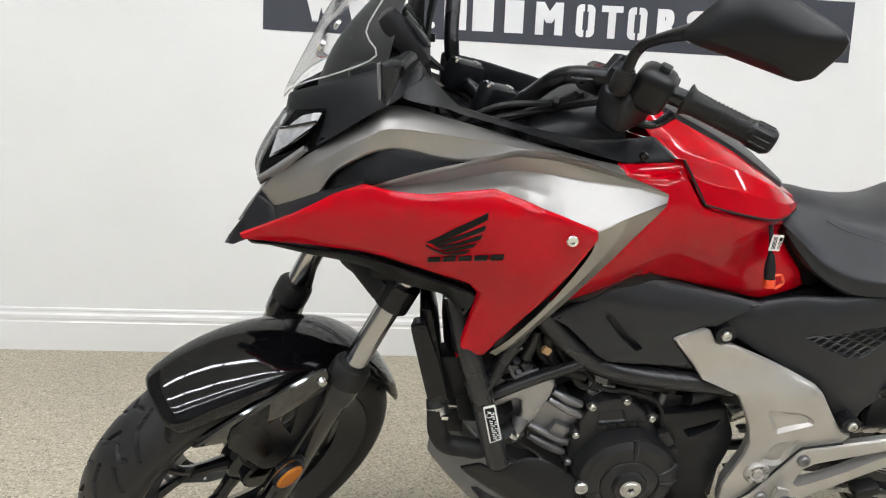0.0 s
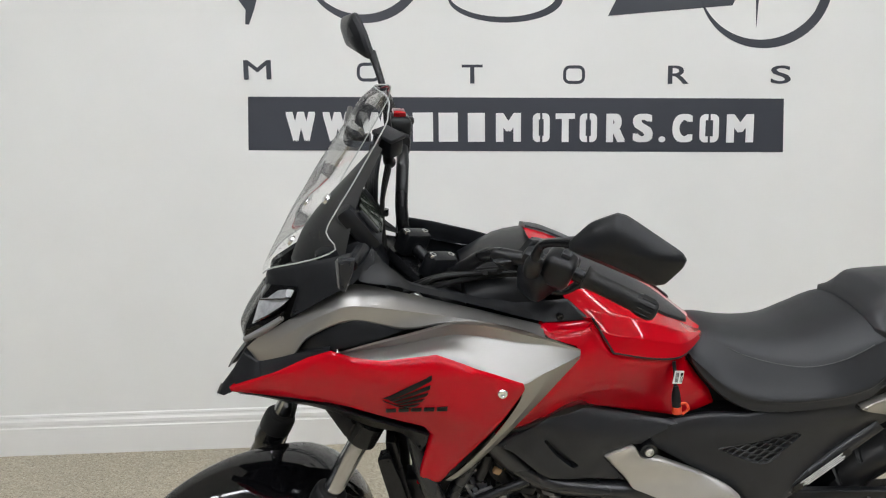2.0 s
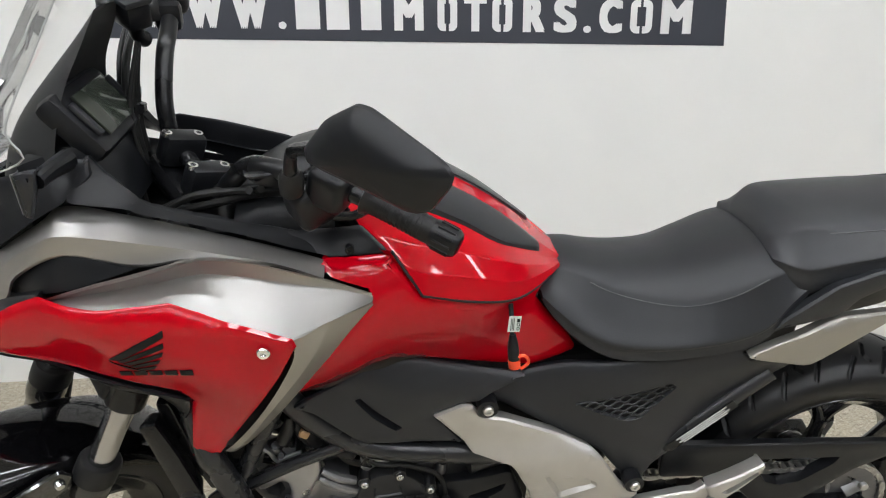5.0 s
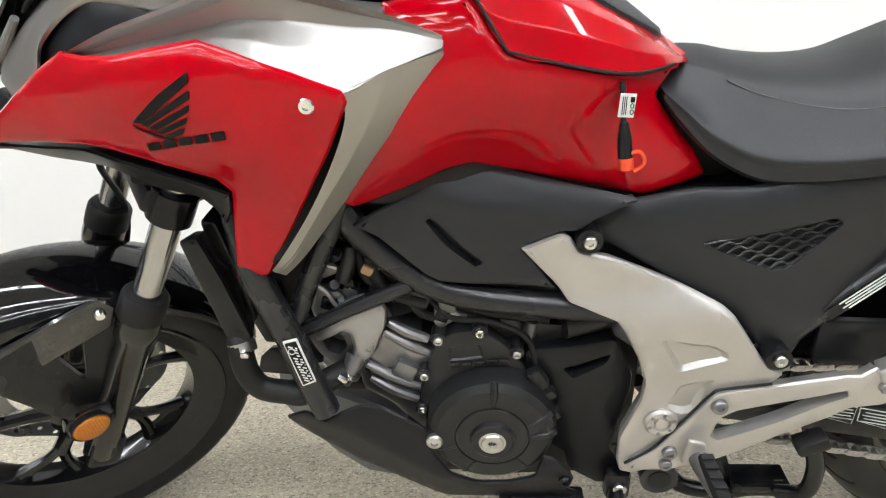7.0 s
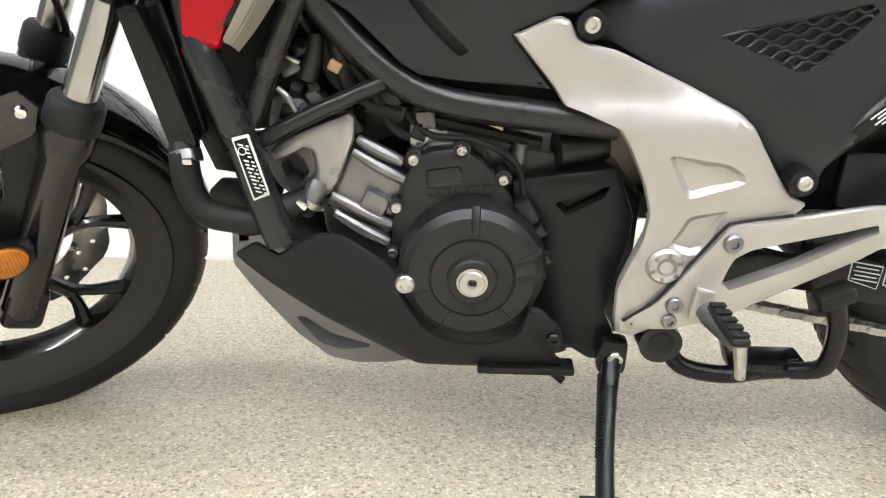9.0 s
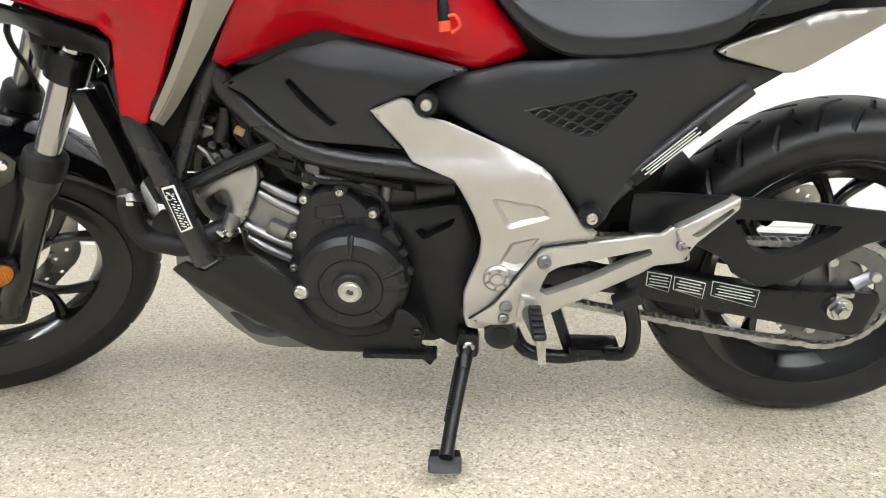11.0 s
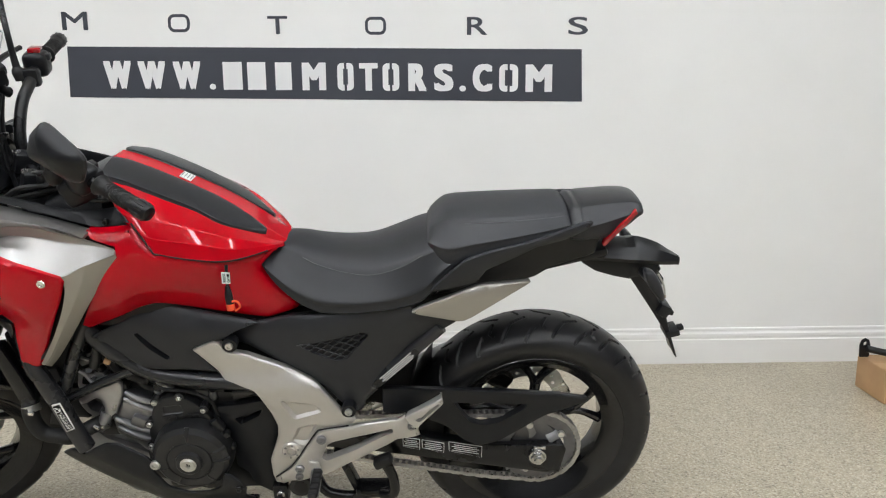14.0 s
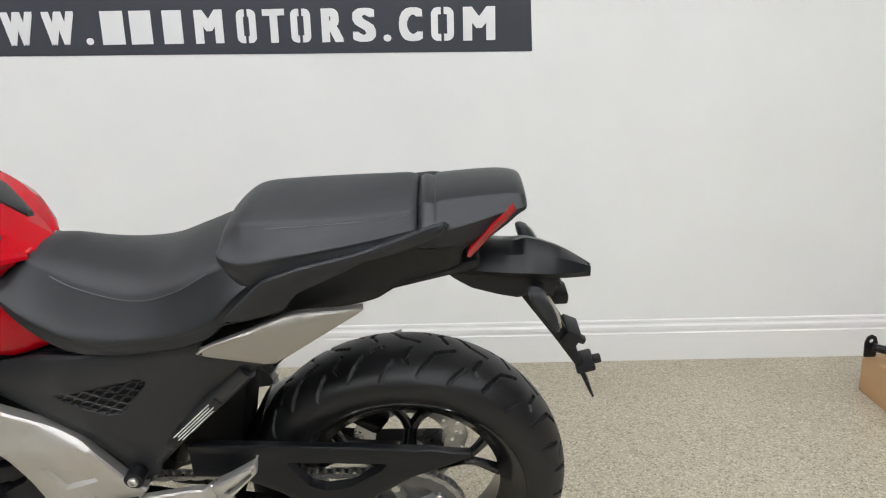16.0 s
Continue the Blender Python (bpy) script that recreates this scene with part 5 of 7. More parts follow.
for k in (-0.066, 0.066):
    part("dash_button", box((0.302, -0.01 + k, 1.093), (0.008, 0.012, 0.05), turn, 0.003), GREYPLASTIC, dash)
# Added near-black filler: shade inside the nose, put into the colour.
secs = [[(x, -w, lo), (x, -w, hi), (x, -w * 0.5, hi + 0.012), (x, w * 0.5, hi + 0.012), (x, w, hi), (x, w, lo), (x, 0, lo - 0.02)] for x, w, lo, hi in ((0.10, 0.05, 0.80, 0.93), (0.16, 0.085, 0.80, 0.97), (0.22, 0.11, 0.80, 1.00))]
part("nose_shade_filler", loft(secs, 2, 3), DARKHOLE, bike, "added near-black filler inside the nose")
part("dash_shroud", box((0.268, 0.0, 1.000), (0.110, 0.190, 0.120), Matrix.Rotation(radians(-18), 4, "Y"), 0.02), PLASTIC, bike, "black shroud below the instrument panel")
# Added near-black filler keeps the wall from showing between the panels.
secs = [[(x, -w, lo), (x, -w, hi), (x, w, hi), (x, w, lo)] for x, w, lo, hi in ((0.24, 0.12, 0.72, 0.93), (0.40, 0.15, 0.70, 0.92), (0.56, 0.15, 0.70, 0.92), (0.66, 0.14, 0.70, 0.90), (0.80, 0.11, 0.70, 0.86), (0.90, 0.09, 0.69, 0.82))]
part("cowl_shade_filler", grid_bm(secs, closed_u=True, cap=True), DARKHOLE, bike, "added near-black filler inside the bodywork")
bm = loft([[(x, -w, lo), (x, -w * 0.8, hi), (x, w * 0.8, hi), (x, w, lo)] for x, w, lo, hi in ((0.47, 0.10, 0.94, 0.972), (0.54, 0.12, 0.93, 1.008), (0.605, 0.125, 0.92, 1.020))], 4, 3)
part("lid_hinge_cover", bm, PLASTIC, bike, "black cover ahead of the storage lid", angle=45)
for s in (-1, 1):
    stem = part("front_indicator", tube([(0.290, s * 0.13, 1.060), (0.283, s * 0.165, 1.060), (0.277, s * 0.185, 1.056)], [0.016, 0.013, 0.012], 12, 3, None, 0.8), PLASTIC, bike, "smoked front turn indicator")
    bm = skin_bm([(0.256, -0.197, 1.068), (0.270, -0.200, 1.073), (0.284, -0.202, 1.073), (0.280, -0.202, 1.050), (0.266, -0.200, 1.014), (0.257, -0.197, 1.016)], thick=0.026, edge=0.006, soft=0.1, step=0.01)
    part("lens", bm if s < 0 else mirrored(bm), GREYPLASTIC, stem, "dark indicator body")
    bm = skin_bm([(0.251, -0.190, 1.066), (0.257, -0.196, 1.068), (0.258, -0.196, 1.018), (0.253, -0.190, 1.020)], thick=0.020, edge=0.003, soft=0.1, step=0.01)
    part("clear_lens", bm if s < 0 else mirrored(bm), CAST, stem, "clear grey indicator lens")
    if s < 0:
        bolt("cowl_screw", (0.290, -0.136, 1.062), 0.007, stem, SATINBLACK)

part("cockpit_side", skin_bm([(0.347, 0.130, 1.034), (0.422, 0.130, 1.020), (0.511, 0.130, 0.997), (0.590, 0.130, 0.972), (0.591, 0.130, 0.919), (0.468, 0.130, 0.936), (0.344, 0.130, 0.966)], thick=0.012, edge=0.004), PLASTIC, bike, "matt black right cockpit panel")

# -- emblem and fairing screw --
wing = [[(0.320, 0.833), (0.364, 0.867), (0.402, 0.891), (0.402, 0.881), (0.368, 0.857), (0.334, 0.833)], [(0.331, 0.831), (0.366, 0.853), (0.400, 0.873), (0.399, 0.864), (0.367, 0.846), (0.338, 0.829)], [(0.337, 0.827), (0.369, 0.844), (0.397, 0.858), (0.394, 0.850), (0.370, 0.837), (0.346, 0.825)],
        [(0.345, 0.823), (0.368, 0.834), (0.391, 0.844), (0.386, 0.836), (0.371, 0.829), (0.353, 0.821)], [(0.353, 0.819), (0.383, 0.831), (0.378, 0.823), (0.361, 0.816)], [(0.320, 0.831), (0.327, 0.826), (0.349, 0.819), (0.368, 0.814), (0.344, 0.816), (0.322, 0.826)]]


def red_y(x, z):
    y = red_depth(x, z)
    for x1, z1, x2, z2, slope in ((0.10, 0.80, 0.56, 0.885, 0.07), (0.450, 0.893, 0.121, 0.840, 0.30)):
        y += slope * max(0.0, ((x - x1) * (z2 - z1) - (z - z1) * (x2 - x1)) / math.hypot(x2 - x1, z2 - z1))
    return y


for f in wing:
    part("emblem_feather", skin_bm([(x, 0, z) for x, z in f], thick=0.0012, edge=0.0004, soft=0.1, step=0.006, base=lambda x, z: red_y(x, z) - 0.0018), INK, bike)
for k in range(5):
    x, z = 0.325 + 0.0212 * k, 0.7965 + 0.0050 * k
    part("name_block", skin_bm([(x, 0, z), (x + 0.0175, 0, z + 0.0042), (x + 0.0180, 0, z + 0.0142), (x + 0.0005, 0, z + 0.0100)], thick=0.0012, edge=0.0004, soft=0.0, step=0.006, base=lambda x, z: red_y(x, z) - 0.0018), INK, bike)
bolt("fairing_screw", (0.517, red_y(0.517, 0.856) - 0.001, 0.856), 0.0085, bike, CHROME)

# -- frame tubes, radiator --
for m in (0, 1):
    sy = -1 if m else 1

    def both(o):
        return [(x, y * sy, z) for x, y, z in o]
    part("frame_tube", tube(both([(0.46, -0.12, 0.76)] + O_TUBE_MAIN), 0.019, 18, 4), FRAMEBLACK, bike, "satin black steel frame tube")
    part("frame_tube", tube(both([(0.375, -0.14, 0.70)] + O_TUBE_DOWN), 0.0195, 18, 4), FRAMEBLACK, bike)
    part("frame_tube", tube(both([(0.515, -0.14, 0.71)] + O_TUBE_DOWN2[:3]), 0.0140, 16, 4), FRAMEBLACK, bike)
    part("frame_tube", tube(both(O_TUBE_X), 0.0105, 16, 4), FRAMEBLACK, bike)
    part("rear_frame_tube", tube(both(O_TUBEUP), 0.0155, 14, 3), FRAMEBLACK, bike)
part("head_gusset", box((0.432, -0.157, 0.53), (0.02, 0.012, 0.06), Matrix.Rotation(radians(15), 4, "Y"), 0.004), SATINBLACK, bike)
part("radiator_side", skin_bm(near(O_RADLEFT, 0.0), thick=0.035, edge=0.006), SATINBLACK, bike, "black radiator side shroud")
part("radiator_core", skin_bm([(0.318, -0.125, 0.667), (0.340, -0.125, 0.664), (0.370, -0.125, 0.509), (0.335, -0.125, 0.497)], thick=0.25, edge=0.003), SATINBLACK, bike, "black radiator core")
part("radiator_hose", tube([(0.352, -0.150, 0.505)] + O_HOSE + [(0.47, -0.15, 0.425), (0.50, -0.13, 0.43)], 0.0175, 16, 5), SOFTRUBBER, bike, "black rubber coolant hose")
bm = tube([(0.3535, -0.158, 0.497), (0.357, -0.163, 0.483)], 0.0192, 18, 1)
part("hose_clamp", bm, STEEL, bike, "steel hose clamp")
part("clamp_screw", box((0.366, -0.181, 0.492), (0.012, 0.01, 0.008), None, 0.002), CHROME, bike)

part("fan_shroud", skin_bm(flat([(0.348, 0.565), (0.405, 0.565), (0.412, 0.480), (0.380, 0.478), (0.362, 0.500)], -0.112), thick=0.05, edge=0.005), PLASTIC, bike, "black radiator fan shroud")
part("radiator_mount", skin_bm(flat([(0.384, 0.505), (0.445, 0.505), (0.450, 0.415), (0.398, 0.420)], -0.105), thick=0.03, edge=0.004), PLASTIC, bike, "black lower radiator mount")
# label on the down tube
lab = part("frame_label", skin_bm([(0.426, -0.1975, 0.525), (0.446, -0.1965, 0.530), (0.463, -0.1965, 0.458), (0.443, -0.1975, 0.450)], thick=0.002, edge=0.0005, soft=0.05), LABEL, bike, "white bordered type plate")
part("label_field", skin_bm([(0.429, -0.1990, 0.522), (0.444, -0.1980, 0.526), (0.460, -0.1980, 0.461), (0.445, -0.1990, 0.454)], thick=0.002, edge=0.0003, soft=0.02), SATINBLACK, lab)
rnd = random.Random(9)
for k in range(13):
    z = 0.518 - 0.0046 * k
    x = 0.4385 + 0.0012 * k
    if k in (1, 2, 3):
        part("text_bar", box((x + 0.0035, -0.2003, z), (0.0045, 0.0012, 0.0012), Matrix.Rotation(radians(14), 4, "Y"), 0), LABEL, lab)
        continue
    w = rnd.uniform(0.004, 0.009)
    part("text_bar", box((x - 0.005 + w / 2, -0.2003, z), (w, 0.0012, 0.0015), Matrix.Rotation(radians(14), 4, "Y"), 0), LABEL, lab)
    part("text_bar", box((x + 0.0015 + w / 2 + 0.001, -0.2003, z - 0.0014), (0.0095 - w, 0.0012, 0.0015), Matrix.Rotation(radians(14), 4, "Y"), 0), LABEL, lab)
bm = lathe([(0.0040, -0.0012), (0.0048, -0.0012), (0.0048, 0.0), (0.0040, 0.0)], (0.4375, -0.1995, 0.511), 20, closed=True)
part("seal_ring", bm, LABEL, lab)

# -- engine --
eng = new("engine")
eng.parent = bike
eng["label"] = "black and silver parallel twin engine"
secs = [[(x, -w, lo), (x, -w, hi), (x, w, hi), (x, w, lo)] for x, w, lo, hi in ((0.57, 0.11, 0.24, 0.46), (0.70, 0.115, 0.20, 0.50), (0.86, 0.105, 0.20, 0.48), (0.92, 0.08, 0.22, 0.42))]
part("crankcase", grid_bm(secs, closed_u=True, cap=True), ENGINEBLACK, eng, "black crankcase")
part("cylinder_block", skin_bm(near(O_CYL2, 0.005), thick=0.24, edge=0.01, soft=0.15), CAST, eng, "cast aluminium cylinder block")
part("cylinder_head", skin_bm([(x, -0.120, z) for x, _, z in O_CYL1], thick=0.23, edge=0.016, soft=0.2, step=0.012, pockets=[([(0.457, 0.470), (0.470, 0.484), (0.488, 0.479), (0.493, 0.460), (0.480, 0.444), (0.463, 0.452)], 0.03, 0.003)]), DARKCAST, eng, "cast aluminium cylinder head")
for a, b in (((0.557, 0.507), (0.610, 0.479)), ((0.551, 0.491), (0.616, 0.454)), ((0.521, 0.434), (0.600, 0.393)), ((0.524, 0.410), (0.591, 0.371))):
    part("cylinder_rib", tube([(a[0], -0.128, a[1]), ((a[0] + b[0]) / 2, -0.132, (a[1] + b[1]) / 2), (b[0], -0.128, b[1])], [0.006, 0.0085, 0.007], 10, 3), CAST, eng)
part("cam_chain_boss", box((0.575, -0.128, 0.425), (0.034, 0.02, 0.03), Matrix.Rotation(radians(28), 4, "Y"), 0.005), CAST, eng)
part("head_cover", skin_bm(flat([(0.449, 0.491), (0.461, 0.503), (0.493, 0.520), (0.536, 0.537), (0.550, 0.543), (0.557, 0.534), (0.554, 0.508), (0.546, 0.489), (0.531, 0.454), (0.518, 0.434), (0.507, 0.434), (0.498, 0.446), (0.504, 0.469), (0.500, 0.492), (0.491, 0.496), (0.478, 0.488), (0.462, 0.480), (0.453, 0.480)], -0.139), thick=0.03, edge=0.008, soft=0.15, step=0.01), LIGHTCAST, eng, "smooth aluminium water jacket cover")
part("mount_plate", skin_bm(flat([(0.345, 0.515), (0.410, 0.515), (0.406, 0.450), (0.366, 0.455)], -0.103), thick=0.01, edge=0.002, soft=0.05), PLASTIC, eng, "black plate behind the frame tube")
part("mount_plate", skin_bm(flat([(0.354, 0.427), (0.372, 0.444), (0.404, 0.443), (0.406, 0.392), (0.345, 0.398)], -0.103), thick=0.01, edge=0.002, soft=0.05), PLASTIC, eng, "black plate behind the frame tube")
part("mount_plate", skin_bm(flat([(0.450, 0.390), (0.512, 0.390), (0.510, 0.345), (0.450, 0.345)], -0.08), thick=0.01, edge=0.002, soft=0.05), PLASTIC, eng, "black plate behind the frame tube")
# Two added near-black blocks stand for the shade behind cylinders and radiator.
part("cylinder_shade_filler", box((0.50, 0.03, 0.55), (0.17, 0.16, 0.26), Matrix.Rotation(radians(-25), 4, "Y"), 0.02), DARKHOLE, eng, "added near-black block for the shade behind the cylinders")
part("radiator_shade_filler", box((0.435, 0.01, 0.605), (0.13, 0.22, 0.20), None, 0.02), DARKHOLE, eng, "added near-black block for the shade behind the radiator")
part("exhaust_header", tube([(0.45, -0.03, 0.46), (0.40, -0.03, 0.42), (0.40, -0.02, 0.34), (0.46, 0.0, 0.26), (0.56, 0.04, 0.23)], 0.022, 14, 4), STEEL, eng, "steel exhaust header")
part("cylinder_base", skin_bm(flat([(0.500, 0.430), (0.525, 0.420), (0.600, 0.385), (0.640, 0.360), (0.640, 0.270), (0.590, 0.290), (0.545, 0.345), (0.505, 0.372)], -0.112), thick=0.22, edge=0.010), DARKCAST, eng, "grey cast cylinder base")
part("water_neck", tube([(0.506, -0.130, 0.450), (0.498, -0.14, 0.434), (0.485, -0.14, 0.417)], [0.015, 0.013, 0.014], 16, 3), CAST, eng)
part("hose_clamp", tube([(0.499, -0.139, 0.431), (0.495, -0.14, 0.424)], 0.0155, 18, 1), STEEL, eng)
part("clamp_screw", box((0.489, -0.160, 0.432), (0.016, 0.008, 0.008), Matrix.Rotation(radians(40), 4, "Y"), 0.002), CHROME, eng)
part("intake_top", box((0.605, -0.065, 0.535), (0.13, 0.06, 0.06), Matrix.Rotation(radians(-20), 4, "Y"), 0.012), ENGINEBLACK, eng)
rnd = random.Random(4)
for k in range(46):
    x, z = rnd.uniform(0.465, 0.64), rnd.uniform(0.515, 0.64)
    if z - 0.54 > (0.66 - x) * 1.2:
        continue
    m = (ENGINEBLACK, DARKCAST, SATINBLACK, SATINBLACK, ENGINEBLACK)[k % 5]
    if k % 2:
        part("fitting", tube([(x, -0.10, z), (x + rnd.uniform(-0.015, 0.02), -0.128, z + 0.026)], rnd.uniform(0.004, 0.009), 12, 2), m, eng)
    else:
        part("fitting", box((x, -0.112, z), (rnd.uniform(0.015, 0.03), 0.03, rnd.uniform(0.012, 0.025)), Matrix.Rotation(rnd.uniform(-0.6, 0.6), 4, "Y"), 0.003), m, eng)
for k, pts in enumerate(([(0.545, -0.115, 0.60), (0.575, -0.125, 0.57), (0.60, -0.12, 0.52), (0.63, -0.115, 0.505)], [(0.60, -0.11, 0.56), (0.64, -0.125, 0.515), (0.70, -0.13, 0.508), (0.75, -0.13, 0.48), (0.765, -0.13, 0.42)], [(0.64, -0.11, 0.53), (0.70, -0.12, 0.52), (0.78, -0.11, 0.50)], [(0.52, -0.11, 0.62), (0.53, -0.12, 0.58), (0.56, -0.12, 0.555)], [(0.80, -0.10, 0.52), (0.83, -0.11, 0.49), (0.86, -0.10, 0.50)])):
    part("engine_hose", tube(pts, (0.007, 0.0045, 0.009, 0.008, 0.005)[k], 10, 5), SOFTRUBBER, eng)
part("sensor_plug", tube([(0.535, -0.118, 0.615), (0.548, -0.122, 0.590)], 0.007, 12, 2), BRASS, eng)
part("gasket_edge", tube([(0.464, -0.128, 0.567), (0.476, -0.128, 0.556), (0.487, -0.128, 0.536), (0.504, -0.128, 0.544), (0.527, -0.128, 0.552)], 0.0035, 10, 4), LIGHTCAST, eng)
part("plug_cap", tube([(0.515, -0.128, 0.630), (0.510, -0.128, 0.604), (0.500, -0.128, 0.578)], [0.007, 0.010, 0.011], 14, 3), ENGINEBLACK, eng, "black spark plug cap")
part("connector", box([(0.535, -0.130, 0.594)][0], (0.016, 0.012, 0.014), Matrix.Rotation(0.5, 4, "Y"), 0.003), CARD, eng, "tan wiring connector")
part("coolant_hose", tube([(0.537, -0.122, 0.622), (0.543, -0.122, 0.583), (0.556, -0.122, 0.559), (0.580, -0.122, 0.546), (0.610, -0.122, 0.536)], 0.0105, 12, 5), SOFTRUBBER, eng)
part("cam_case", skin_bm([(0.454, -0.122, 0.556), (0.473, -0.122, 0.559), (0.495, -0.122, 0.553), (0.501, -0.122, 0.536), (0.477, -0.122, 0.521), (0.452, -0.122, 0.502), (0.445, -0.122, 0.521)], thick=0.05, edge=0.008, soft=0.2), CAST, eng, "cast cam case edge")
part("cover_nose", skin_bm([(0.621, -0.126, 0.528), (0.647, -0.126, 0.524), (0.673, -0.126, 0.514), (0.650, -0.126, 0.505), (0.627, -0.126, 0.489), (0.618, -0.126, 0.502)], thick=0.03, edge=0.008, soft=0.2), LIGHTCAST, eng)
part("clip", box([(0.485, -0.130, 0.601)][0], (0.020, 0.008, 0.004), Matrix.Rotation(0.4, 4, "Y"), 0.001), STEEL, eng)
part("mount_lug", box((0.727, -0.105, 0.505), (0.03, 0.02, 0.05), None, 0.005), DARKCAST, eng)
bolt("mount_bolt", (0.723, -0.117, 0.517), 0.0115, eng, BRASS)
part("breather_cap", tube([(0.753, -0.118, 0.48), (0.757, -0.122, 0.505)], [0.010, 0.008], 12, 2), DARKCAST, eng)
part("starter_motor", tube([(0.80, -0.115, 0.495), (0.86, -0.10, 0.50)], 0.022, 16, 2), ENGINEBLACK, eng)
# left crankcase cover and clutch dome
cover = part("generator_cover", skin_bm(near(O_ENGCOVER, 0.0), ctrl=[(0.70, -0.150, 0.35), (0.67, -0.146, 0.45)], thick=0.05, edge=0.006, soft=0.2, pockets=[([(0.640, 0.474), (0.684, 0.480), (0.690, 0.458), (0.640, 0.451)], 0.003, 0.004)]), ENGINEBLACK, eng, "matt black engine side cover")
C = (0.700, -0.150, 0.350)
bm = lathe([(0.094, 0.01), (0.093, -0.012), (0.088, -0.026), (0.078, -0.034), (0.060, -0.037), (0.054, -0.037), (0.053, -0.035), (0.0515, -0.035), (0.050, -0.038), (0.032, -0.040), (0.030, -0.047), (0.027, -0.049), (0, -0.049)], C, 72)
dome = part("cover_dome", bm, ENGINEBLACK, eng, "round matt black dome", angle=25)
bm = lathe([(0.0, -0.049), (0.0055, -0.049), (0.0065, -0.0525), (0.0145, -0.0525), (0.0155, -0.0515), (0.0160, -0.0505), (0.0190, -0.0500), (0.0198, -0.047), (0, -0.047)], C, 28)
part("dome_plug", bm, STEEL, dome, "polished steel hexagon plug")
for a in (88, 22, 0, 200, 242, 310):
    r0, r1 = (0.055, 0.089)
    p0, p1 = [(C[0] + r * math.cos(radians(a)), C[2] + r * math.sin(radians(a))) for r in (r0, r1)]
    part("dome_rib", tube([(p0[0], C[1] - 0.036, p0[1]), ((p0[0] + p1[0]) / 2, C[1] - 0.0345, (p0[1] + p1[1]) / 2), (p1[0], C[1] - 0.024, p1[1])], [0.003, 0.0055 if a in (88, 22, 0) else 0.003, 0.006 if a in (88, 22, 0) else 0.003], 8, 3), ENGINEBLACK, dome)
for k in range(5):
    part("name_block", box((0.648 + 0.0175 * k, -0.1478, 0.447 + 0.0015 * k), (0.013, 0.003, 0.009), None, 0.001), ENGINEBLACK, cover)
for x, z, r in ((0.626, 0.487, 0.0075), (0.684, 0.500, 0.0075), (0.735, 0.464, 0.0075), (0.604, 0.425, 0.0075), (0.598, 0.362, 0.0075)):
    part("cover_boss", tube([(x, -0.115, z), (x, -0.142, z)], 0.0105, 14, 1), ENGINEBLACK, cover)
    bolt("cover_bolt", (x, -0.143, z), r * 0.88, cover, STEEL)
part("plug_boss", tube([(0.617, -0.15, 0.338), (0.617, -0.180, 0.338)], 0.015, 18, 1), ENGINEBLACK, cover)
bolt("plug_bolt", (0.617, -0.182, 0.338), 0.0125, cover, STEEL)
part("cable_guide", box((0.765, -0.148, 0.425), (0.022, 0.02, 0.035), Matrix.Rotation(radians(-30), 4, "Y"), 0.005), ENGINEBLACK, cover)
part("cable_guide", box((0.775, -0.150, 0.395), (0.035, 0.02, 0.016), Matrix.Rotation(radians(-35), 4, "Y"), 0.005), ENGINEBLACK, cover)
part("cable_guide", box((0.785, -0.150, 0.36), (0.03, 0.02, 0.014), Matrix.Rotation(radians(-22), 4, "Y"), 0.005), ENGINEBLACK, cover)
part("sprocket_cover", skin_bm(O_SPRCOVER, ctrl=[(0.84, -0.140, 0.40)], thick=0.05, edge=0.006, soft=0.12, pockets=[([(0.800, 0.432), (0.868, 0.455), (0.862, 0.440), (0.815, 0.415)], 0.02, 0.006)]), PLASTIC, eng, "matt black sprocket cover")

# -- belly pan --
def pan_y(x, z):
    low = 0.215 + max(0.0, (0.62 - x)) * 0.72
    y = -0.190 + 0.34 * max(0.0, low + 0.062 - z) + 0.10 * max(0.0, z - low - 0.062)
    return y


part("belly_pan", skin_bm([(x, 0, z) for x, _, z in O_PAN], thick=0.012, edge=0.006, soft=0.18, step=0.014, base=pan_y), PLASTIC, bike, "matt black belly pan")
part("belly_pan", mirrored(skin_bm([(x, 0, z) for x, _, z in O_PAN], thick=0.012, edge=0.006, soft=0.18, step=0.014, base=pan_y)), GREYPAINT, bike, "grey right-hand belly cowl")
bolt("pan_bolt", (0.806, -0.190, 0.268), 0.009, bike, SATINBLACK)
part("belly_keel", skin_bm(flat([(0.352, 0.352), (0.400, 0.360), (0.440, 0.310), (0.550, 0.255), (0.660, 0.225), (0.660, 0.135), (0.574, 0.120), (0.527, 0.118), (0.482, 0.128), (0.431, 0.172), (0.375, 0.245), (0.346, 0.290)], -0.050), thick=0.10, edge=0.015, pockets=[([(0.436, 0.206), (0.452, 0.206), (0.488, 0.178), (0.548, 0.160), (0.546, 0.154), (0.505, 0.148), (0.470, 0.160)], None, 0)]), GREYPAINT, bike, "grey plastic lower cowl")
part("pan_rail", box((0.775, -0.165, 0.208), (0.13, 0.03, 0.012), None, 0.004), SATINBLACK, bike)
part("drain_hose", tube([(0.79, -0.14, 0.205), (0.83, -0.15, 0.175)], 0.006, 8, 2), SOFTRUBBER, bike)
part("oil_pan", box((0.72, 0.0, 0.20), (0.26, 0.18, 0.06), None, 0.02), ENGINEBLACK, eng)

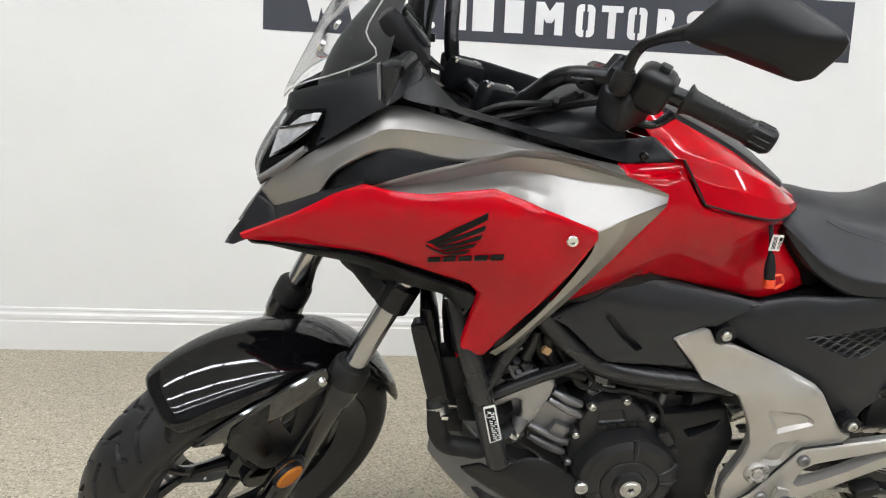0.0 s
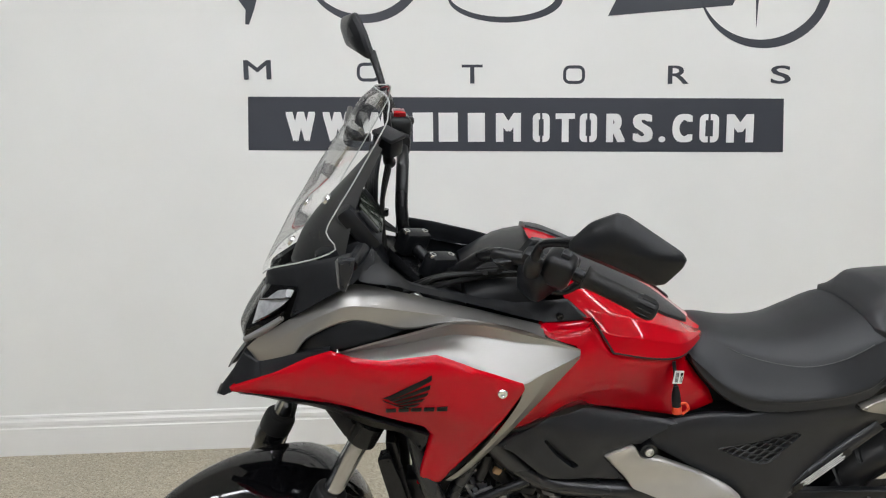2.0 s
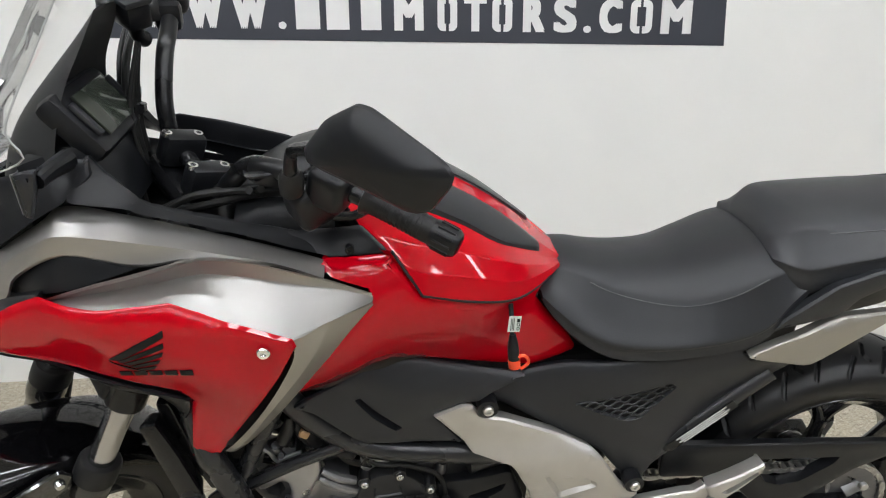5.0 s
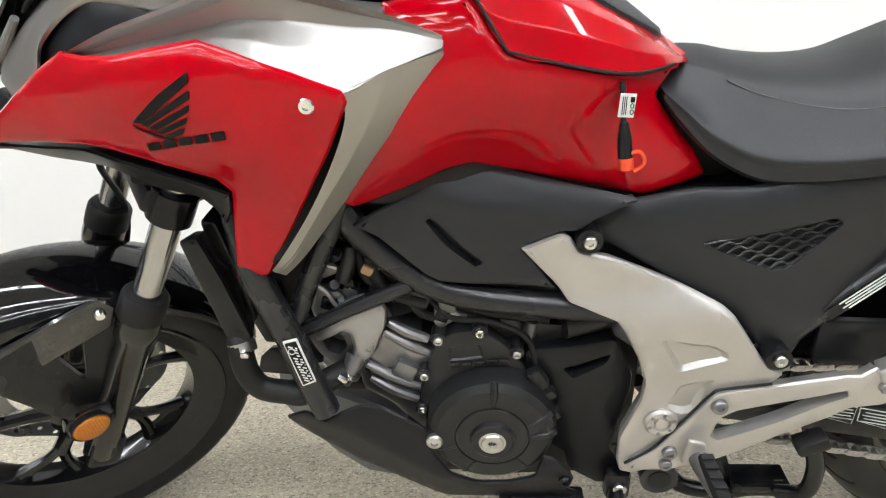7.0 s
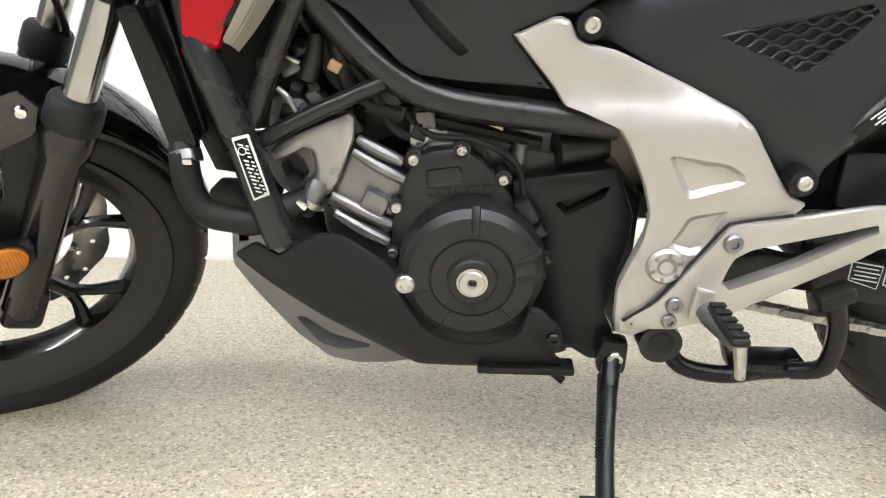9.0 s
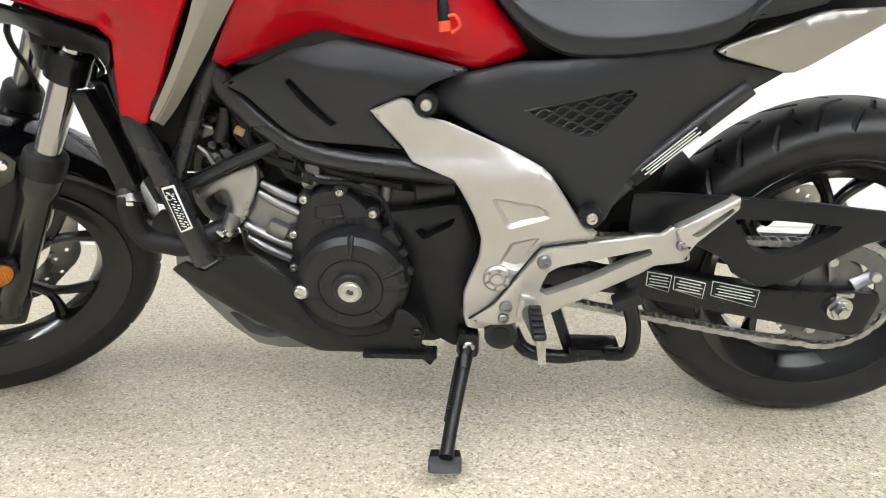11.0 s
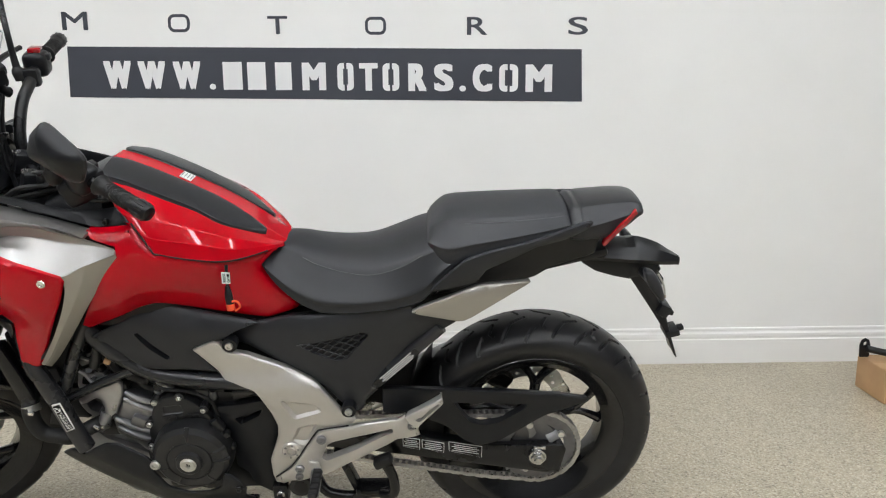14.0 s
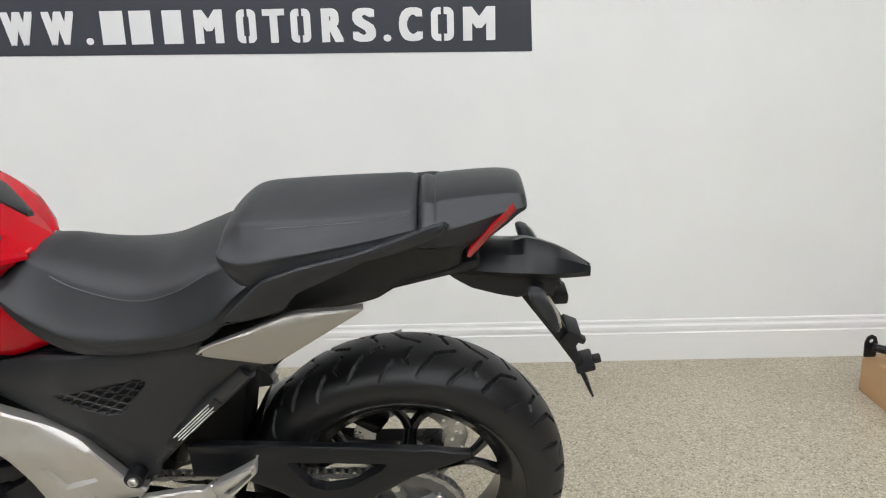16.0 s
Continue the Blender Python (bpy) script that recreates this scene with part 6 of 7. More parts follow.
# -- under-tank cover, aluminium bracket --
skin("under_cover", O_UNDERCOV, GREYPLASTIC, bike, "matt charcoal cover below the shelter panel", ctrl=[(0.70, -0.158, 0.66), (0.80, -0.152, 0.67)], thick=0.02, edge=0.006, soft=0.10, step=0.012, creases=[(0.60, 0.70, 0.70, 0.59, -0.16), (0.88, 0.662, 0.62, 0.706, 0.45)], pockets=[([(0.617, 0.676), (0.643, 0.642), (0.679, 0.609), (0.690, 0.616), (0.652, 0.653), (0.626, 0.681)], 0.018, 0.001)])


def bracket_y(x, z):
    k = max(0.0, min(1.0, (0.578 - z) / 0.045))
    return -0.153 - 0.017 * k * k * (3 - 2 * k) - 0.02 * max(0.0, z - 0.578)


bk = part("frame_bracket", skin_bm([(x, 0, z) for x, _, z in O_BRACKET], thick=0.03, edge=0.007, soft=0.12, step=0.015,
          base=bracket_y, pockets=[(sp(O_REC1), 0.006, 0.008), (sp(O_REC2), 0.006, 0.008)]), ALU, bike, "cast satin aluminium pivot bracket")
part("frame_bracket", mirrored(skin_bm([(x, 0, z) for x, _, z in O_BRACKET], thick=0.03, edge=0.007, base=bracket_y)), ALU, bike)
bm = lathe([(0, -0.006), (0.008, -0.006), (0.010, -0.003), (0.012, -0.003), (0.0135, -0.007), (0.020, -0.007), (0.0235, -0.003), (0.0235, 0.004), (0, 0.004)], (0.937, -0.171, 0.366), 32)
cap = part("pivot_cap", bm, ALU, bk, "round aluminium pivot cap")
for k in range(6):
    a = radians(60 * k + 20)
    part("cap_notch", box((0.937 + 0.017 * math.cos(a), -0.1775, 0.366 + 0.017 * math.sin(a)), (0.006, 0.003, 0.005), Matrix.Rotation(-a, 4, "Y"), 0.001), CAST, cap)
for x, y, z in ((0.822, -0.152, 0.646), (1.077, -0.172, 0.478)):
    part("bolt_collar", tube([(x, y + 0.02, z), (x, y - 0.004, z)], 0.0165, 20, 1), PLASTIC, bike)
    bolt("frame_bolt", (x, y - 0.004, z), 0.0088, bike, STEEL)

# -- foot rests --
for s in (0, 1):
    f = mirrored if s else (lambda b: b)
    y = -0.178
    hang = part("footrest_hanger", f(skin_bm(flat([(0.896, 0.286), (0.906, 0.298), (0.934, 0.318), (0.973, 0.376), (1.001, 0.417), (1.015, 0.424), (1.079, 0.434), (1.171, 0.451), (1.188, 0.451), (1.205, 0.465), (1.232, 0.440), (1.240, 0.408), (1.225, 0.402), (1.186, 0.396), (1.165, 0.381), (1.100, 0.344), (1.025, 0.300), (0.991, 0.288), (0.958, 0.277), (0.904, 0.275)], y), thick=0.022, edge=0.0055, soft=0.08, step=0.012,
                pockets=[([(1.174, 0.429), (1.135, 0.418), (1.085, 0.406), (1.035, 0.393), (1.017, 0.381), (1.012, 0.369), (1.006, 0.345), (1.018, 0.337), (1.093, 0.371), (1.151, 0.405), (1.178, 0.418)], None, 0)])), ALU, bike, "satin aluminium footrest hanger")
    part("pillion_footrest", f(skin_bm([(1.205, -0.182, 0.462), (1.279, -0.190, 0.512), (1.291, -0.190, 0.522), (1.294, -0.190, 0.503), (1.240, -0.190, 0.445), (1.232, -0.188, 0.425), (1.215, -0.184, 0.44)], thick=0.03, edge=0.005, soft=0.15, pockets=[([(1.228, 0.458), (1.282, 0.507), (1.285, 0.500), (1.240, 0.455)], 0.012, 0.002)])), ALU, hang, "folded aluminium pillion footrest")
    peg = part("footrest", f(tube([(0.990, -0.178, 0.314), (0.994, -0.205, 0.314), (1.001, -0.270, 0.318)], [0.013, 0.015, 0.011], 14, 3, None, 0.8)), CAST, bike, "folding rider footrest with a rubber pad")
    part("pad", f(box((0.998, -0.238, 0.324), (0.023, 0.092, 0.012), Matrix.Rotation(radians(-3), 4, "X"), 0.006, seg=3)), SOFTRUBBER, peg, "ribbed black rubber pad")
    for k in range(5):
        part("pad_rib", f(box((0.998, -0.202 - 0.018 * k, 0.3305 + 0.0009 * k), (0.019, 0.011, 0.003), Matrix.Rotation(radians(-3), 4, "X"), 0.0015)), SOFTRUBBER, peg)
    part("peg_feeler", f(tube([(1.001, -0.272, 0.318), (1.003, -0.278, 0.300), (1.005, -0.281, 0.280)], [0.008, 0.007, 0.006], 10, 3)), STEEL, peg)
    part("heel_bracket", f(skin_bm(flat([(0.975, 0.345), (1.000, 0.338), (1.006, 0.310), (0.990, 0.292), (0.970, 0.300)], -0.188), thick=0.012, edge=0.004)), ALU, peg, "aluminium footrest clevis")
# Near-black bead draws the shaded joint round the hanger.
part("hanger_gap", tube([(0.893, -0.1745, 0.288), (0.932, -0.1745, 0.3205), (0.971, -0.1745, 0.378), (0.999, -0.1745, 0.420), (1.014, -0.1745, 0.4275), (1.075, -0.1745, 0.4375)], 0.0020, 8, 4), DARKHOLE, bike)
for x, z, r in ((1.010, 0.402, 0.0115), (0.953, 0.316, 0.011), (0.950, 0.293, 0.0095), (1.22, 0.437, 0.009)):
    bolt("hanger_bolt", (x, -0.180, z), r, bike, CAST)

# -- stands --
part("side_stand", tube([(0.893, -0.155, 0.217), (0.885, -0.185, 0.190), (0.870, -0.265, 0.155), (0.860, -0.335, 0.132)], [0.014, 0.0125, 0.0115, 0.0115], 14, 4), SATINBLACK, bike, "black side stand swung out")
part("stand_foot", skin_bm([(0.832, -0.352, 0.112), (0.885, -0.352, 0.112), (0.885, -0.330, 0.125), (0.832, -0.330, 0.125)], thick=0.03, edge=0.004), SATINBLACK, bike)
part("stand_pivot", box((0.893, -0.145, 0.218), (0.04, 0.03, 0.055), None, 0.01), SATINBLACK, bike)
bolt("stand_bolt", (0.894, -0.162, 0.222), 0.0105, bike, STEEL)
spring_dir = Vector((-0.018, -0.115, -0.042)).normalized()
spring_u = spring_dir.orthogonal().normalized()
spring_v = spring_dir.cross(spring_u)
coil = []
for k in range(24 * 8 + 1):
    t, a = k / (24 * 8), math.pi * k / 4
    coil.append(Vector((0.878 - 0.018 * t, -0.165 - 0.115 * t, 0.200 - 0.042 * t)) + 0.0045 * (math.cos(a) * spring_u + math.sin(a) * spring_v))
part("stand_spring", tube(coil, 0.0014, 5, 1), SATINBLACK, bike, "coiled stand return spring")
for s in (-1, 1):
    part("centre_stand", tube([(0.975, s * 0.10, 0.215), (1.00, s * 0.115, 0.182), (1.06, s * 0.12, 0.172), (1.11, s * 0.12, 0.180), (1.155, s * 0.135, 0.196)], 0.013, 12, 4), SATINBLACK, bike, "black folded centre stand")
part("stand_crossbar", box((1.120, -0.115, 0.196), (0.090, 0.05, 0.014), None, 0.004), SATINBLACK, bike)
part("stand_lever", tube([(1.14, -0.14, 0.195), (1.172, -0.158, 0.215), (1.172, -0.166, 0.27), (1.158, -0.170, 0.315), (1.150, -0.172, 0.333)], [0.012, 0.0125, 0.0125, 0.013, 0.015], 14, 4), SATINBLACK, bike)
part("lever_pad", box((1.150, -0.172, 0.330), (0.045, 0.03, 0.022), Matrix.Rotation(radians(-25), 4, "Y"), 0.005), SOFTRUBBER, bike)
part("swing_pivot_boss", tube([(0.948, -0.14, 0.252), (0.948, -0.172, 0.252)], [0.028, 0.028], 24, 1), ENGINEBLACK, bike)
# Solid near-black plug stands in for the shaded bore.
part("pivot_bore", tube([(0.948, -0.16, 0.252), (0.948, -0.1735, 0.252)], 0.017, 20, 1), DARKHOLE, bike)
part("stand_strut", box((1.055, -0.10, 0.245), (0.02, 0.03, 0.14), Matrix.Rotation(radians(-20), 4, "Y"), 0.004), SATINBLACK, bike)

# -- swing arm, chain, guard --
for s in (0, 1):
    f = mirrored if s else (lambda b: b)
    arm = part("swing_arm", f(skin_bm(near([(0.96, -0.11, 0.375), (1.06, -0.112, 0.365)] + O_ARM + [(1.04, -0.11, 0.315), (0.96, -0.11, 0.325)], 0.0), thick=0.035, edge=0.005, soft=0.08)), SATINBLACK, bike, "satin black box-section swing arm")
part("arm_bridge", box((1.18, 0, 0.36), (0.07, 0.17, 0.08), None, 0.012), SATINBLACK, bike)
for (x0, x1, z0, z1, dy) in ((1.308, 1.392, 0.336, 0.319, 0.029), (1.242, 1.298, 0.3435, 0.3315, 0.026), (1.195, 1.238, 0.352, 0.345, 0.028)):
    lab = part("warning_label", skin_bm([(x0, -0.1158, z0), (x1, -0.1158, z1), (x1 - 0.001, -0.1158, z1 - dy - 0.006), (x0 + 0.001, -0.1158, z0 - dy)], thick=0.0016, edge=0.0003, soft=0.03), LABEL, bike, "small warning label with fine print")
    part("label_field", skin_bm([(x0 + 0.0015, -0.1168, z0 - 0.0015), (x1 - 0.0015, -0.1168, z1 - 0.0015), (x1 - 0.0025, -0.1168, z1 - dy - 0.0045), (x0 + 0.0025, -0.1168, z0 - dy + 0.0015)], thick=0.0016, edge=0.0002, soft=0.0), SATINBLACK, lab)
    for k in range(4):
        zc = (z0 + z1) / 2 - 0.006 - 0.0058 * k
        part("text_bar", box(((x0 + x1) / 2, -0.1175, zc), ((x1 - x0) * (0.82 if k % 2 else 0.7), 0.0012, 0.0011), Matrix.Rotation(math.atan2(z0 - z1, x1 - x0), 4, "Y"), 0), LABEL, lab)
bm = lathe([(0, -0.020), (0.010, -0.020), (0.0105, -0.010), (0.0165, -0.010), (0.018, -0.006), (0.018, 0.002), (0, 0.002)], (1.530, -0.122, 0.290), 6)
part("axle_nut", bm, STEEL, bike, "steel rear axle nut", angle=20)
part("axle_washer", tube([(1.530, -0.113, 0.290), (1.530, -0.126, 0.290)], 0.0215, 24, 1), STEEL, bike)
part("chain_adjuster", box((1.535, -0.119, 0.314), (0.03, 0.004, 0.008), None, 0.001), STEEL, bike)
spro = part("rear_sprocket", lathe([(0.070, -0.003), (0.098, -0.003), (0.098, 0.003), (0.070, 0.003)], (1.530, -0.093, 0.300), 86, closed=True), DARKCAST, bike, "steel rear sprocket")
for k in range(43):
    a = 2 * math.pi * k / 43
    part("tooth", box((1.530 + 0.1005 * math.cos(a), -0.093, 0.300 + 0.1005 * math.sin(a)), (0.0075, 0.0055, 0.006), Matrix.Rotation(-a, 4, "Y"), 0.001, seg=1), CAST, spro)
for k in range(5):
    a = 2 * math.pi * k / 5 + 0.6
    at = lambda r, w: (1.530 + r * math.cos(a + w), -0.093, 0.300 + r * math.sin(a + w))
    part("sprocket_arm", tube([at(0.035, 0), at(0.055, 0.0), at(0.080, 0)], [0.014, 0.011, 0.016], 10, 3, None, 0.35), CAST, spro)
    bolt("sprocket_nut", (1.530 + 0.072 * math.cos(a), -0.098, 0.300 + 0.072 * math.sin(a)), 0.0085, spro, STEEL, dish=False)
part("sprocket_carrier", lathe([(0, -0.088), (0.055, -0.088), (0.062, -0.07), (0.062, -0.03), (0, -0.03)], REAR, 40), DARKCAST, rw, "cast aluminium sprocket carrier")

chain = tagged(new("drive_chain"), "steel roller drive chain")
chain.parent = bike
path = [Vector((0.93, 0, 0.303)), Vector((1.10, 0, 0.269)), Vector((1.247, 0, 0.241)), Vector((1.40, 0, 0.211))]
path += [Vector((1.530 + 0.106 * math.cos(radians(a)), 0, 0.300 + 0.106 * math.sin(radians(a)))) for a in range(-108, 96, 12)]
path += [Vector((1.40, 0, 0.402)), Vector((1.20, 0, 0.406)), Vector((0.93, 0, 0.400))]
line = [Vector(p) for p in curve(path, 10)]
pitch, rest, at, stops = 0.015875, 0.0, line[0], [line[0]]
for a, b in zip(line, line[1:]):
    l = (b - a).length
    while rest + l >= pitch:
        a = a + (b - a).normalized() * (pitch - rest)
        stops.append(a)
        l, rest = (b - a).length, 0.0
    rest += l


def link_bm(w, h):
    """Two waisted side plates with their roller."""
    bm = bmesh.new()
    out = []
    for k in range(24):
        a = 2 * math.pi * k / 24
        x = math.cos(a) * 0.0145
        out.append((x, (h * (0.72 + 0.28 * abs(math.cos(a)) ** 1.2)) * math.sin(a)))
    for y in (-w, w):
        v0 = [bm.verts.new((x, y - 0.0011, z)) for x, z in out]
        v1 = [bm.verts.new((x, y + 0.0011, z)) for x, z in out]
        bm.faces.new(v0)
        bm.faces.new(v1[::-1])
        for i in range(24):
            bm.faces.new((v0[i], v0[(i + 1) % 24], v1[(i + 1) % 24], v1[i]))
    for x in (-0.0079, 0.0079):
        join(bm, lathe([(0, -w - 0.0022), (0.0032, -w - 0.0022), (0.0032, w + 0.0022), (0, w + 0.0022)], (x, 0, 0), 10))
    join(bm, lathe([(0, -w), (0.005, -w), (0.005, w), (0, w)], (0.0079, 0, 0), 10))
    return bm


links = []
for k, (a, b) in enumerate(zip(stops, stops[1:])):
    if k < 2:
        ob = part("link", link_bm(0.0085 if k else 0.0065, 0.0072), CHAIN, chain, angle=40)
        links.append(ob)
    else:
        ob = new("link", links[k % 2].data)
        ob.parent = chain
    d = (b - a).normalized()
    ob.matrix_local = Matrix.Translation((a + b) / 2 + Vector((0, -0.093, 0))) @ Matrix.Rotation(-math.atan2(d.z, d.x), 4, "Y")
hugger_side = [(1.150, -0.118, 0.497), (1.180, -0.118, 0.497), (1.312, -0.118, 0.491), (1.451, -0.116, 0.482), (1.578, -0.106, 0.464), (1.650, -0.090, 0.440), (1.656, -0.088, 0.429), (1.624, -0.098, 0.427), (1.541, -0.110, 0.407), (1.431, -0.116, 0.343), (1.381, -0.118, 0.333), (1.344, -0.118, 0.351), (1.308, -0.118, 0.386), (1.229, -0.118, 0.424), (1.150, -0.118, 0.428)]
guard = part("chain_guard", skin_bm(hugger_side, thick=0.022, edge=0.005, soft=0.12, step=0.012, creases=[(1.16, 0.462, 1.64, 0.432, -0.12)], pockets=[([(1.318, 0.455), (1.400, 0.452), (1.500, 0.443), (1.489, 0.429), (1.428, 0.396), (1.386, 0.391), (1.357, 0.402), (1.340, 0.424)], None, 0)]), PLASTIC, bike, "matt black chain guard and hugger")
part("guard_bolt", lathe([(0, -0.005), (0.007, -0.004), (0.008, 0.003), (0, 0.003)], (1.388, -0.120, 0.362), 14), SATINBLACK, guard)
rows = []
for a in range(62, 172, 8):
    rows.append([(1.527 + (0.326 + 0.004 * abs(k) / 4 * -1) * math.cos(radians(a)), 0.085 * k / 4, 0.312 + (0.326 - 0.022 * (abs(k) / 4) ** 3) * math.sin(radians(a))) for k in range(-4, 5)] if a > 138 else None)
rows = [r for r in rows if r]
bm = loft(rows, 3, 2, closed=False)
bmesh.ops.solidify(bm, geom=bm.faces[:], thickness=0.004)
part("hugger", bm, PLASTIC, bike, "matt black rear hugger")
part("rear_caliper", box((1.44, 0.075, 0.40), (0.09, 0.05, 0.055), Matrix.Rotation(radians(35), 4, "Y"), 0.012), SATINBLACK, bike)
part("shock", tube([(1.05, 0.0, 0.36), (1.13, 0.0, 0.56)], 0.035, 16, 1), SATINBLACK, bike, "black rear shock absorber")
part("silencer", loft([[(x, 0.19 + 0.055 * math.cos(a), z + 0.062 * math.sin(a)) for a in np.linspace(0, 2 * math.pi, 12, endpoint=False)] for x, z in ((1.20, 0.30), (1.24, 0.325), (1.36, 0.385), (1.48, 0.440), (1.51, 0.452))], 2, 2), GREYPAINT, bike, "grey exhaust silencer")
part("exhaust_pipe", tube([(0.56, 0.10, 0.24), (0.72, 0.13, 0.19), (0.95, 0.15, 0.2), (1.22, 0.18, 0.30)], 0.026, 14, 5), STEEL, bike, "steel exhaust pipe")

# -- tail --
secs = [saddle(*k) for k in ((1.572, 0.926, (0.060, 0.919), (0.110, 0.890), 0.872), (1.582, 0.934, (0.062, 0.927), (0.110, 0.893), 0.870), (1.596, 0.931, (0.062, 0.924), (0.106, 0.894), 0.868), (1.606, 0.936, (0.062, 0.929), (0.104, 0.896), 0.868), (1.660, 0.941, (0.058, 0.935), (0.090, 0.906), 0.868), (1.700, 0.943, (0.056, 0.937), (0.080, 0.916), 0.890), (1.724, 0.941, (0.052, 0.935), (0.072, 0.918), 0.908), (1.735, 0.935, (0.048, 0.930), (0.064, 0.919), 0.912), (1.739, 0.926, (0.042, 0.923), (0.054, 0.918), 0.914))]
part("tail_cowl", loft(secs, 3, 4), GREYPLASTIC, bike, "matt dark grey tail cowl", angle=45)
skin("tail_side", [(1.261, -0.112, 0.738), (1.351, -0.118, 0.825), (1.45, -0.116, 0.862), (1.552, -0.108, 0.900), (1.66, -0.080, 0.905), (1.712, -0.052, 0.920), (1.640, -0.078, 0.852), (1.637, -0.072, 0.821), (1.536, -0.075, 0.788), (1.501, -0.085, 0.770)], PLASTIC, bike, "matt black tail side panel", thick=0.03, edge=0.006)
skin("grab_rail", near(O_RAIL, -0.006), GREYPLASTIC, bike, "dark grey moulded grab rail", thick=0.025, edge=0.007, soft=0.15)
skin("tail_light", [(1.716, -0.078, 0.928), (1.722, -0.074, 0.918), (1.684, -0.092, 0.886), (1.650, -0.098, 0.850), (1.644, -0.100, 0.854), (1.649, -0.100, 0.866), (1.682, -0.094, 0.901)], REDLENS, bike, "slim red tail light", thick=0.02, edge=0.0015, soft=0.06, step=0.01)
part("tail_underside", box((1.57, 0, 0.80), (0.20, 0.14, 0.02), Matrix.Rotation(radians(-14), 4, "Y"), 0.008), PLASTIC, bike)
secs = [[(x, -w, e), (x, -w * 0.62, (t + e) / 2 + 0.006), (x, 0, t), (x, w * 0.62, (t + e) / 2 + 0.006), (x, w, e), (x, w * 0.9, e - 0.010), (x, 0, e - 0.006), (x, -w * 0.9, e - 0.010)] for x, w, t, e in ((1.600, 0.060, 0.822, 0.806), (1.650, 0.058, 0.830, 0.805), (1.721, 0.056, 0.828, 0.798), (1.750, 0.055, 0.833, 0.796), (1.800, 0.042, 0.816, 0.786), (1.838, 0.022, 0.790, 0.777), (1.857, 0.008, 0.776, 0.771))]
rear_guard = part("rear_fender", loft(secs, 1, 4), PLASTIC, bike, "matt black peaked rear mudguard", angle=30)
lower = [(1.600, 0.800), (1.640, 0.802), (1.700, 0.796), (1.755, 0.792), (1.800, 0.775), (1.806, 0.762), (1.795, 0.748), (1.791, 0.738), (1.751, 0.742), (1.732, 0.737), (1.698, 0.744), (1.653, 0.758), (1.622, 0.778)]
part("fender_body", skin_bm(flat(lower, -0.040), thick=0.080, edge=0.010, soft=0.08), PLASTIC, rear_guard)
part("plate_holder", skin_bm(flat([(1.725, 0.755), (1.775, 0.744), (1.800, 0.700), (1.835, 0.640), (1.852, 0.590), (1.880, 0.515), (1.872, 0.520), (1.842, 0.585), (1.800, 0.648), (1.760, 0.705)], -0.03), thick=0.06, edge=0.004, soft=0.08), PLASTIC, bike, "black number plate holder without a plate")
part("plate_step", box((1.826, -0.012, 0.652), (0.03, 0.06, 0.03), Matrix.Rotation(radians(25), 4, "Y"), 0.004), PLASTIC, bike)
part("plate_step", box((1.858, -0.012, 0.585), (0.035, 0.05, 0.016), Matrix.Rotation(radians(-15), 4, "Y"), 0.004), PLASTIC, bike)
part("plate_screw", box((1.878, -0.02, 0.597), (0.016, 0.016, 0.012), Matrix.Rotation(radians(-15), 4, "Y"), 0.003), PLASTIC, bike)
part("plate_screw", box((1.848, -0.02, 0.64), (0.014, 0.016, 0.012), Matrix.Rotation(radians(20), 4, "Y"), 0.003), PLASTIC, bike)
part("plate_light", box((1.805, 0.0, 0.725), (0.03, 0.05, 0.02), None, 0.005), PLASTIC, bike)
for s in (-1, 1):
    stem = part("rear_indicator", tube([(1.762, s * 0.03, 0.760), (1.762, s * 0.07, 0.763), (1.763, s * 0.095, 0.763)], [0.012, 0.011, 0.013], 12, 3), PLASTIC, bike, "smoked rear turn indicator")
    secs = [[(1.765 + dx * w - 0.35 * dz * w, s * y, 0.762 + (0.010 if s > 0 else 0.0) + dz * w) for dx, dz in ((-0.014, 0.034), (0.006, 0.032), (0.016, 0.0), (0.014, -0.036), (0.002, -0.036), (-0.014, 0.0))] for y, w in ((0.088, 0.5), (0.096, 0.95), (0.112, 1.0), (0.122, 0.85), (0.127, 0.35))]
    part("lens", loft(secs, 3, 3), GREYPLASTIC, stem, "dark indicator lens")
    part("lens_rim", tube([(1.768, s * 0.119, 0.792), (1.783, s * 0.122, 0.765), (1.791, s * 0.118, 0.733)], 0.0022, 8, 4), STEEL, stem)

# Added blocks stop the wall showing through; their near-black stands for deep shade.
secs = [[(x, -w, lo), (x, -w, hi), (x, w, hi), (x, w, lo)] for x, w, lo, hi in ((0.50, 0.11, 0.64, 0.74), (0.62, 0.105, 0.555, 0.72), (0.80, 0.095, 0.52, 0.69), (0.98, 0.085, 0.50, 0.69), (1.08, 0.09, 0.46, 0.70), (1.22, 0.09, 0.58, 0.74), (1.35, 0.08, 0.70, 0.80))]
part("seat_gap_filler", box((0.945, 0, 0.745), (0.13, 0.15, 0.10), None, 0.01), DARKHOLE, bike, "added near-black block in the gap behind the storage lid")
part("rear_shade_filler", box((1.17, 0.04, 0.54), (0.14, 0.12, 0.34), Matrix.Rotation(radians(12), 4, "Y"), 0.02), DARKHOLE, bike, "added near-black block for the shade ahead of the rear wheel")
part("body_shade_filler", grid_bm(secs, closed_u=True, cap=True), DARKHOLE, bike, "added near-black filler for the shade behind the side panels")

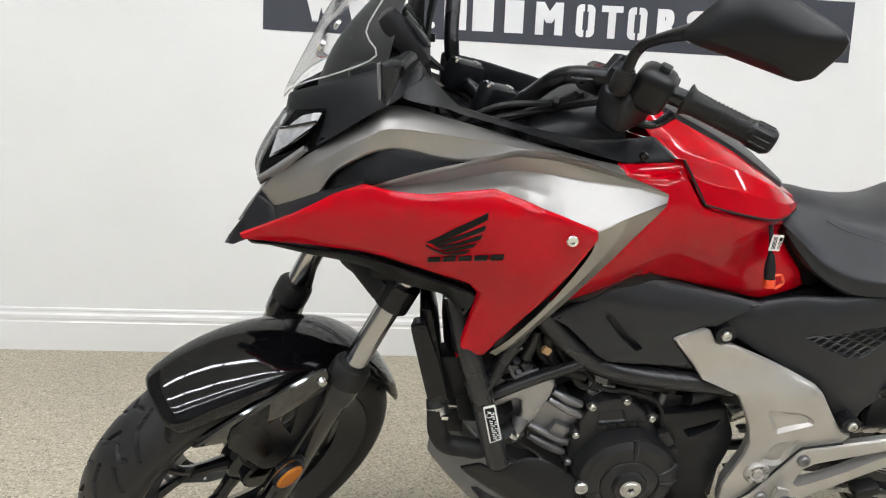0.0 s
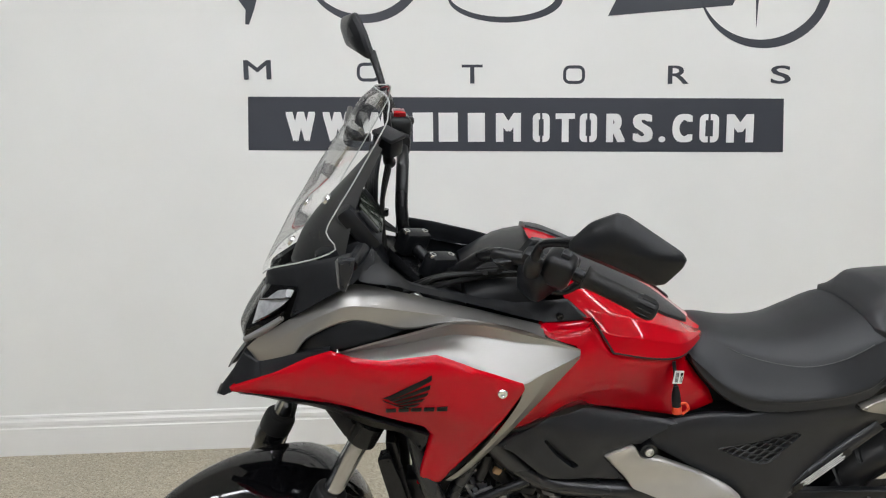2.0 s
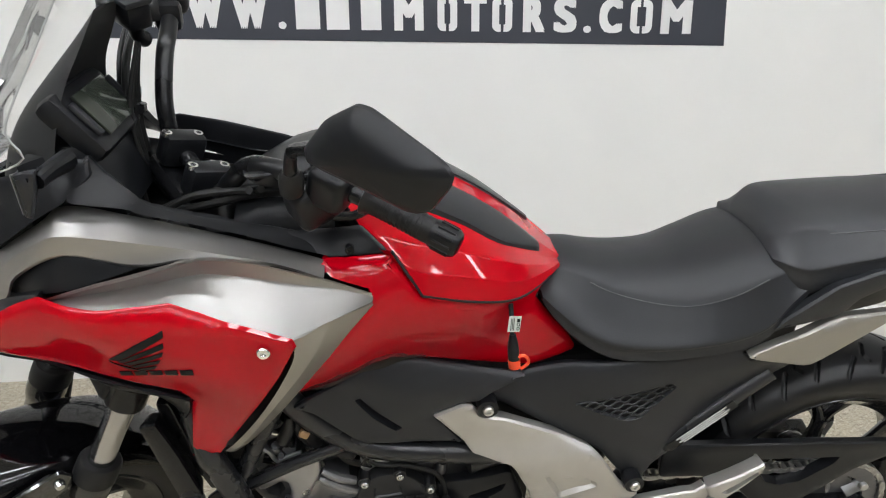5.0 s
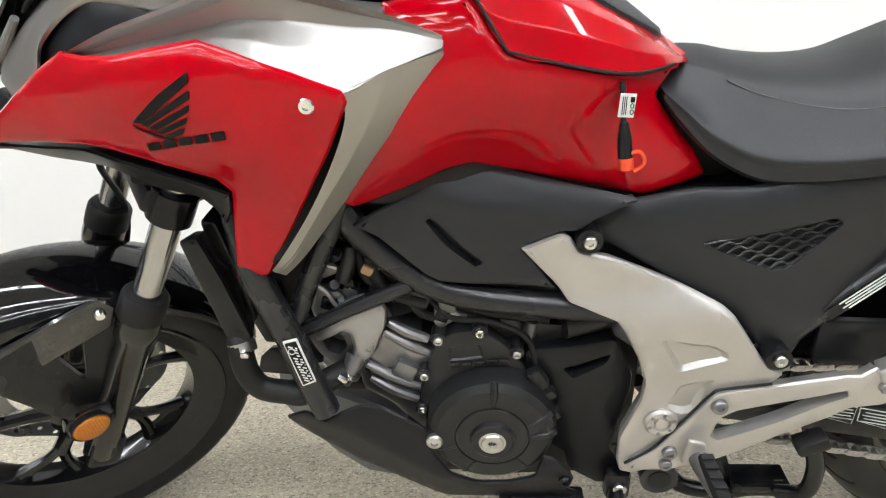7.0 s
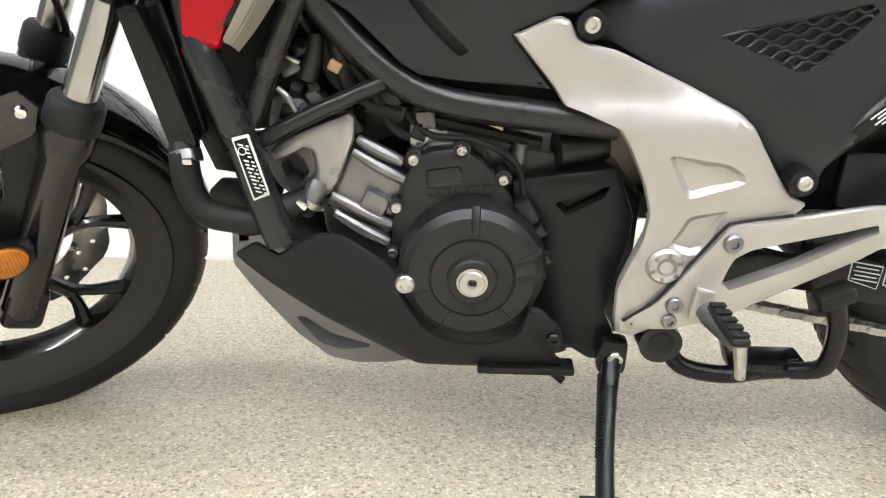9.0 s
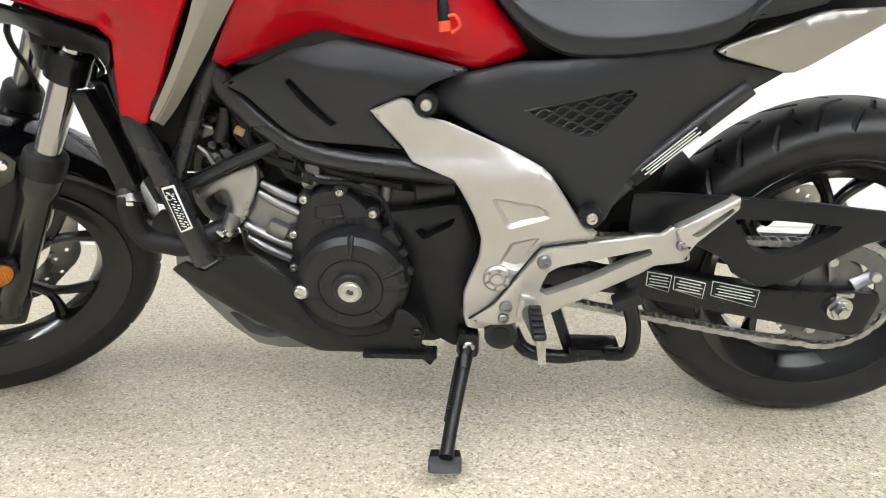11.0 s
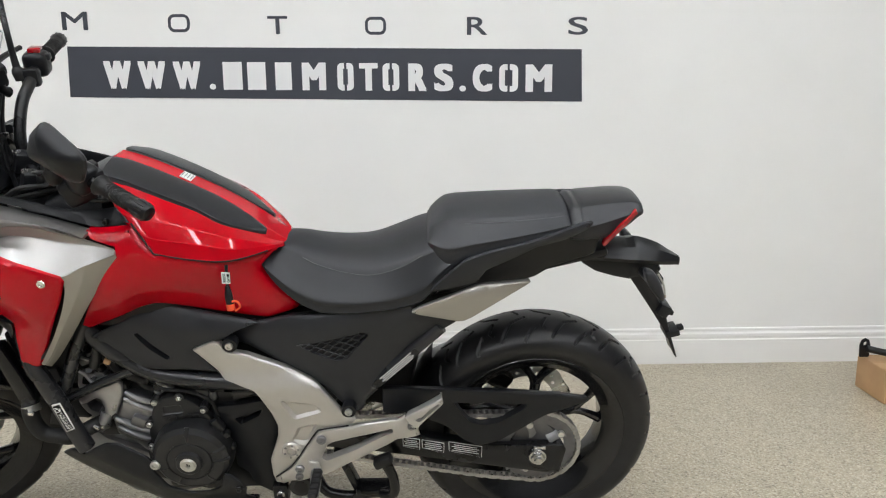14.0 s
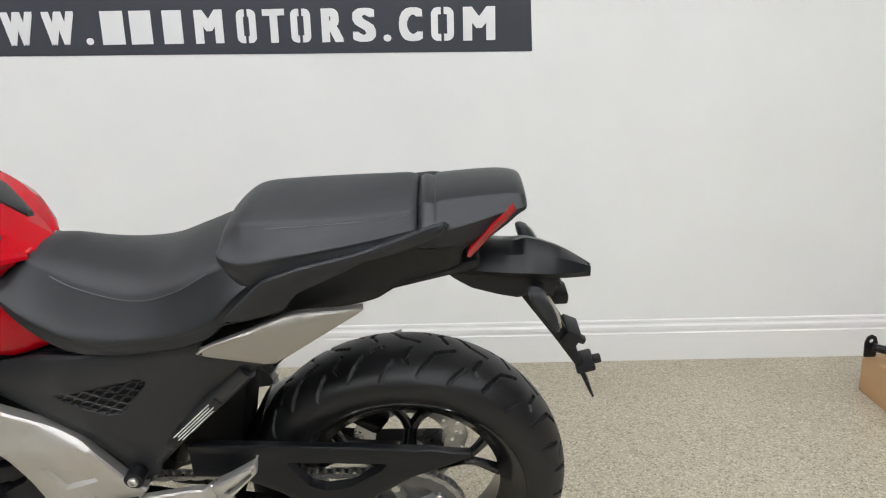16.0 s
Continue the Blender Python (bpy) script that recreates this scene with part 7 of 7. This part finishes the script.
# -- tank pads, seams, small things on the bodywork --
def lid_z(x, y):
    """Height of the lid over a place between its spine and the pad's outer edge."""
    a, b = np.array(SPINE), np.array(PAD_OUT)
    zi, zo, yo = np.interp(x, a[:, 0], a[:, 2]), np.interp(x, b[:, 0], b[:, 2]), -np.interp(x, b[:, 0], b[:, 1])
    k = max(0.0, (y - 0.03) / (yo - 0.03))
    return zi + (zo - zi) * k


def tank_pad(s):
    rows = []
    for x, yi, yo in ((0.597, 0.034, 0.098), (0.606, 0.031, 0.104), (0.64, 0.030, 0.110), (0.72, 0.030, 0.110), (0.78, 0.030, 0.106), (0.815, 0.031, 0.108), (0.845, 0.032, 0.100), (0.885, 0.036, 0.072), (0.905, 0.040, 0.055)):
        m = lambda k, up: (x, s * (yi + (yo - yi) * k), lid_z(x, yi + (yo - yi) * k) + up)
        rows.append([m(0, -0.010), m(0, 0.003), m(0.03, 0.006), m(0.5, 0.009), m(0.95, 0.007), m(1.0, 0.003), m(1.0, -0.012)])
    return loft(rows, 2, 2)


for s in (-1, 1):
    part("tank_pad", tank_pad(s), GREYPLASTIC, bike, "matt dark grey pad on the storage lid", angle=45)
lid_tag = part("lid_label", box((0.733, 0.004, 0.9865), (0.026, 0.034, 0.0015), Matrix.Rotation(radians(27), 4, "Y"), 0), LABEL, bike, "small white label on the lid")
for k in range(4):
    part("text_bar", box((0.724 + 0.006 * k, 0.004, 0.9920 - 0.00305 * k), (0.0018, 0.026, 0.0012), Matrix.Rotation(radians(27), 4, "Y"), 0), GREYPAINT, lid_tag)
# Near-black beads put the shade of the lid's seam into colour.
for line in (SEAM[:2], [SEAM[1]] + SEAM[2:6]):
    part("lid_gap", tube([(x, y + 0.001, z - 0.001) for x, y, z in line], 0.0021, 8, 5), DARKHOLE, bike)
bolt("cover_screw", (0.624, -0.176, 0.951), 0.006, bike, SATINBLACK)
part("seat_seam", tube([(0.985, -0.0765, 0.8225), (1.02, -0.0870, 0.8085), (1.08, -0.1015, 0.7965), (1.14, -0.1135, 0.7955), (1.20, -0.1205, 0.8150), (1.25, -0.1195, 0.8430)], 0.0010, 6, 5), THREAD, bike)

# zigzag ribs of the honeycomb inset
depth = spread(O_SIDECOV)
field = [(p[0], p[2]) for p in O_MESH[:5]]


def within(x, z):
    hit = False
    for a, b in zip(field, field[1:] + field[:1]):
        if (a[1] > z) != (b[1] > z) and x < (b[0] - a[0]) * (z - a[1]) / (b[1] - a[1]) + a[0]:
            hit = not hit
    return hit


# Darker sheet on the pocket floor: shade between the ribs as colour.
part("honeycomb_shade", skin_bm([(p[0], 0, p[2]) for p in O_MESH], thick=0.002, edge=0.0005, soft=0.05, step=0.012, base=lambda x, z: depth(x, z) + 0.0062), PLASTIC, bike, "darker sheet for the shade between the honeycomb ribs")
for row in range(13):
    pts = []
    for i in range(54):
        x = 0.960 + 0.0034 * i
        c = ((i + 4 * (row % 2)) % 8) / 8
        wave = max(-1.0, min(1.0, 2.6 * math.sin(2 * math.pi * c))) * 0.0024
        z = 0.575 + 0.0088 * row + 0.24 * (x - 1.04) + wave
        if within(x, z):
            pts.append((x, depth(x, z) + 0.0022, z))
    if len(pts) > 3:
        part("honeycomb_rib", tube(pts, 0.0017, 6, 1), GREYPLASTIC, bike)

# diagnostic lead with its paper tag
lead = part("charging_lead", tube([(0.843, -0.160, 0.846), (0.844, -0.172, 0.82), (0.845, -0.178, 0.798)], 0.0035, 8, 4), SOFTRUBBER, bike, "black charging lead hanging with an orange cap")
part("plug", tube([(0.845, -0.178, 0.806), (0.846, -0.182, 0.788), (0.848, -0.186, 0.768)], [0.0045, 0.0078, 0.0082], 14, 3), PLASTIC, lead, "black plug")
part("cap", tube([(0.848, -0.186, 0.768), (0.8495, -0.188, 0.755)], [0.0090, 0.0086], 16, 1), ORANGE, lead, "orange rubber cap")
part("cap_strap", tube([(0.848, -0.188, 0.772), (0.862, -0.189, 0.776), (0.869, -0.189, 0.763), (0.858, -0.190, 0.753)], 0.0024, 8, 4), ORANGE, lead)
tag_ob = part("tag", box((0.8455, -0.1815, 0.826), (0.017, 0.0012, 0.026), Matrix.Rotation(radians(3), 4, "Y"), 0), LABEL, lead, "white paper tag")
for ch, k in zip("001", range(3)):
    bm = bmesh.new()
    g = glyph(ch, 0.8485, 0.816 + 0.0068 * k, 0.0045, 0.0058, -0.1823, INK, tag_ob, t=0.0006)
for k in range(3):
    part("text_bar", box((0.8405 + 0.002 * k, -0.1824, 0.826), (0.0009, 0.0006, 0.02), None, 0), INK, tag_ob)

# label on the rear frame tube
lab = part("frame_label", box((1.188, -0.1455, 0.574), (0.135, 0.0015, 0.017), Matrix.Rotation(radians(-44), 4, "Y"), 0), SATINBLACK, bike, "narrow warning label on the frame tube")
for k in range(4):
    part("text_bar", box((1.190 + 0.0032 * (k - 1.5), -0.1468, 0.576 - 0.0031 * (k - 1.5)), (0.10 - 0.012 * (k % 2), 0.001, 0.0018), Matrix.Rotation(radians(-44), 4, "Y"), 0), LABEL, lab)

# ---- loose things by the wall ----
carton = tagged(new("cardboard_box"), "closed brown cardboard box on the floor", "box")
carton.location = (3.335, 0.80, 0)
part("side", box((0, 0, 0.065), (0.62, 0.20, 0.13), None, 0.003), CARD, carton)
part("flap", box((0, -0.05, 0.132), (0.618, 0.099, 0.003), None, 0.001), CARD, carton)
part("flap", box((0, 0.05, 0.132), (0.618, 0.099, 0.003), None, 0.001), CARD, carton)
carton.rotation_euler = (0, 0, radians(-4))
rod = tagged(new("metal_bracket"), "black metal rod with a drilled lug lying on the box", "bracket")
part("rod", tube([(3.030, 0.865, 0.178), (3.155, 0.82, 0.160), (3.425, 0.74, 0.150)], 0.014, 14, 3), SATINBLACK, rod)
part("lug", skin_bm([(3.010, 0.878, 0.138), (3.050, 0.878, 0.138), (3.052, 0.878, 0.188), (3.045, 0.878, 0.210), (3.030, 0.878, 0.218), (3.015, 0.878, 0.210), (3.008, 0.878, 0.188)], thick=0.006, edge=0.001, pockets=[([(3.030 + 0.008 * math.cos(a), 0.195 + 0.008 * math.sin(a)) for a in np.linspace(0, 2 * math.pi, 10, endpoint=False)], None, 0)]), SATINBLACK, rod)
